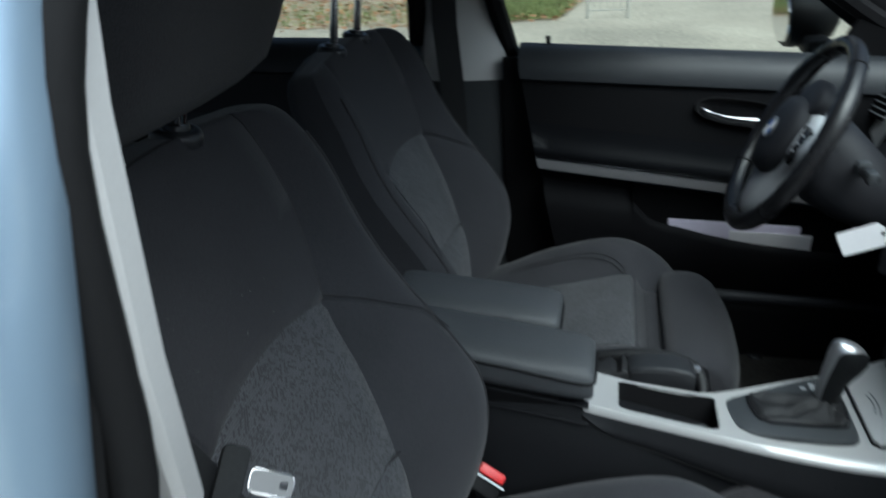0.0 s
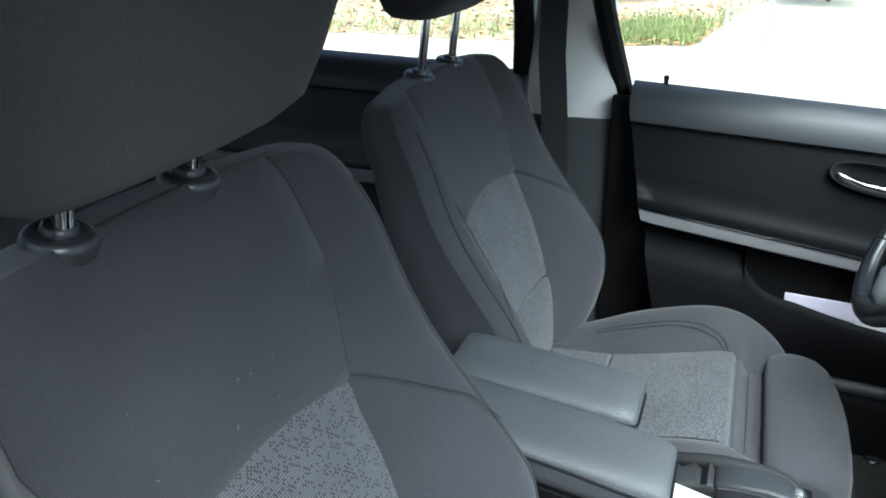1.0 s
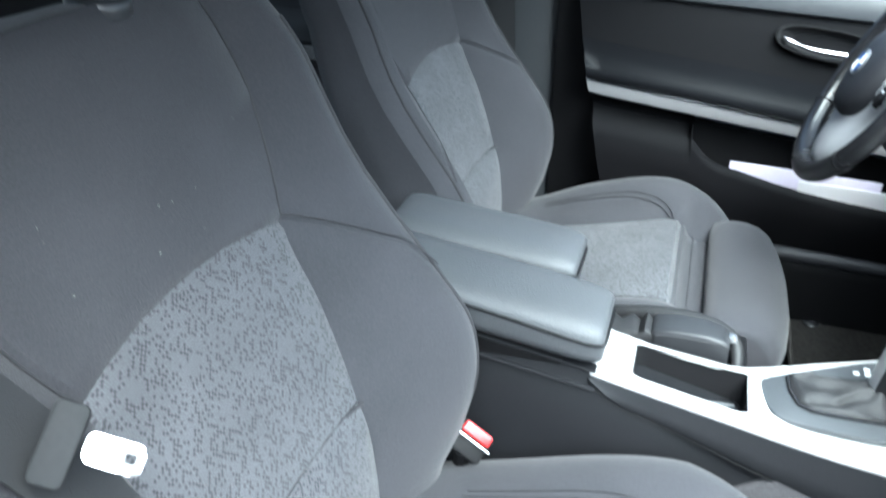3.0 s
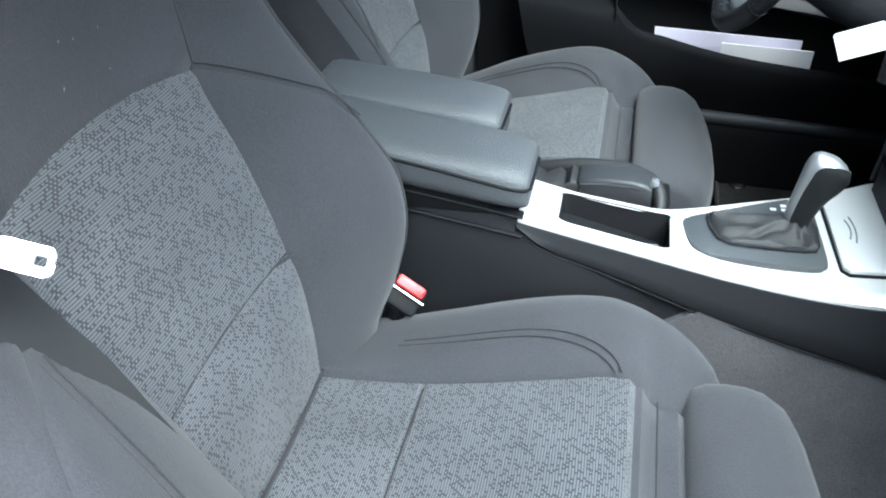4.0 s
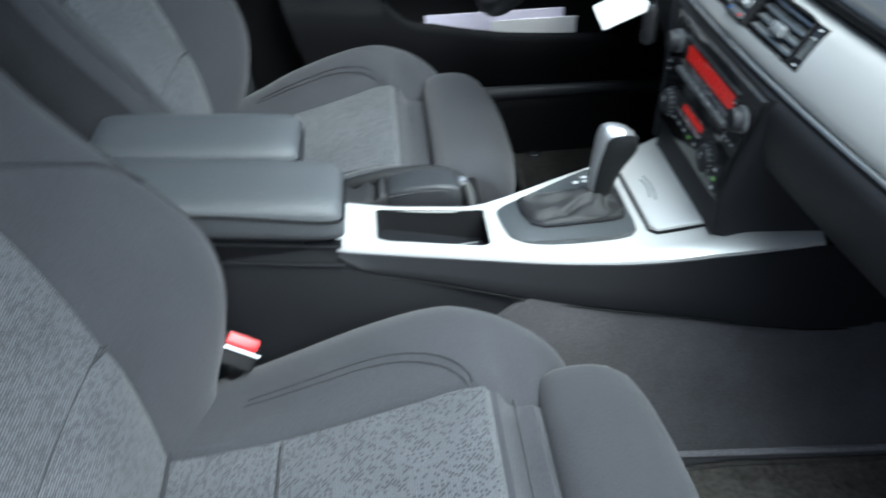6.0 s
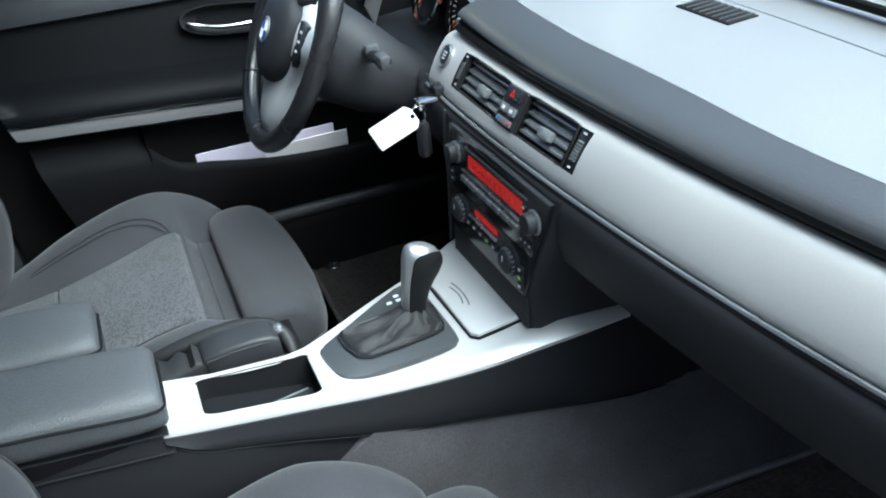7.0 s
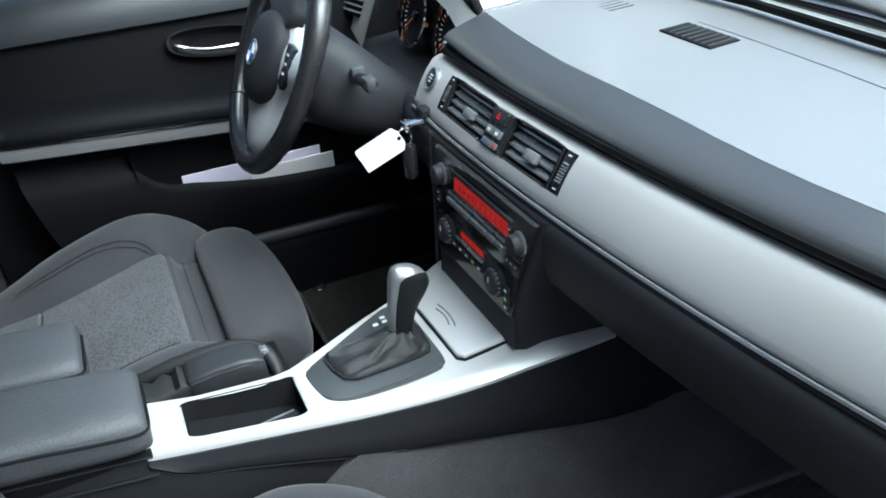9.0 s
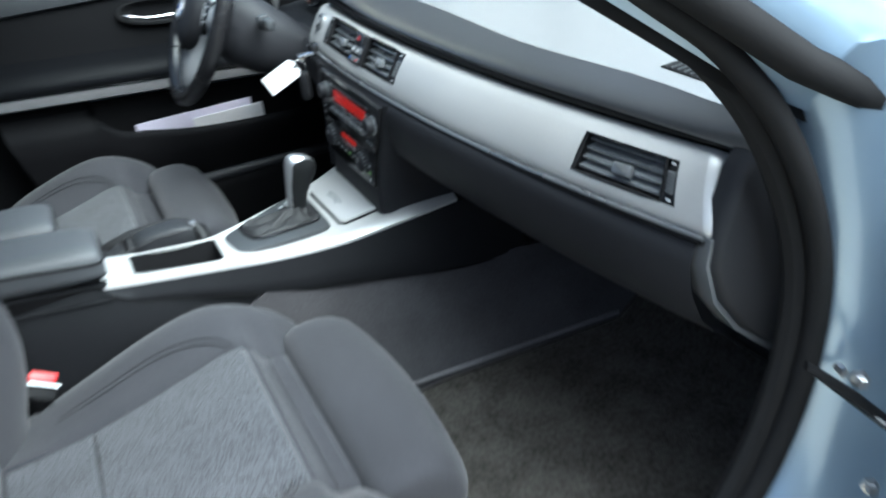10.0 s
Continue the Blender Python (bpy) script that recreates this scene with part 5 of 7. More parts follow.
CU = [0.0, 0.035, 0.08, 0.105, 0.13, 0.3, 0.5, 0.7, 0.83, 0.87, 0.92, 0.965, 1.0]


def console_top(x, u, dz=0.0):
    r, l = console_r(x), console_l(x)
    drop = 0.006 * (max(0, 0.035 - u) / 0.035) ** 2 + 0.006 * (max(0, u - 0.965) / 0.035) ** 2
    return (x, r + (l - r) * u, console_z(x) - drop + dz)


bm = bmesh.new()
lattice(bm, [[console_top(x, u) for u in CU] for x in CX], skip=lambda i, j: -0.264 < (CX[i] + CX[i + 1]) / 2 < -0.145 and 0.1 < (CU[j] + CU[j + 1]) / 2 < 0.86)
lattice(bm, [[console_top(x, 0.0, dz) for x in CX] for dz in (0.0, -0.004)])
lattice(bm, [[console_top(x, 1.0, dz) for x in CX] for dz in (0.0, -0.012)])
bmesh.ops.remove_doubles(bm, verts=bm.verts, dist=1e-6)
plate = part("top_plate", bm, SILVER, console, "satin silver console plate", angle=50)
# tray in the rear opening
tray = []
for dz, grow in ((0.0008, 0.006), (0.0012, 0.0), (-0.006, -0.001), (-0.064, -0.006), (-0.070, -0.014)):
    ring = []
    for px, py in round_rect(2 + 2 * grow / 0.055, 2 + 2 * grow / 0.033, 0.26, 4):
        x = -0.2045 + 0.0590 * px
        r, l = console_r(x), console_l(x)
        ring.append((x, r + (l - r) * (0.4875 + 0.3775 * py), console_z(x) + dz))
    tray.append(ring)
bm = bmesh.new()
vs = lattice(bm, tray[1:], close=True)
bm.faces.new(vs[-1])
t = part("storage_tray", bm, BLACK, console, "black open storage tray")
bm = bmesh.new()
lattice(bm, tray[:2], close=True)
part("tray_rim", bm, SILVER, t)
bm = slab([(-0.224, -0.053), (-0.155, -0.038), (-0.152, -0.090), (-0.224, -0.090)], pose(0, 0, 0.574, 0, 6, 0), 0.010, 0.002)
part("tray_step", bm, PLASTIC, t, "raised step in the tray floor")
part("step_edge", tube([(-0.221, -0.0525, 0.6065), (-0.157, -0.0385, 0.6000)], 0.0013, 6), GREYKEY, t, "pale step edge")

# body under the plate
rows = []
for x in [-0.302 + 0.02 * k for k in range(25)] + [0.20, 0.28]:
    r, l = console_r(min(x, 0.18)), console_l(min(x, 0.18))
    z = console_z(min(x, 0.18)) - 0.0095
    low = flank_low(x)
    rows.append([(x, r + 0.004, z), (x, r - 0.0018, z - 0.0008), (x, r - 0.0045, (z + low) / 2), (x, r - 0.0065, low + 0.006), (x, r - 0.003, low), (x, r + 0.03, low - 0.03), (x, l - 0.03, low - 0.03), (x, l + 0.004, low), (x, l + 0.008, z - 0.02), (x, l - 0.004, z)])
bm = bmesh.new()
bm.faces.new(lattice(bm, rows)[0])
flank = part("front_side", bm, FLANK, console, "grained black console flank", angle=50)
part("panel_gap", tube([Vector(r[0]) + Vector((-0.001, -0.007, -0.002)) for r in rows[:1]] + [Vector(r[4]) + Vector((0, -0.0008, 0.0)) for r in rows], 0.0012, 6), BLACK, flank, "dark gap round the flank")
rows = []
for x in (-0.66, -0.50, -0.40, -0.32, -0.296, -0.24, -0.18, -0.10, 0.0):
    k = max(0.0, x + 0.30)
    sink = 0.014 if x > -0.31 else 0.0
    lift = 0.15 * max(0.0, -0.31 - x)
    a = 0.05 * max(0.0, x + 0.24)
    rows.append([(x, -0.088 + a, 0.655 - sink - 0.30 * k + lift), (x, -0.093 + a, 0.648 - sink - 0.30 * k + lift), (x, -0.097 + a, 0.56 - 0.20 * k), (x, -0.105 + a, 0.44), (x, -0.105 + a, 0.38), (x, 0.105 - a, 0.38), (x, 0.105 - a, 0.44), (x, 0.085 - a, 0.60 - 0.30 * k), (x, 0.06, 0.625 - 0.30 * k)])
part("rear_body", loft(rows), SIDEWALL, console, "dark console base", angle=50)
for dz in (0.0, -0.0225):
    part("ledge", loft([[(x, y, z + dz) for y, z in ((-0.086, 0.6625 + d), (-0.0972, 0.6615 + d), (-0.0982, 0.6602 + d), (-0.0972, 0.6588 + d), (-0.086, 0.658 + d))] for x, d in ((-0.62, 0.034), (-0.45, 0.019), (-0.296, -0.007))]), SIDEWALL, console, "thin raised ledge")

# gear surround, boot, lever
gp = part("gear_surround", slab([(p.x, p.y) for p in spline([(x, y, 0) for x, y in [(-0.134, -0.022), (-0.128, -0.056), (-0.119, -0.068), (-0.098, -0.074), (-0.05, -0.072), (-0.004, -0.066), (0.008, -0.058), (0.011, -0.044), (0.009, 0.060), (0.004, 0.072), (-0.010, 0.073), (-0.04, 0.055), (-0.08, 0.028), (-0.12, 0.000), (-0.132, -0.010)]], 3, True)], Matrix.Translation((0, 0, 0.6025)) @ pose(0, 0, 0, 0, 5.2, 0), 0.006, 0.002), SURROUND, console, "mid grey gear lever surround")


def on_surround(x, y, h=0.0):
    return Matrix.Translation((0, 0, 0.6025)) @ pose(0, 0, 0, 0, 5.2, 0) @ Vector((x, y, 0.006 + h))


lever = thing("gear_lever", (-0.01, 0.0, 0.61), "automatic gear lever with silver-capped knob and leather gaiter", "gear lever")
rnd = random.Random(5)
rings = []
base_outline = [(-0.106, 0.000), (-0.104, -0.022), (-0.097, -0.042), (-0.085, -0.048), (-0.05, -0.045), (-0.012, -0.040), (0.0, -0.036), (0.004, -0.026), (0.006, 0.010), (0.002, 0.024), (-0.012, 0.026), (-0.05, 0.018), (-0.085, 0.011), (-0.100, 0.008)]
tip = Vector((-0.020, -0.002))
for k, h in ((1.0, 0.001), (0.97, 0.0055), (0.88, 0.0065), (0.78, 0.0060), (0.66, 0.0075), (0.54, 0.0085), (0.42, 0.0105), (0.30, 0.014), (0.18, 0.018)):
    ring = []
    for q, (x, y) in enumerate((p.x, p.y) for p in spline([(x, y, 0) for x, y in base_outline], 3, True)):
        v = tip + (Vector((x, y)) - tip) * k
        fold = (0.0034 * math.sin(q * 0.9 + k * 5) + 0.0020 * math.sin(q * 1.7 - k * 8) - 0.0012) * (1 if 0.25 < k < 0.96 else 0)
        ring.append(on_surround(v.x, v.y, h + fold))
    rings.append(ring)
part("gaiter", loft(rings), SOFT, lever, "creased black leather gaiter", angle=75)
part("gaiter_frame", tube([on_surround(x * 1.02 - 0.0, y * 1.04, 0.002) for x, y in base_outline], 0.0018, 6, True), GLOSSY, lever)
# knob: slender neck widening to a forward-leaning head
axis = [(-0.0195, 0.612, 0.0100, 0.0115), (-0.0190, 0.616, 0.0112, 0.0128), (-0.0165, 0.630, 0.0118, 0.0138), (-0.0125, 0.646, 0.0125, 0.0152), (-0.0075, 0.660, 0.0136, 0.0175), (-0.0020, 0.672, 0.0148, 0.0205), (0.0015, 0.682, 0.0152, 0.0222), (0.0025, 0.690, 0.0142, 0.0208), (0.0020, 0.6965, 0.0118, 0.0172), (0.0015, 0.7005, 0.0080, 0.0115), (0.0010, 0.7020, 0.0035, 0.0050)]


def knob_ring(x, z, ry, rx, grow=0.0):
    """A tilted oval ring of the knob, fuller at its front."""
    out = []
    for k in range(32):
        c, s2 = math.cos(2 * math.pi * k / 32), math.sin(2 * math.pi * k / 32)
        out.append(Vector((x + (rx + grow) * math.copysign(abs(c) ** 0.9, c), (ry + grow) * math.copysign(abs(s2) ** 0.85, s2) + 0.0, z - 0.32 * (rx + grow) * c * min(1.0, max(0.0, (z - 0.625) / 0.04)))))
    return out


part("knob", loft([knob_ring(*r) for r in axis]), SATIN, lever, "satin silver knob shell", angle=80)
# dark grip panel with an arched top on the side of the knob
def knob_point(row, a, grow):
    x, z, ry, rx = row
    c, s2 = math.cos(a), math.sin(a)
    return Vector((x + (rx + grow) * math.copysign(abs(c) ** 0.9, c), (ry + grow) * math.copysign(abs(s2) ** 0.85, s2), z - 0.32 * (rx + grow) * c * min(1.0, max(0.0, (z - 0.625) / 0.04))))


def knob_row(u):
    """The knob's section at u along its length."""
    i = min(int(u), len(axis) - 2)
    return tuple(p + (q - p) * (u - i) for p, q in zip(axis[i], axis[i + 1]))


spread_of = curve([1.0, 5.5, 6.5, 7.2, 7.7, 8.0], [1.22, 1.24, 1.18, 1.00, 0.70, 0.30])
levels = [1.0 + 0.35 * k for k in range(17)] + [6.9, 7.2, 7.45, 7.65, 7.8, 7.9, 8.0]
span = lambda u, grow: [knob_point(knob_row(u), radians(302) + spread_of(u) * (q / 8 - 1), grow) for q in range(17)]
bm = bmesh.new()
lattice(bm, [span(u, 0.0009) for u in levels])
bmesh.ops.solidify(bm, geom=bm.faces, thickness=0.0012)
part("knob_panel", bm, KNOBSKIN, lever, "dark grey grip panel with a fine rim", angle=60)
rows = [span(u, 0.0010) for u in levels]
part("knob_rim", tube([r[0] for r in rows] + [r[-1] for r in reversed(rows)], 0.0006, 6), SATIN, lever, "thin bright rim")
part("collar", lathe([(0.0125, -0.004), (0.0125, 0.003), (0.0115, 0.004)], pose(-0.0195, 0, 0.612), 24), BLACK, lever)
part("lever_shaft", tube([(-0.016, -0.006, 0.600), (-0.012, -0.003, 0.615)], 0.008, 8), BLACK, lever)
# shift pattern marks beside the lever
for dx, dy in ((0.0, 0.0), (0.012, 0.002), (0.024, 0.004), (0.012, 0.011)):
    p = on_surround(-0.035 + dx, 0.040 + dy, 0.0006)
    part("shift_mark", block(p, (0.006, 0.0045, 0.001), 0.0), PRINT, gp)

# cover panel in front of the lever
m = Matrix.Translation((0.056, 0.019, 0.6045)) @ pose(0, 0, 0, 0, -4, 0)
cover = part("ashtray_cover", slab([(-0.031, -0.076), (-0.025, -0.083), (0.030, -0.084), (0.032, -0.07), (0.034, 0.086), (0.031, 0.090), (-0.028, 0.058), (-0.033, 0.050)], m, 0.006, 0.002), SILVER, console, "satin silver sliding cover")
part("cover_gap", slab([(-0.0330, -0.077), (-0.026, -0.0852), (0.032, -0.0862), (0.0345, -0.07), (0.036, 0.088), (0.032, 0.0925), (-0.0292, 0.0605), (-0.0355, 0.051)], m @ pose(0, 0, -0.001), 0.003), BLACK, console)
for gx, gl in ((-0.008, 0.026), (-0.013, 0.019)):
    part("cover_grip", tube([m @ Vector((gx - 0.003 * (u * u), gl * u - 0.004, 0.0062)) for u in (-1, -0.6, -0.2, 0.2, 0.6, 1)], 0.0009, 6), GREYKEY, cover)

# armrest in two lids
def lid(name, x0, x1, y0, y1, zt, label):
    a = thing(name, ((x0 + x1) / 2, (y0 + y1) / 2, 0.655), label, "armrest", "console armrest lids")
    cushion, lower = [], []
    for x, k in ((x0, 0.80), (x0 + 0.006, 0.93), (x0 + 0.02, 1.0), ((2 * x0 + x1) / 3, 1.0), ((x0 + 2 * x1) / 3, 1.0), (x1 - 0.05, 1.0), (x1 - 0.03, 0.99), (x1 - 0.016, 0.95), (x1 - 0.007, 0.87), (x1 - 0.002, 0.76), (x1, 0.62)):
        z1, zs, z0 = zt(x), zt(x) - max(0.004, 0.0115 - 0.06 * max(0.0, -0.30 - x)), zt(x) - 0.038
        yc, hw = (y0 + y1) / 2, (y1 - y0) / 2
        up, down = [], []
        for q in range(17):
            c, s2 = math.cos(math.pi * q / 16), math.sin(math.pi * q / 16)
            up.append((x, yc + hw * (0.50 + 0.50 * k) * math.copysign(abs(c) ** 0.55, c), zs + 0.0008 + (z1 - zs) * k * abs(s2) ** 0.7 + 0.010 * s2 * k))
            w = hw * (0.50 + 0.50 * k) * (1 - 0.02)
            down.append((x - 0.001, yc - w * math.copysign(abs(c) ** 0.34, c), zs - 0.0008 - (zs - z0) * (0.55 + 0.45 * k) * abs(s2) ** 0.5))
        cushion.append(up)
        lower.append(down)
    part("pad", loft(cushion), ARM, a, "grained padded top", angle=50)
    part("lower_shell", loft(lower), ARM, a, "dark lower half", angle=50)
    line = [(r[0][0], r[0][1] * 0 + y0 + 0.0012 + (y1 - y0) / 2 * 0.50 * max(0.0, 1 - kk), r[0][2]) for r, kk in zip(cushion[1:], (0.93, 1, 1, 1, 1, 0.99, 0.95, 0.87, 0.76, 0.62))]
    part("seam", tube(line + [(x1 + 0.0008, y0 + (y1 - y0) * u, cushion[-1][0][2]) for u in (0.22, 0.5, 0.78)], 0.0021, 6), BLACK, a)
    part("hinge_base", block(((x0 + x1) / 2 - 0.01, (y0 + y1) / 2, zt((x0 + x1) / 2) - 0.052), (x1 - x0 - 0.06, (y1 - y0) * 0.70, 0.030), 0.003), BLACK, a)
    return a


lid("armrest_lid", -0.56, -0.290, -0.111, -0.010, lambda x: 0.706 - 0.15 * (x + 0.33), "grained grey-black armrest lid nearer the passenger seat")
lid("armrest_lid", -0.545, -0.335, -0.007, 0.090, lambda x: 0.714 - 0.11 * (x + 0.36), "grained grey-black armrest lid nearer the driver's seat")

# handbrake
hb = thing("handbrake", (-0.28, 0.035, 0.61), "black leather handbrake lever with chrome end button", "handbrake")
def grip_ring(x, yc, w, z0, z1, p=0.26):
    return [(x, yc + w * math.copysign(abs(math.cos(t)) ** p, math.cos(t)), (z0 + z1) / 2 + (z1 - z0) / 2 * math.copysign(abs(math.sin(t)) ** p, math.sin(t))) for t in [2 * math.pi * q / 24 for q in range(24)]]


part("grip", loft([grip_ring(*r) for r in ((-0.250, 0.029, 0.017, 0.620, 0.642), (-0.247, 0.029, 0.0195, 0.617, 0.645), (-0.225, 0.028, 0.0205, 0.616, 0.649), (-0.195, 0.026, 0.0205, 0.616, 0.650), (-0.176, 0.024, 0.0195, 0.616, 0.647), (-0.168, 0.023, 0.017, 0.618, 0.642))]), GRIP, hb, "boxy stitched leather grip", angle=60)
part("button", block((-0.165, 0.026, 0.640), (0.010, 0.012, 0.009), 0.003), SATIN, hb, "chrome release button")
part("seam", tube([(-0.246, 0.0085, 0.640), (-0.22, 0.0072, 0.643), (-0.19, 0.0052, 0.643), (-0.172, 0.006, 0.640)], 0.0011, 6), STITCH, hb)
rings = []
for row in ((-0.352, 0.040, 0.022, 0.640, 0.664), (-0.335, 0.040, 0.022, 0.632, 0.658), (-0.310, 0.038, 0.020, 0.620, 0.644), (-0.285, 0.034, 0.019, 0.612, 0.632), (-0.272, 0.032, 0.022, 0.612, 0.640), (-0.264, 0.031, 0.0185, 0.616, 0.636), (-0.257, 0.030, 0.023, 0.614, 0.646), (-0.250, 0.029, 0.0185, 0.618, 0.641), (-0.246, 0.029, 0.022, 0.616, 0.646)):
    rings.append(grip_ring(*row, 0.5))
part("gaiter", loft(rings), SOFT, hb, "pleated leather gaiter", angle=80)
# dark trim bow round the handbrake well
bow_line = spline([(-0.335, 0.086, 0.612), (-0.30, 0.072, 0.623), (-0.25, 0.062, 0.635), (-0.20, 0.054, 0.638), (-0.172, 0.045, 0.633), (-0.159, 0.030, 0.624), (-0.157, 0.010, 0.611)], 5)
part("well_rim", tube(bow_line, [0.004 + 0.006 * math.sin(math.pi * k / (len(bow_line) - 1)) ** 0.6 for k in range(len(bow_line))], 12), SOFT, console, "leather-grained rim of the handbrake well")
part("well", block((-0.240, 0.040, 0.606), (0.19, 0.085, 0.012), 0.004), BLACK, console)

# ---- dashboard ----
dash = thing("dashboard", (0.35, 0.0, 0.60), "black soft-topped dashboard with a satin silver trim band", "dashboard")


def dash_x(y, z):
    """The slanted, bowed face of the trim band."""
    return 0.145 + 0.15 * y * y + (z - 0.84) * 0.7


def band(y, v, out=0.0):
    """A point of the band: v = 0 lower edge, 1 upper edge; out: metres proud of it."""
    z = 0.788 + 0.059 * v
    y += 0.030 * (v - 0.5) * min(1.0, max(0.0, (-0.50 - y) / 0.13))
    return Vector((dash_x(y, z) - 0.82 * out, y, z + 0.57 * out))


def band_frame(y, v, out=0.0):
    return facing(band(y, v, out), (-0.82, 0.25 * y, 0.57))


C0, C1, R0, R1 = -0.134, 0.151, -0.616, -0.497
BY = sorted({-0.644, -0.640, -0.63, R0, -0.60, -0.58, -0.55, -0.52, R1, -0.48, -0.45, -0.42, -0.38, -0.34, -0.30, -0.26, -0.22, -0.18, -0.15, C0, -0.11, -0.08, -0.04, 0.0, 0.04, 0.08, 0.12, C1, 0.17, 0.19, 0.205, 0.217, 0.224})
BV = [0.0, 0.05, 0.12, 0.20, 0.24, 0.4, 0.6, 0.74, 0.84, 0.90, 0.93, 0.955, 0.98, 1.0]
bow = lambda v: 0.0045 * math.sin(math.pi * v) - 0.004 * max(0, 0.06 - v) / 0.06 - 0.0075 * (max(0, v - 0.82) / 0.18) ** 2


def vent_hole(i, j):
    y, v = (BY[i] + BY[i + 1]) / 2, (BV[j] + BV[j + 1]) / 2
    return (C0 < y < C1 and 0.22 < v < 0.86) or (R0 < y < R1 and 0.18 < v < 0.76)


bm = bmesh.new()
lattice(bm, [[band(y, v, bow(v)) for v in BV] for y in BY], skip=vent_hole)
strip_ob = part("trim_band", bm, SILVER, dash, "satin silver trim band", angle=60)
# rounded right end of the band and its bright lower lip
bm = bmesh.new()
lattice(bm, [[band(-0.644 - 0.013 * math.sin(a), v, bow(v) - 0.016 * (1 - math.cos(a))) for v in BV] for a in (0, 0.4, 0.8, 1.2, 1.57)])
part("band_end", bm, SILVER, strip_ob)
bm = bmesh.new()
lattice(bm, [[band(0.224 + 0.008 * math.sin(a), v, bow(v) - 0.014 * (1 - math.cos(a))) for v in BV] for a in (0, 0.5, 1.0, 1.57)])
part("band_end", bm, SILVER, strip_ob)
part("lower_lip", tube([band(y, -0.035, 0.000) for y in BY], 0.0022, 6), SATIN, strip_ob, "bright metal lower edge")
part("lip_gap", tube([band(y, -0.08, -0.001) for y in BY], 0.0026, 6), BLACK, strip_ob)

# soft top: lip over the band, then the wide upper deck
DECK = [(0.016, 0.850), (0.0085, 0.8540), (0.0070, 0.8565), (0.0080, 0.8595), (0.0115, 0.8625), (0.0170, 0.8652), (0.0240, 0.8678), (0.0325, 0.8704), (0.0425, 0.8732), (0.0545, 0.8766)]
DY = [-0.668, -0.66, -0.64, -0.60, -0.55, -0.5, -0.45, -0.4, -0.35, -0.3, -0.25, -0.2, -0.15, -0.1, -0.05, 0.0, 0.05, 0.1, 0.14, 0.165, 0.19, 0.205]


def dash_front(y):
    return 0.145 + 0.15 * y * y


# how far the rounded front edge reaches back, as a share of its section
roll_depth = curve([-0.668, -0.63, -0.52, -0.40, -0.33, -0.27, -0.19, -0.10, 0.0, 0.13, 0.205], [0.32, 0.42, 0.74, 0.80, 0.84, 0.93, 1.08, 1.17, 1.19, 1.20, 1.26])


bm = bmesh.new()
lattice(bm, [[(dash_front(y) + dx * roll_depth(y), y, z + 0.010 * max(0.0, y) / 0.2) for dx, z in DECK] for y in DY])
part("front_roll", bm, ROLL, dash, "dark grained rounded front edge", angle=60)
part("shadow_gap", tube([(dash_front(y) + 0.0095, y, 0.8520) for y in DY], 0.0050, 8), BLACK, dash)
def deck_h(x, y):
    """Height of the deck round a vent."""
    f = dash_front(y) + 0.056
    k = max(0.0, (x + 0.018 - f) / (0.368 + 0.08 * (1 - (y / 0.672) ** 2) - f))
    return 0.877 + 0.003 * math.sin(math.pi * 0.55 * min(1, k * 1.4)) + 0.0005


VENTS = ((0.333, 0.371, -0.080, 0.006), (0.331, 0.369, 0.098, 0.180), (0.250, 0.278, -0.583, -0.512))
deck_y = sorted(set(DY) | {-0.098, -0.008, 0.085, 0.165, 0.25, 0.30, 0.36, 0.42, 0.48, 0.54, 0.60, 0.66})
bm = bmesh.new()
rows = []
for y in deck_y:
    f = dash_front(y) + 0.0545 * roll_depth(y)
    if y > 0.205:
        f = 0.29
    rows.append([(f + (0.368 + 0.08 * (1 - (y / 0.672) ** 2) - f) * k, y, 0.877 + (0.003 if k > 0 else 0.0) * math.sin(math.pi * 0.55 * min(1, k * 1.4)) + (0.010 * max(0.0, min(y, 0.205)) / 0.2) * (1 - k)) for k in (0, 0.02, 0.1, 0.2, 0.35, 0.5, 0.65, 0.8, 0.92, 1.0)])
lattice(bm, rows)
# sky glare on the deck is partly in its paler colour
deck = part("upper_deck", bm, PAD, dash, "smooth dashboard upper deck, colour paled for sky glare", angle=60)
part("deck_seam", tube([(0.382 - 0.15 * y * y, y, 0.8800) for y in (-0.62, -0.5, -0.4, -0.3, -0.2, -0.1, 0.0)], 0.0008, 6), GREYKEY, deck)
for x0, x1, y0, y1 in VENTS:
    g = part("deck_vent", block(((x0 + x1) / 2, (y0 + y1) / 2, deck_h(x0, y0) - 0.0058), (x1 - x0, y1 - y0, 0.014), 0.001), BLACK, dash, "black slotted deck vent")
    for k in range(8):
        y = y0 + (y1 - y0) * (k + 0.5) / 8
        part("vent_rib", block(((x0 + x1) / 2, y, deck_h(x0, y0) + 0.0014), (x1 - x0 - 0.004, 0.0015, 0.0022), 0.0), SURROUND, g)

# dark lower face and glove box lid, rolling under
LOWER = [(0.002, 0.786), (-0.006, 0.780), (-0.010, 0.765), (-0.008, 0.735), (0.002, 0.705), (0.018, 0.685), (0.040, 0.672), (0.075, 0.664), (0.14, 0.660), (0.24, 0.66), (0.44, 0.68)]
gy = [-0.655, -0.65, -0.63, -0.60, -0.55, -0.5, -0.45, -0.4, -0.35, -0.3, -0.26, -0.22, -0.18, -0.15]
bm = bmesh.new()
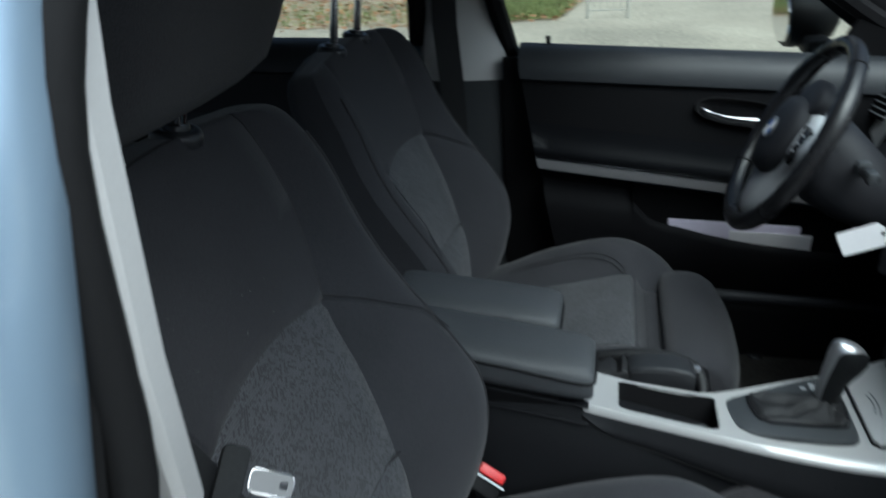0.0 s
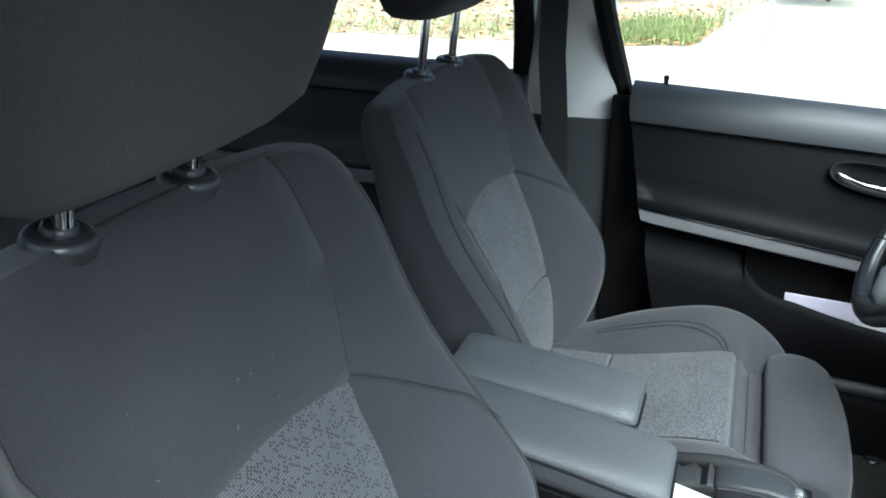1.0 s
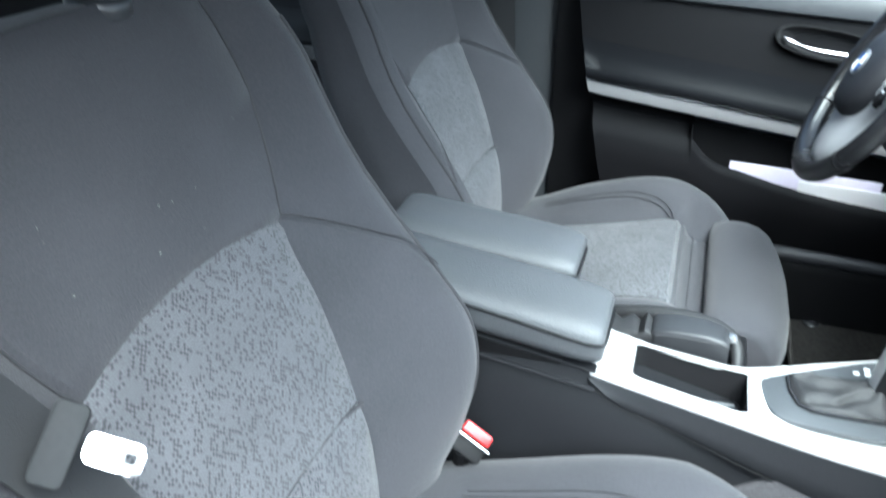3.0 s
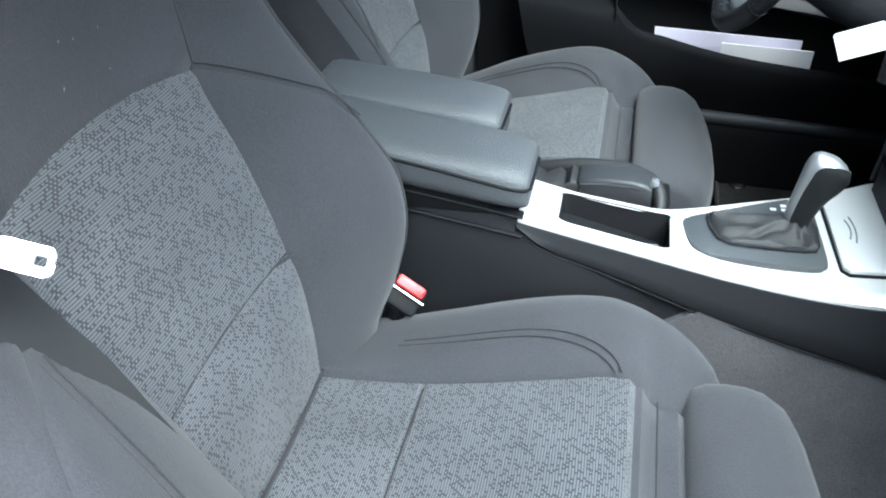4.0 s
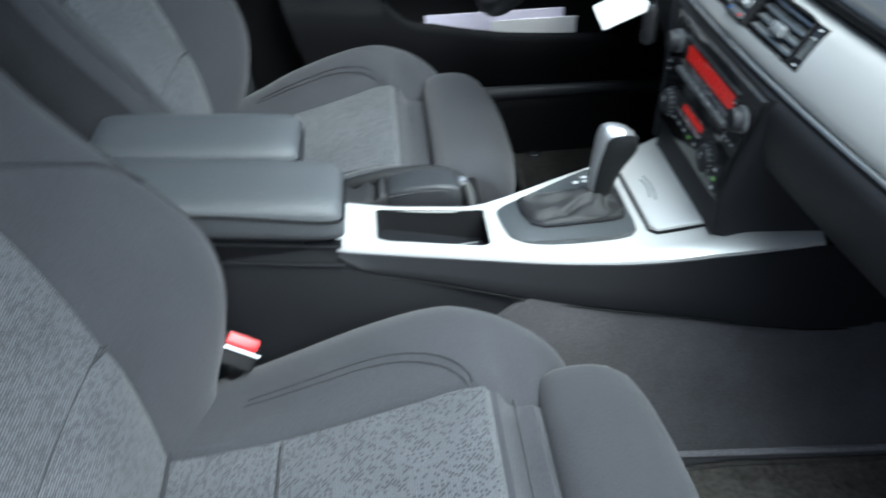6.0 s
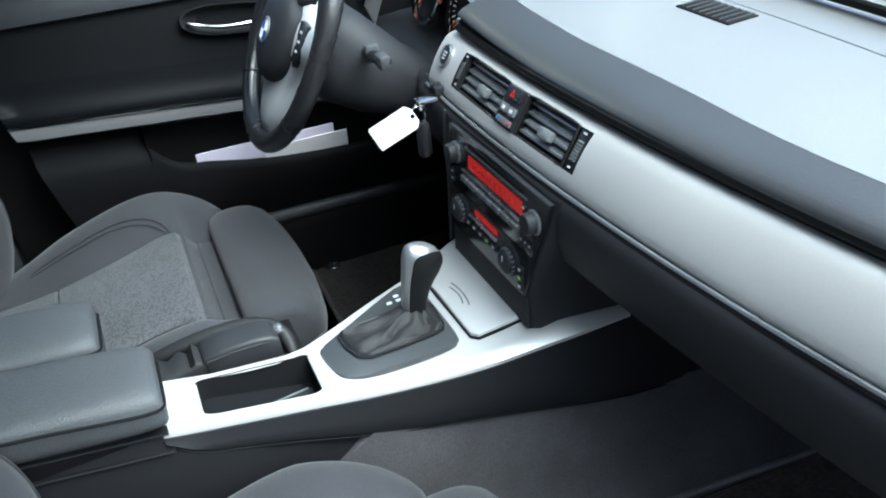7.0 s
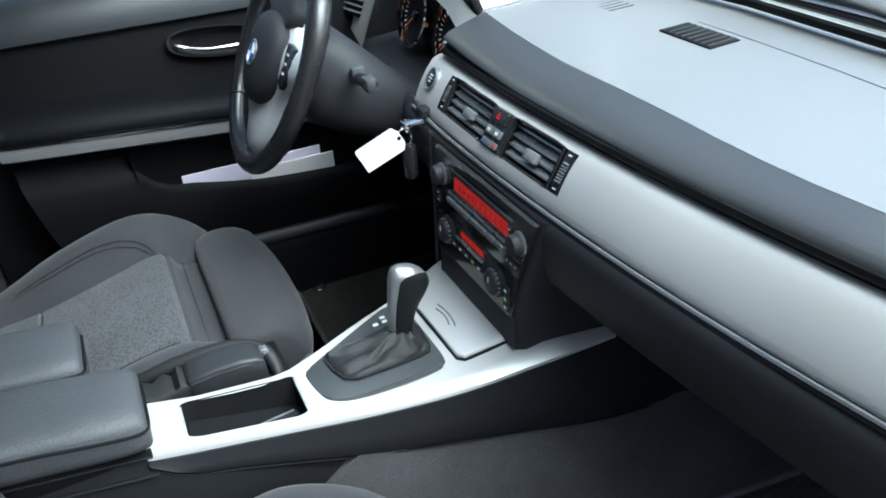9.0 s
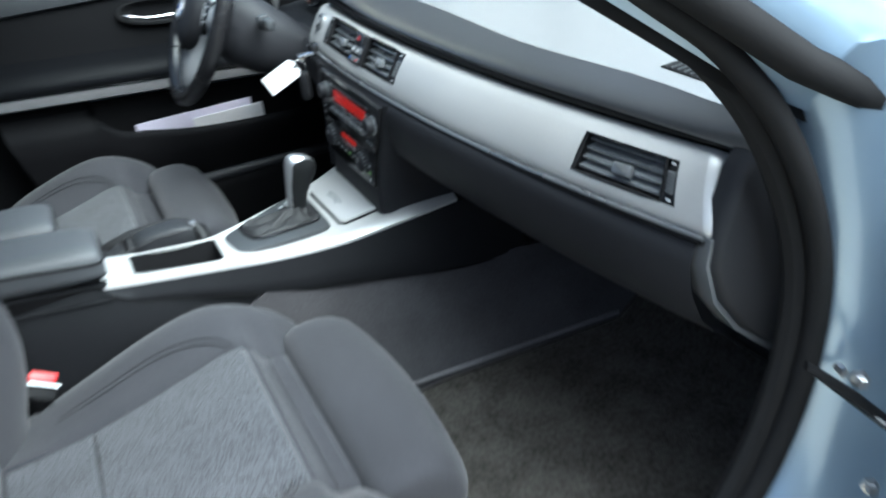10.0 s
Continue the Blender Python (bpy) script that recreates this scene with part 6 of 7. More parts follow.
lattice(bm, [[(0.107 + 0.15 * y * y + dx + 0.05 * max(0, -0.62 - y), y, z - 0.02 * max(0, -0.35 - y)) for dx, z in LOWER] for y in gy])
glove = part("glove_box", bm, PLASTIC, dash, "dark grey glove box face", angle=60)
bm = bmesh.new()
lattice(bm, [[(0.107 + 0.15 * y * y + dx, y, z) for dx, z in LOWER] for y in (-0.155, -0.12, 0, 0.12, 0.24)])
part("lower_face", bm, PLASTIC, dash, angle=60)
bm = bmesh.new()
lattice(bm, [[(0.125 + dx, y, z) for dx, z in LOWER] for y in (0.23, 0.3, 0.45, 0.6, 0.67)])
part("knee_panel", bm, PLASTIC, dash, "dark knee panel", angle=60)
# cheek closing the end of the dashboard
rows = []
for y, k in ((-0.652, 1.0), (-0.664, 0.995), (-0.672, 0.975), (-0.676, 0.93)):
    rows.append([(0.30 + (x - 0.30) * k, y, 0.76 + (z - 0.76) * k) for x, z in ((0.225, 0.868), (0.200, 0.842), (0.178, 0.790), (0.172, 0.762), (0.180, 0.725), (0.205, 0.685), (0.245, 0.645), (0.30, 0.62), (0.40, 0.62), (0.44, 0.75), (0.42, 0.872), (0.30, 0.876))])
part("end_cheek", loft(rows), PLASTIC, dash, "dark end panel of the dashboard", angle=50)
part("end_cap", loft([[(x - 0.000, y, z) for x, z in ((0.176, 0.786), (0.170, 0.762), (0.178, 0.722), (0.203, 0.682), (0.243, 0.642), (0.272, 0.652), (0.238, 0.694), (0.219, 0.730), (0.213, 0.765), (0.217, 0.786))] for y in (-0.640, -0.660, -0.667)]), GREYKEY, dash, "grey end cap below the band", angle=50)
part("footwell_roof", block((0.46, -0.42, 0.66), (0.36, 0.50, 0.02), 0.004), BLACK, dash)


def air_vent(name, y0, y1, v0, v1, slats, label, tabs):
    """A recessed louvre with tilted slats."""
    a = thing(name, band((y0 + y1) / 2, 0.5, -0.02), label, "air vent", "dashboard air vents")
    bm = bmesh.new()
    steps = [y0 + (y1 - y0) * k / 6 for k in range(7)]
    rim = [band(y, v0, 0.001) for y in steps] + [band(y, v1, 0.001) for y in reversed(steps)]
    deep = [p + Vector((0.045, 0, -0.018)) for p in rim]
    lattice(bm, [rim, deep], close=True)
    bm.faces.new([bm.verts.new(p + Vector((0.0, 0, 0))) for p in deep])
    part("duct", bm, BLACK, a, "black vent duct")
    part("rim", tube(rim, 0.0022, 6, True), GLOSSY, a)
    for k in range(slats):
        v = v0 + (v1 - v0) * (k + 0.65) / (slats + 0.2)
        rows = []
        for y in steps:
            p = band(y, v, -0.006)
            q = p + Vector((0.020, 0, 0.004))
            rows.append([p + Vector((0, 0, 0.0012)), q + Vector((0, 0, 0.0012)), q - Vector((0, 0, 0.0012)), p - Vector((0, 0, 0.0012))])
        sl_ob = part("slat", loft(rows), VANE, a)
        part("slat_edge", tube([r[0] + Vector((-0.0006, 0, -0.0012)) for r in rows], 0.0019 if "centre" in name else 0.0009, 6), SATIN, sl_ob, "bright front edge")
    for ty in tabs:
        part("slider_tab", slab(round_rect(0.022, 0.011, 0.002), band_frame(ty, (v0 + v1) / 2 - 0.05, -0.003), 0.006, 0.0015), SATIN if name == "side_air_vent" else VANE, a, "bright slider tab" if name == "side_air_vent" else "grey slider tab")
    return a


air_vent("centre_air_vent", 0.026, C1 - 0.012, 0.24, 0.84, 4, "louvred air vent on the driver's half of the dash centre", [0.078])
air_vent("centre_air_vent", C0 + 0.024, -0.016, 0.24, 0.84, 4, "louvred air vent on the passenger's half of the dash centre", [-0.066])
air_vent("side_air_vent", R0 + 0.016, R1, 0.20, 0.74, 4, "louvred side air vent at the end of the dashboard", [-0.552])
# thumbwheel columns of the vents
for y, v0, v1 in ((C1 - 0.006, 0.24, 0.84), (C0 + 0.012, 0.24, 0.84), (R0 + 0.008, 0.20, 0.74)):
    w = part("thumbwheel_panel", slab(round_rect(0.016, 0.052 * (v1 - v0) / 0.72, 0.002), band_frame(y, (v0 + v1) / 2, -0.003), 0.004, 0.001), GLOSSY, dash, "black thumbwheel column")
    for k in range(7):
        part("wheel_rib", block(band(y, v0 + (v1 - v0) * (0.28 + 0.07 * k), 0.0015), (0.003, 0.009, 0.0012), 0.0), GREYKEY, w)
    for vv in (v0 + 0.1 * (v1 - v0), v1 - 0.1 * (v1 - v0)):
        part("mark", slab(round_rect(0.005, 0.0016, 0.0006), band_frame(y, vv, 0.0012), 0.0005), PRINT, w)

# switch block with hazard button between the vents
block_ob = thing("switch_block", band(0.005, 0.5), "black switch block with red hazard triangle between the vents", "switch")
part("frame", slab(round_rect(0.042, 0.045, 0.003), band_frame(0.005, 0.54, -0.003), 0.008, 0.0015), GLOSSY, block_ob)
hz = part("hazard_button", slab(round_rect(0.032, 0.015, 0.002), band_frame(0.005, 0.74, 0.0045), 0.004, 0.001), GLOSSY, block_ob)
m = band_frame(0.005, 0.74, 0.0092)
bm = bmesh.new()
tri = [(0.0055 * math.sin(a), 0.0055 * math.cos(a) - 0.001) for a in (0, 2.094, 4.189)]
inn = [(0.40 * x, 0.40 * y - 0.0006) for x, y in tri]
lattice(bm, [[m @ Vector((x, y, 0)) for x, y in tri], [m @ Vector((x, y, 0)) for x, y in inn]], close=True)
part("hazard_triangle", bm, RED, hz, "red warning triangle", smooth=False)
for dy in (-0.0085, 0.0085):
    b = part("button", slab(round_rect(0.015, 0.009, 0.0015), band_frame(0.005 + dy, 0.50, 0.0045), 0.003, 0.0008), GREYKEY, block_ob)
    part("icon", slab(round_rect(0.006, 0.004, 0.001), band_frame(0.005 + dy, 0.50, 0.0078), 0.0004), PRINT, b)
sl = part("temperature_slider", slab(round_rect(0.032, 0.007, 0.0015), band_frame(0.005, 0.32, 0.0045), 0.002, 0.0006), GREYKEY, block_ob)
part("blue_dot", slab(round_rect(0.004, 0.003, 0.001), band_frame(0.017, 0.32, 0.0068), 0.0005), BLUE, sl)
part("red_dot", slab(round_rect(0.004, 0.003, 0.001), band_frame(-0.007, 0.32, 0.0068), 0.0005), RED, sl)

# start button at the driver's end of the band
st = thing("start_button", band(0.193, 0.55), "round black start button in a silver ring", "button")
m = band_frame(0.193, 0.58, 0.002)
part("ring", lathe([(0.0155, 0.0), (0.0155, 0.004), (0.0135, 0.006), (0.0115, 0.005), (0.0115, 0.001)], m, 28), SATIN, st, "satin silver ring")
cap_ob = part("cap", lathe([(0.0112, 0.0), (0.0112, 0.0045), (0.009, 0.0055)], m, 28), GLOSSY, st)
for k in range(3):
    part("print", slab(round_rect(0.010 - 0.003 * (k == 2), 0.0016, 0.0005), m @ pose(0, 0.0045 - 0.004 * k, 0.0056), 0.0004), PRINT, cap_ob)

# ---- centre stack ----
STACK_N = Vector((-1, 0, 0.10)).normalized()


def stack(y, z, out=0.0):
    return Vector((0.098 + 0.10 * (z - 0.76), y, z)) + STACK_N * out


def stack_frame(y, z, out=0.0):
    return facing(stack(y, z, out), STACK_N)


tower = thing("centre_stack", (0.16, 0.0, 0.61), "dark centre stack housing below the vents", "console")
stack_right = curve([0.600, 0.620, 0.640, 0.660, 0.700, 0.740, 0.775, 0.790], [0.084, 0.085, 0.086, 0.089, 0.106, 0.126, 0.136, 0.138])


def stack_plate(ys, zs, out):
    """A four-cornered plate on the stack's face whose passenger edge follows its slant, and its frame."""
    m = stack_frame(0.0, (zs[0] + zs[1]) / 2, out)
    corners = [(ys[0], zs[0]), (ys[1], zs[0]), (ys[2], zs[1]), (ys[0], zs[1])]
    flat = [m.inverted() @ stack(y, z, out) for y, z in corners]
    pts = [(p.x, p.y) for p in flat]
    area = sum(a[0] * b[1] - b[0] * a[1] for a, b in zip(pts, pts[1:] + pts[:1]))
    return (pts if area > 0 else pts[::-1]), m


rows = []
for z, w in ((0.7815, 0.144), (0.772, 0.140), (0.74, 0.133), (0.70, 0.128), (0.66, 0.124), (0.625, 0.122), (0.600, 0.122)):
    v = stack_right(z)
    p = stack(0, z, 0.0)
    rows.append([(p.x + 0.20, w + 0.015, z), (p.x + 0.012, w + 0.004, z), (p.x + 0.003, w, z), (p.x - 0.001, w - 0.008, z), (p.x, 0, z), (p.x - 0.001, -v + 0.008, z), (p.x + 0.002, -v, z), (p.x + 0.010, -v - 0.006, z), (p.x + 0.044, -v - 0.006 - 0.024 * min(1.0, max(0.0, (z - 0.61) / 0.05)), z), (p.x + 0.20, -v - 0.05, z)])
bm = bmesh.new()
lattice(bm, rows)
part("housing", bm, PLASTIC, tower, angle=50)

part("lower_panel", slab(*stack_plate((0.106, -0.088, -0.082), (0.610, 0.646), 0.0008), 0.003, 0.0012), PLASTIC, tower, "plain dark panel below the controls")
part("panel_gap", slab(round_rect(0.206, 0.002, 0.0006), stack_frame(0.006, 0.7045, 0.0006), 0.001), BLACK, tower)
part("side_trim", tube([stack(0.131 if z > 0.7 else 0.125, z, 0.001) for z in (0.785, 0.74, 0.70, 0.66, 0.615)], 0.0025, 6), PLASTIC, tower)

radio = thing("car_radio", stack(0, 0.735), "black car radio with red-lit display and two round knobs", "radio")
part("face", slab(*stack_plate((0.103, -0.101, -0.136), (0.706, 0.780), 0.002), 0.006, 0.0008), GLOSSY, radio)
disp = part("display", slab(round_rect(0.131, 0.016, 0.002), stack_frame(-0.018, 0.753, 0.0082), 0.001), DISPLAY, radio, "red glowing display")
rnd = random.Random(11)
for k in range(9):
    part("reading", slab(round_rect(0.006, 0.006, 0.001), stack_frame(0.030 - 0.0115 * k, 0.753, 0.0094), 0.0003), RED, disp)
part("cd_slot", slab(round_rect(0.130, 0.004, 0.0015), stack_frame(-0.018, 0.7725, 0.0082), 0.001), BLACK, radio)
part("slot_edge", slab(round_rect(0.150, 0.002, 0.001), stack_frame(-0.018, 0.7675, 0.0082), 0.001), GREYKEY, radio)
for k in range(7):
    part("preset_key", slab(round_rect(0.0185, 0.007, 0.0015), stack_frame(0.054 - 0.0203 * k, 0.7285, 0.008), 0.0045, 0.001), GREYKEY, radio)
part("key_bar", slab(round_rect(0.142, 0.0028, 0.001), stack_frame(-0.007, 0.7375, 0.0082), 0.002), SATIN, radio)
for y, z in ((0.082, 0.752), (-0.108, 0.750)):
    kn = part("radio_knob", lathe([(0.0115, 0.0), (0.0115, 0.009), (0.010, 0.012), (0.008, 0.0125)], stack_frame(y, z, 0.008), 24), PLASTIC, radio)
    part("knob_ring", lathe([(0.0130, 0.0), (0.0130, 0.002), (0.0115, 0.003)], stack_frame(y, z, 0.008), 24), GREYKEY, kn)
for y, z in ((0.092, 0.725), (0.092, 0.716), (-0.088, 0.757), (-0.100, 0.757), (-0.083, 0.720), (-0.092, 0.720), (-0.101, 0.720)):
    k2 = part("small_key", slab(round_rect(0.009, 0.006, 0.001), stack_frame(y, z, 0.007), 0.003, 0.0008), PLASTIC, radio)
    part("icon", slab(round_rect(0.004, 0.0018, 0.0006), stack_frame(y, z, 0.0102), 0.0003), PRINT, k2)

clim = thing("climate_panel", stack(0, 0.672), "black climate control panel with two round dials", "control panel")
part("face", slab(*stack_plate((0.106, -0.081, -0.099), (0.649, 0.7045), 0.002), 0.005, 0.002), GLOSSY, clim)
part("display", slab(round_rect(0.058, 0.007, 0.0015), stack_frame(0.006, 0.6955, 0.0072), 0.001), DISPLAY, clim, "small red glowing display")
for y in (0.068, -0.058):
    dl = part("dial", lathe([(0.0175, 0.0), (0.0175, 0.004), (0.0145, 0.005), (0.0138, 0.010), (0.0115, 0.0120), (0.006, 0.0122)], stack_frame(y, 0.686 if y > 0 else 0.682, 0.007), 28), PLASTIC, clim, "ribbed round dial")
    for k in range(16):
        a = 2 * math.pi * k / 16
        m = stack_frame(y, 0.686 if y > 0 else 0.682, 0.0105) @ pose(0.0143 * math.cos(a), 0.0143 * math.sin(a), 0, 0, 0, 0)
        part("rib", block(m.translation, (0.009, 0.0015, 0.0015), 0.0), GREYKEY, dl)
    part("pointer", slab(round_rect(0.0016, 0.007, 0.0005), stack_frame(y, 0.686 if y > 0 else 0.682, 0.0194) @ pose(0, 0.004, 0), 0.0004), PRINT, dl)
part("key_bar", slab(round_rect(0.078, 0.0030, 0.001), stack_frame(0.018, 0.6860, 0.007), 0.003, 0.0008), SATIN, clim)
for k in range(5):
    k3 = part("climate_key", slab(round_rect(0.0135, 0.007, 0.001), stack_frame(0.050 - 0.0165 * k, 0.6760, 0.0068), 0.003, 0.0008), PLASTIC, clim)
    part("icon", slab(round_rect(0.005, 0.0022, 0.0006), stack_frame(0.050 - 0.0165 * k, 0.6760, 0.010), 0.0003), PRINT if k != 3 else GREEN, k3)
for z, mt in ((0.681, PRINT), (0.671, GREEN), (0.661, PRINT)):
    k4 = part("side_key", slab(round_rect(0.011, 0.009, 0.001), stack_frame(-0.079, z, 0.0068), 0.003, 0.0008), PLASTIC, clim)
    part("icon", slab(round_rect(0.005, 0.003, 0.0006), stack_frame(-0.079, z, 0.010), 0.0003), mt, k4)

# ---- instrument cluster ----
clu = thing("instrument_cluster", (0.30, 0.365, 0.80), "hooded instrument cluster with round dials", "instrument cluster")
rows = []
for x, zt, w in ((0.185, 0.905, 0.155), (0.20, 0.922, 0.162), (0.24, 0.930, 0.166), (0.36, 0.912, 0.172), (0.44, 0.888, 0.178)):
    rows.append([(x, 0.365 + w * math.cos(math.radians(a)) * (1.0 if abs(math.cos(math.radians(a))) < 0.95 else 1.0), 0.83 + (zt - 0.83) * max(0.0, math.sin(math.radians(a))) ** 0.55) for a in (0, 8, 20, 40, 60, 75, 90, 105, 120, 140, 160, 172, 180)])
bm = bmesh.new()
lattice(bm, rows)
bmesh.ops.solidify(bm, geom=bm.faces, thickness=0.012)
part("hood", bm, PAD, clu, "soft black instrument hood", angle=60)
part("back", block((0.233, 0.365, 0.840), (0.012, 0.31, 0.14), 0.004, turn=Euler((0, radians(-20), 0)).to_matrix()), BLACK, clu)
for y, r in ((0.298, 0.043), (0.428, 0.043)):
    m = facing((0.213, y, 0.838), (-0.94, -0.05, 0.34))
    g = part("dial_face", lathe([(r, 0.0), (r, 0.002)], m, 36), BLACK, clu)
    part("dial_ring", lathe([(r + 0.004, 0.0), (r + 0.004, 0.010), (r + 0.001, 0.012), (r, 0.004)], m, 36, False), CHROME, g, "chrome dial ring")
    for k in range(25):
        a = radians(-225 + 270 * k / 24)
        part("tick", slab(round_rect(0.0012 if k % 2 else 0.0018, 0.005 if k % 2 else 0.008, 0.0004), m @ pose(0, 0, 0.0022) @ pose((r - 0.008) * math.cos(a), -(r - 0.008) * math.sin(a), 0, 0, 0, -math.degrees(a) - 90), 0.0004), DIAL if k % 6 else AMBER, g)
    part("needle", slab([(-0.0012, -0.008), (0.0012, -0.008), (0.0006, 0.036), (-0.0006, 0.036)], m @ pose(0, 0, 0.004, 0, 0, 130), 0.001), AMBER, g)
    part("needle_hub", lathe([(0.007, 0.002), (0.007, 0.006), (0.005, 0.007)], m, 16), GLOSSY, g)
part("warning_light", slab(round_rect(0.014, 0.010, 0.002), facing((0.214, 0.363, 0.826), (-0.94, -0.05, 0.34)), 0.001), AMBER, clu)
part("lower_shelf", loft([[(x, y, z) for x, z in ((0.13, 0.745), (0.135, 0.772), (0.16, 0.782), (0.24, 0.785), (0.24, 0.745))] for y in (0.218, 0.30, 0.45, 0.56)]), PLASTIC, clu, "dark shelf below the dials")
part("shelf_edge", tube([(0.133, y, 0.776) for y in (0.225, 0.3, 0.45, 0.55)], 0.003, 6), GREYKEY, clu)
for y in (0.205,):
    part("driver_deck_end", loft([[(x, yy, z) for x, z in ((0.160, 0.848), (0.162, 0.860), (0.183, 0.868), (0.206, 0.879), (0.222, 0.888), (0.40, 0.890), (0.40, 0.82), (0.20, 0.80))] for yy in (0.2055, 0.214)]), PAD, clu, angle=50)

# band and vent on the driver's side of the column
db2 = thing("driver_trim_band", (0.19, 0.60, 0.80), "satin silver trim band with vent beside the driver's door", "trim")
rows = [[(0.170 + 0.18 * (y - 0.5) + (z - 0.84) * 0.5, y, z) for z in (0.785, 0.79, 0.82, 0.85, 0.862, 0.866)] for y in (0.512, 0.524, 0.545, 0.62, 0.66, 0.675)]
bm = bmesh.new()
lattice(bm, rows)
bmesh.ops.solidify(bm, geom=bm.faces, thickness=0.006)
part("band", bm, SILVER, db2)
part("vent_duct", slab(round_rect(0.075, 0.045, 0.004), facing((0.184, 0.608, 0.828), (-0.88, -0.17, 0.45)), 0.008, 0.002), BLACK, db2)
for k in range(4):
    part("slat", slab(round_rect(0.068, 0.003, 0.001), facing((0.184, 0.608, 0.828), (-0.88, -0.17, 0.45)) @ pose(0, -0.015 + 0.010 * k, 0.008), 0.003), VANE, db2)

# ---- steering wheel and column ----
WC = Vector((-0.022, 0.342, 0.857))
WN = Vector((-math.cos(radians(29)), 0, math.sin(radians(29))))
WM = facing(WC, WN)
wheel = thing("steering_wheel", WC, "three-spoke black leather steering wheel with silver spokes", "steering wheel")
RW = 0.1445
ring = [WM @ Vector((RW * math.cos(2 * math.pi * k / 72), RW * math.sin(2 * math.pi * k / 72), 0.0)) for k in range(72)]
rad = []
for k in range(72):
    a = 360 * k / 72
    rad.append(0.0128 + 0.0022 * max(math.exp(-(((a - 30) / 14) ** 2)), math.exp(-(((a - 150) / 14) ** 2))) + 0.0012 * math.exp(-(((a - 270) / 30) ** 2)))
part("rim", tube(ring, rad, 16, True), LEATHER, wheel, "worn glossy leather rim")
for a in (60, 120, 218, 322):
    c, s2 = math.cos(radians(a)), math.sin(radians(a))
    p = WM @ Vector((RW * c, RW * s2, 0))
    m = Matrix.Translation(p) @ WM.to_3x3().to_4x4() @ pose(0, 0, 0, 0, 0, a) @ pose(0, 0, 0, 90, 0, 0)
    part("rim_seam", lathe([(0.0136, -0.0010), (0.0136, 0.0010)], m, 16), BLACK, wheel)
# back plate in titanium grey that carries the spokes
plate_line = []
for t in [2 * math.pi * k / 40 for k in range(40)]:
    c, s2 = math.cos(t), math.sin(t)
    r = 0.072 + 0.064 * math.exp(-((math.degrees(math.atan2(s2, abs(c))) - 4) / 15) ** 2) + 0.066 * math.exp(-((math.degrees(t) - 270) / 25) ** 2)
    plate_line.append((r * c, r * s2 * (0.92 if s2 > 0 else 1.0)))
rings = [[WM @ Vector((x * k, y * k, h)) for x, y in plate_line] for k, h in ((0.97, -0.016), (1.0, -0.010), (0.99, -0.004), (0.90, 0.003), (0.70, 0.008), (0.4, 0.010))]
part("spoke_plate", loft(rings), WHEELGREY, wheel, "titanium grey spokes round the hub", angle=60)
hub = [(0.062 * math.copysign(abs(math.cos(t)) ** 0.8, math.cos(t)) * (1.0 - 0.10 * max(0, -math.sin(t))), 0.060 * math.copysign(abs(math.sin(t)) ** 0.85, math.sin(t)) - 0.006) for t in [2 * math.pi * k / 36 for k in range(36)]]
rings = [[WM @ Vector((x * k, y * k, h)) for x, y in hub] for k, h in ((1.0, -0.002), (1.0, 0.010), (0.97, 0.017), (0.90, 0.022), (0.75, 0.026), (0.5, 0.029), (0.2, 0.030))]
part("airbag_pad", loft(rings), PLASTIC, wheel, "padded black hub", angle=60)
rings = [[WM @ Vector((x * k, y * k, h)) for x, y in [(0.050 * math.cos(t), 0.030 * math.sin(t) + 0.058) for t in [2 * math.pi * k2 / 28 for k2 in range(28)]]] for k, h in ((1.0, -0.010), (0.99, 0.004), (0.9, 0.010), (0.5, 0.012))]
part("upper_cover", loft(rings), PLASTIC, wheel, "dark cover above the hub", angle=60)
for s in (-1, 1):
    sp = [(s * x, y) for x, y in ((0.066, 0.030), (0.088, 0.028), (0.096, 0.012), (0.092, -0.010), (0.080, -0.026), (0.068, -0.020))]
    keys = part("spoke_keys", slab(sp if s > 0 else sp[::-1], WM @ pose(0, 0, 0.001), 0.008, 0.002), GLOSSY, wheel, "black spoke buttons")
    for k in range(3):
        part("mark", slab(round_rect(0.009, 0.003, 0.001), WM @ pose(s * 0.081, 0.018 - 0.012 * k, 0.0093), 0.0004), PRINT, keys)
em = WM @ pose(0, -0.004, 0.0287)
badge = part("badge", lathe([(0.0175, 0.0), (0.0175, 0.002), (0.0155, 0.003), (0.0150, 0.002)], em, 32), SATIN, wheel, "round blue and white badge")
for q in range(4):
    fan = [(0.0, 0.0)] + [(0.0120 * math.cos(radians(90 * q + a)), 0.0120 * math.sin(radians(90 * q + a))) for a in range(0, 91, 15)]
    part("badge_quarter", slab(fan, em @ pose(0, 0, 0.0026), 0.0006), BLUE if q % 2 else CARD, badge)

col = thing("steering_column", (0.10, 0.362, 0.80), "dark plastic steering column shroud with stalks", "steering column")
rings = []
AX = -WN
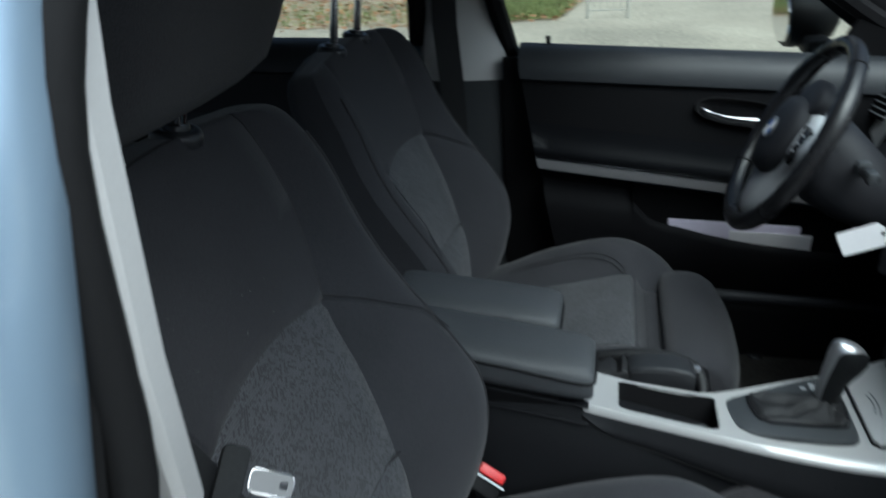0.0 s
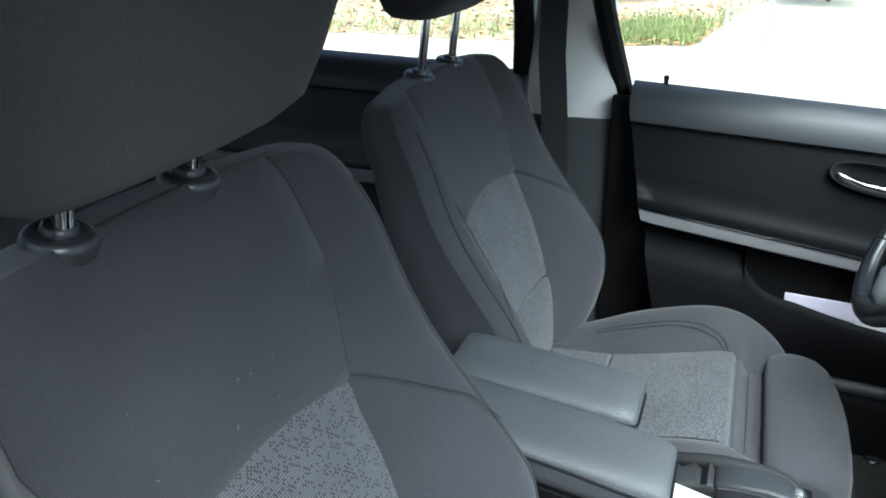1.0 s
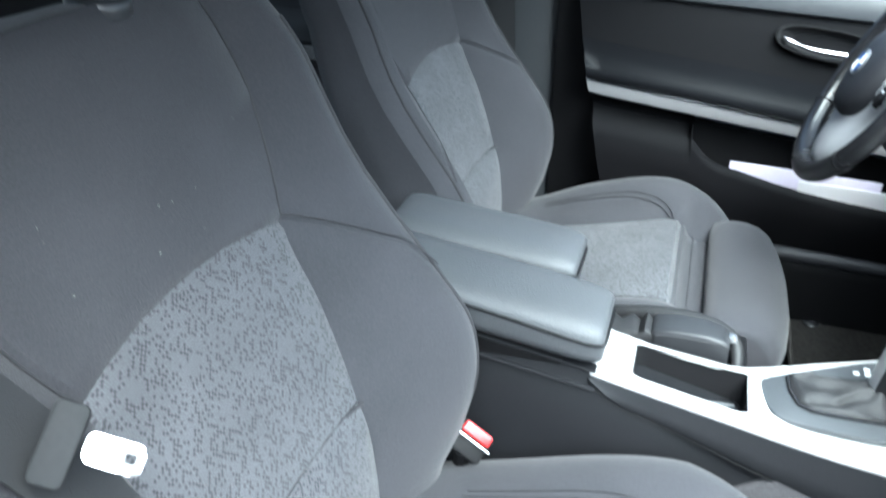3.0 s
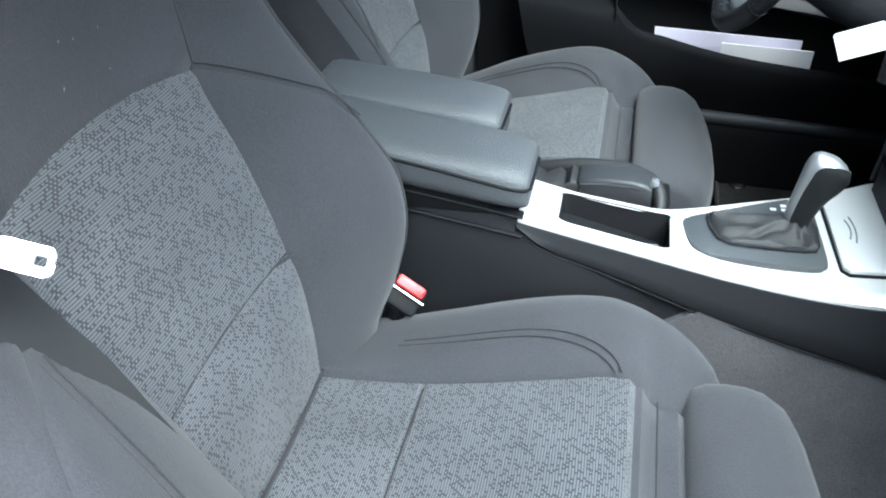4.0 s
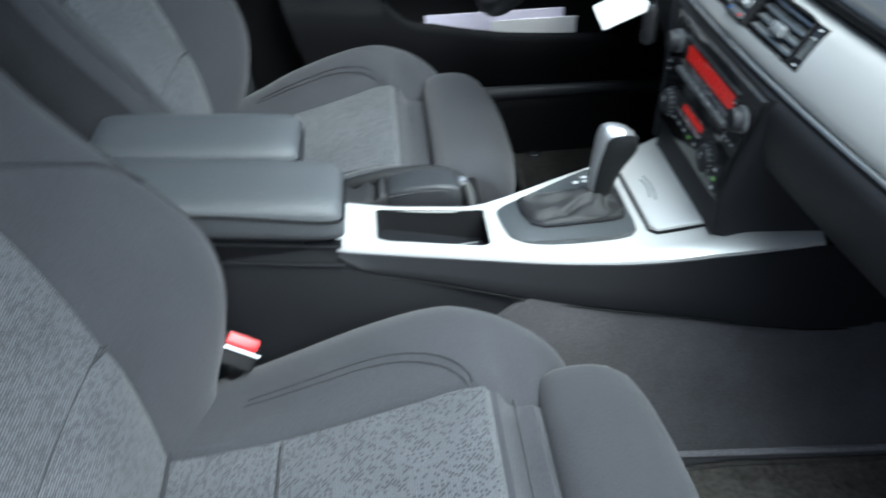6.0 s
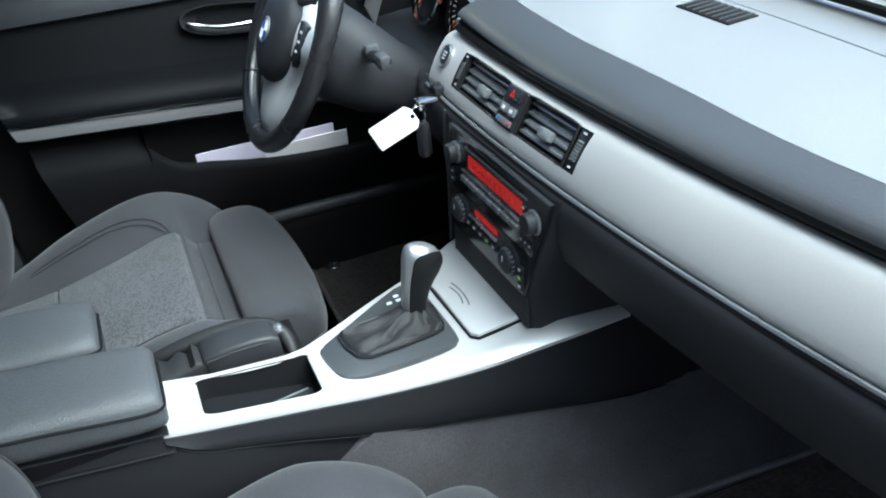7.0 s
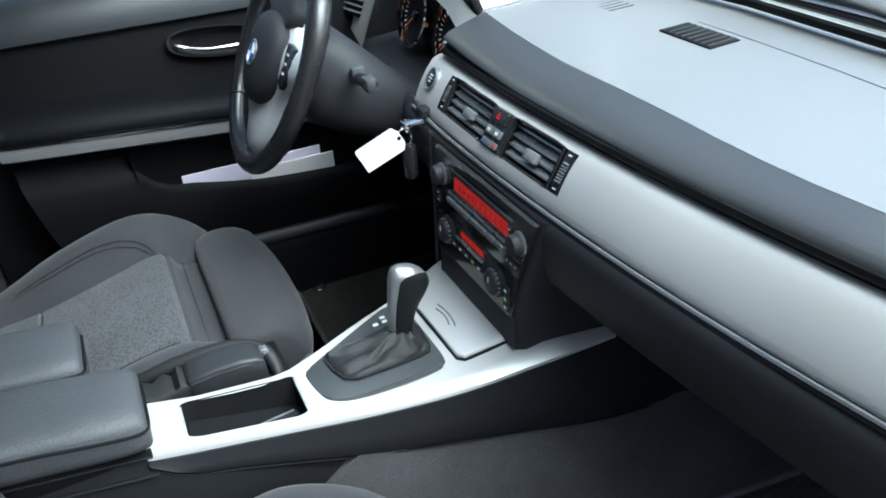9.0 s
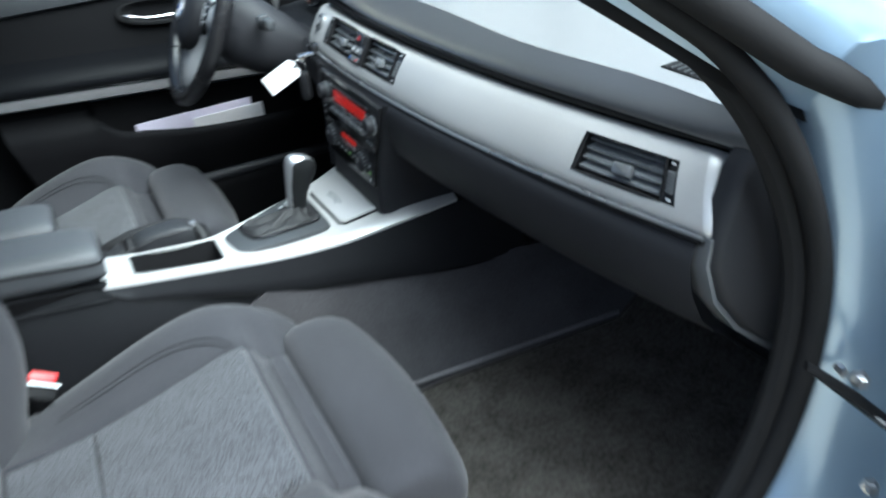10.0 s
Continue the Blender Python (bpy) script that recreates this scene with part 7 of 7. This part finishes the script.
for d, w, h, dz in ((0.036, 0.062, 0.054, -0.004), (0.055, 0.074, 0.064, -0.008), (0.10, 0.080, 0.058, -0.018), (0.15, 0.074, 0.046, -0.024), (0.20, 0.066, 0.040, -0.024), (0.26, 0.06, 0.036, -0.02)):
    c = WC + AX * d + Vector((0, 0, dz))
    rings.append([c + Vector((0, w * math.copysign(abs(math.cos(t)) ** 0.7, math.cos(t)), 0)) + WM.to_3x3() @ Vector((0, h * math.copysign(abs(math.sin(t)) ** 0.75, math.sin(t)), 0)) for t in [2 * math.pi * k / 28 for k in range(28)]])
part("shroud", loft(rings), PLASTIC, col, angle=60)
for s in (-1, 1):
    c = WC + AX * 0.092 + Vector((0, s * 0.074, 0.020))
    e = c + Vector((-0.012, s * 0.105, 0.016))
    stk = part("stalk", tube([c, c + (e - c) * 0.35, c + (e - c) * 0.5, e], [0.008, 0.007, 0.010, 0.009], 10, flat=0.6), BLACK, col, "black column stalk")
    part("stalk_switch", block(c + (e - c) * 0.25, (0.018, 0.013, 0.024), 0.004), SURROUND, stk)
    part("stalk_end", block(c + (e - c) * 0.9, (0.014, 0.024, 0.018), 0.004), SURROUND, stk)

# key in its slot, with a white tag and a second key
key = thing("ignition_key", (0.095, 0.165, 0.785), "metal key with white card tag hanging beside the column", "key")
part("key_slot", block((0.120, 0.180, 0.788), (0.03, 0.024, 0.020), 0.004), GLOSSY, key)
part("key_bow", block((0.090, 0.166, 0.786), (0.026, 0.020, 0.012), 0.003), CHROME, key, "bright key bow")
part("split_ring", tube([(0.076 + 0.010 * math.cos(a), 0.163, 0.773 + 0.012 * math.sin(a)) for a in [2 * math.pi * k / 20 for k in range(20)]], 0.0012, 6, True), CHROME, key)
part("fob", slab(round_rect(0.016, 0.046, 0.007), facing((0.081, 0.162, 0.742), (-0.7, -0.7, 0.1)), 0.010, 0.003), GLOSSY, key, "dark spare key")
tag = thing("key_tag", (0.046, 0.165, 0.765), "blank white card tag with cut corners on the key ring", "tag")
tm2 = facing((0.0465, 0.166, 0.7655), (-0.42, -0.88, 0.15)) @ pose(0, 0, 0, 0, 0, 27)
part("card", slab([(-0.030, -0.0155), (0.023, -0.0155), (0.029, -0.009), (0.029, 0.008), (0.023, 0.0155), (-0.028, 0.0155), (-0.030, 0.013)], tm2, 0.0008), CARD, tag)
part("eyelet", lathe([(0.0026, 0.0), (0.0026, 0.0012), (0.0012, 0.0012)], tm2 @ pose(0.026, 0.0, 0.0006), 14), BLACK, tag)

# papers in the driver's door pocket
for k, (mt, x0, x1, zz, lab) in enumerate(((LILAC, -0.17, 0.065, 0.606, "lilac folded leaflet tucked in the door pocket"), (CARD, -0.06, 0.085, 0.592, "white folded paper tucked in the door pocket"))):
    rows = [[(x, 0.615 - 0.006 * k, 0.545), (x, 0.602 - 0.006 * k, zz + 0.010 - 0.05 * (x + 0.03)), (x, 0.6035 - 0.006 * k, zz + 0.010 - 0.05 * (x + 0.03)), (x, 0.617 - 0.006 * k, 0.545)] for x in (x0, (x0 + x1) / 2, x1)]
    solo("leaflet", loft(rows), mt, lab, "paper", "papers in the door pocket", smooth=False)

# ---- floor mats and pedals ----
for s, lab in ((-1, "dusty black carpet mat in the passenger footwell"), (1, "dusty black carpet mat in the driver's footwell, darkened for shade")):
    mat = thing("floor_mat", (0.12, s * 0.40, FLOOR), lab, "floor mat", "front floor mats")
    x0, x1 = (-0.10 if s < 0 else -0.032, 0.46)
    rows = []
    for x in (x0, x0 + 0.02, 0.1, 0.25, 0.40, x1):
        rise = max(0, x - 0.42) * 1.1
        rows.append([(x, s * ((0.162 if s < 0 else 0.185) + 0.03 * min(1.0, max(0.0, x / 0.4))) + s * 0.44 * k, FLOOR + 0.008 + rise + 0.004 * math.sin(9 * k + 14 * x)) for k in (0, 0.1, 0.3, 0.5, 0.7, 0.9, 1.0)])
    bm = bmesh.new()
    lattice(bm, rows)
    bmesh.ops.solidify(bm, geom=bm.faces, thickness=0.006)
    # the driver's mat has its footwell shade in the colour
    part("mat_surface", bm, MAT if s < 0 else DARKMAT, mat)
    edge = [rows[0][k] for k in range(7)] + [r[-1] for r in rows[1:]] + [rows[-1][k] for k in range(5, -1, -1)] + [r[0] for r in rows[-2:0:-1]]
    part("binding", tube(edge, 0.004, 6, True), DARKMAT, mat, "bound black edge")
    for yy in ((0.25, 0.55) if s < 0 else (0.588,)):
        part("fixing_stud", lathe([(0.014, 0.0), (0.014, 0.004), (0.009, 0.007), (0.004, 0.007)], pose(-0.055 if s < 0 else 0.005, s * yy, FLOOR + 0.009), 16), GLOSSY, mat, "round black fixing stud")
for y, w in ((0.30, 0.065), (0.215, 0.05)):
    p = thing("pedal", (0.50, y, 0.42), "black rubber foot pedal", "pedal", "driver's pedals")
    part("pad", block((0.47, y, 0.43), (0.018, w, 0.075), 0.004, turn=Euler((0, radians(-25), 0)).to_matrix()), RUBBER, p)
    part("arm", tube([(0.48, y, 0.46), (0.53, y, 0.60)], 0.008, 8), BLACK, p)
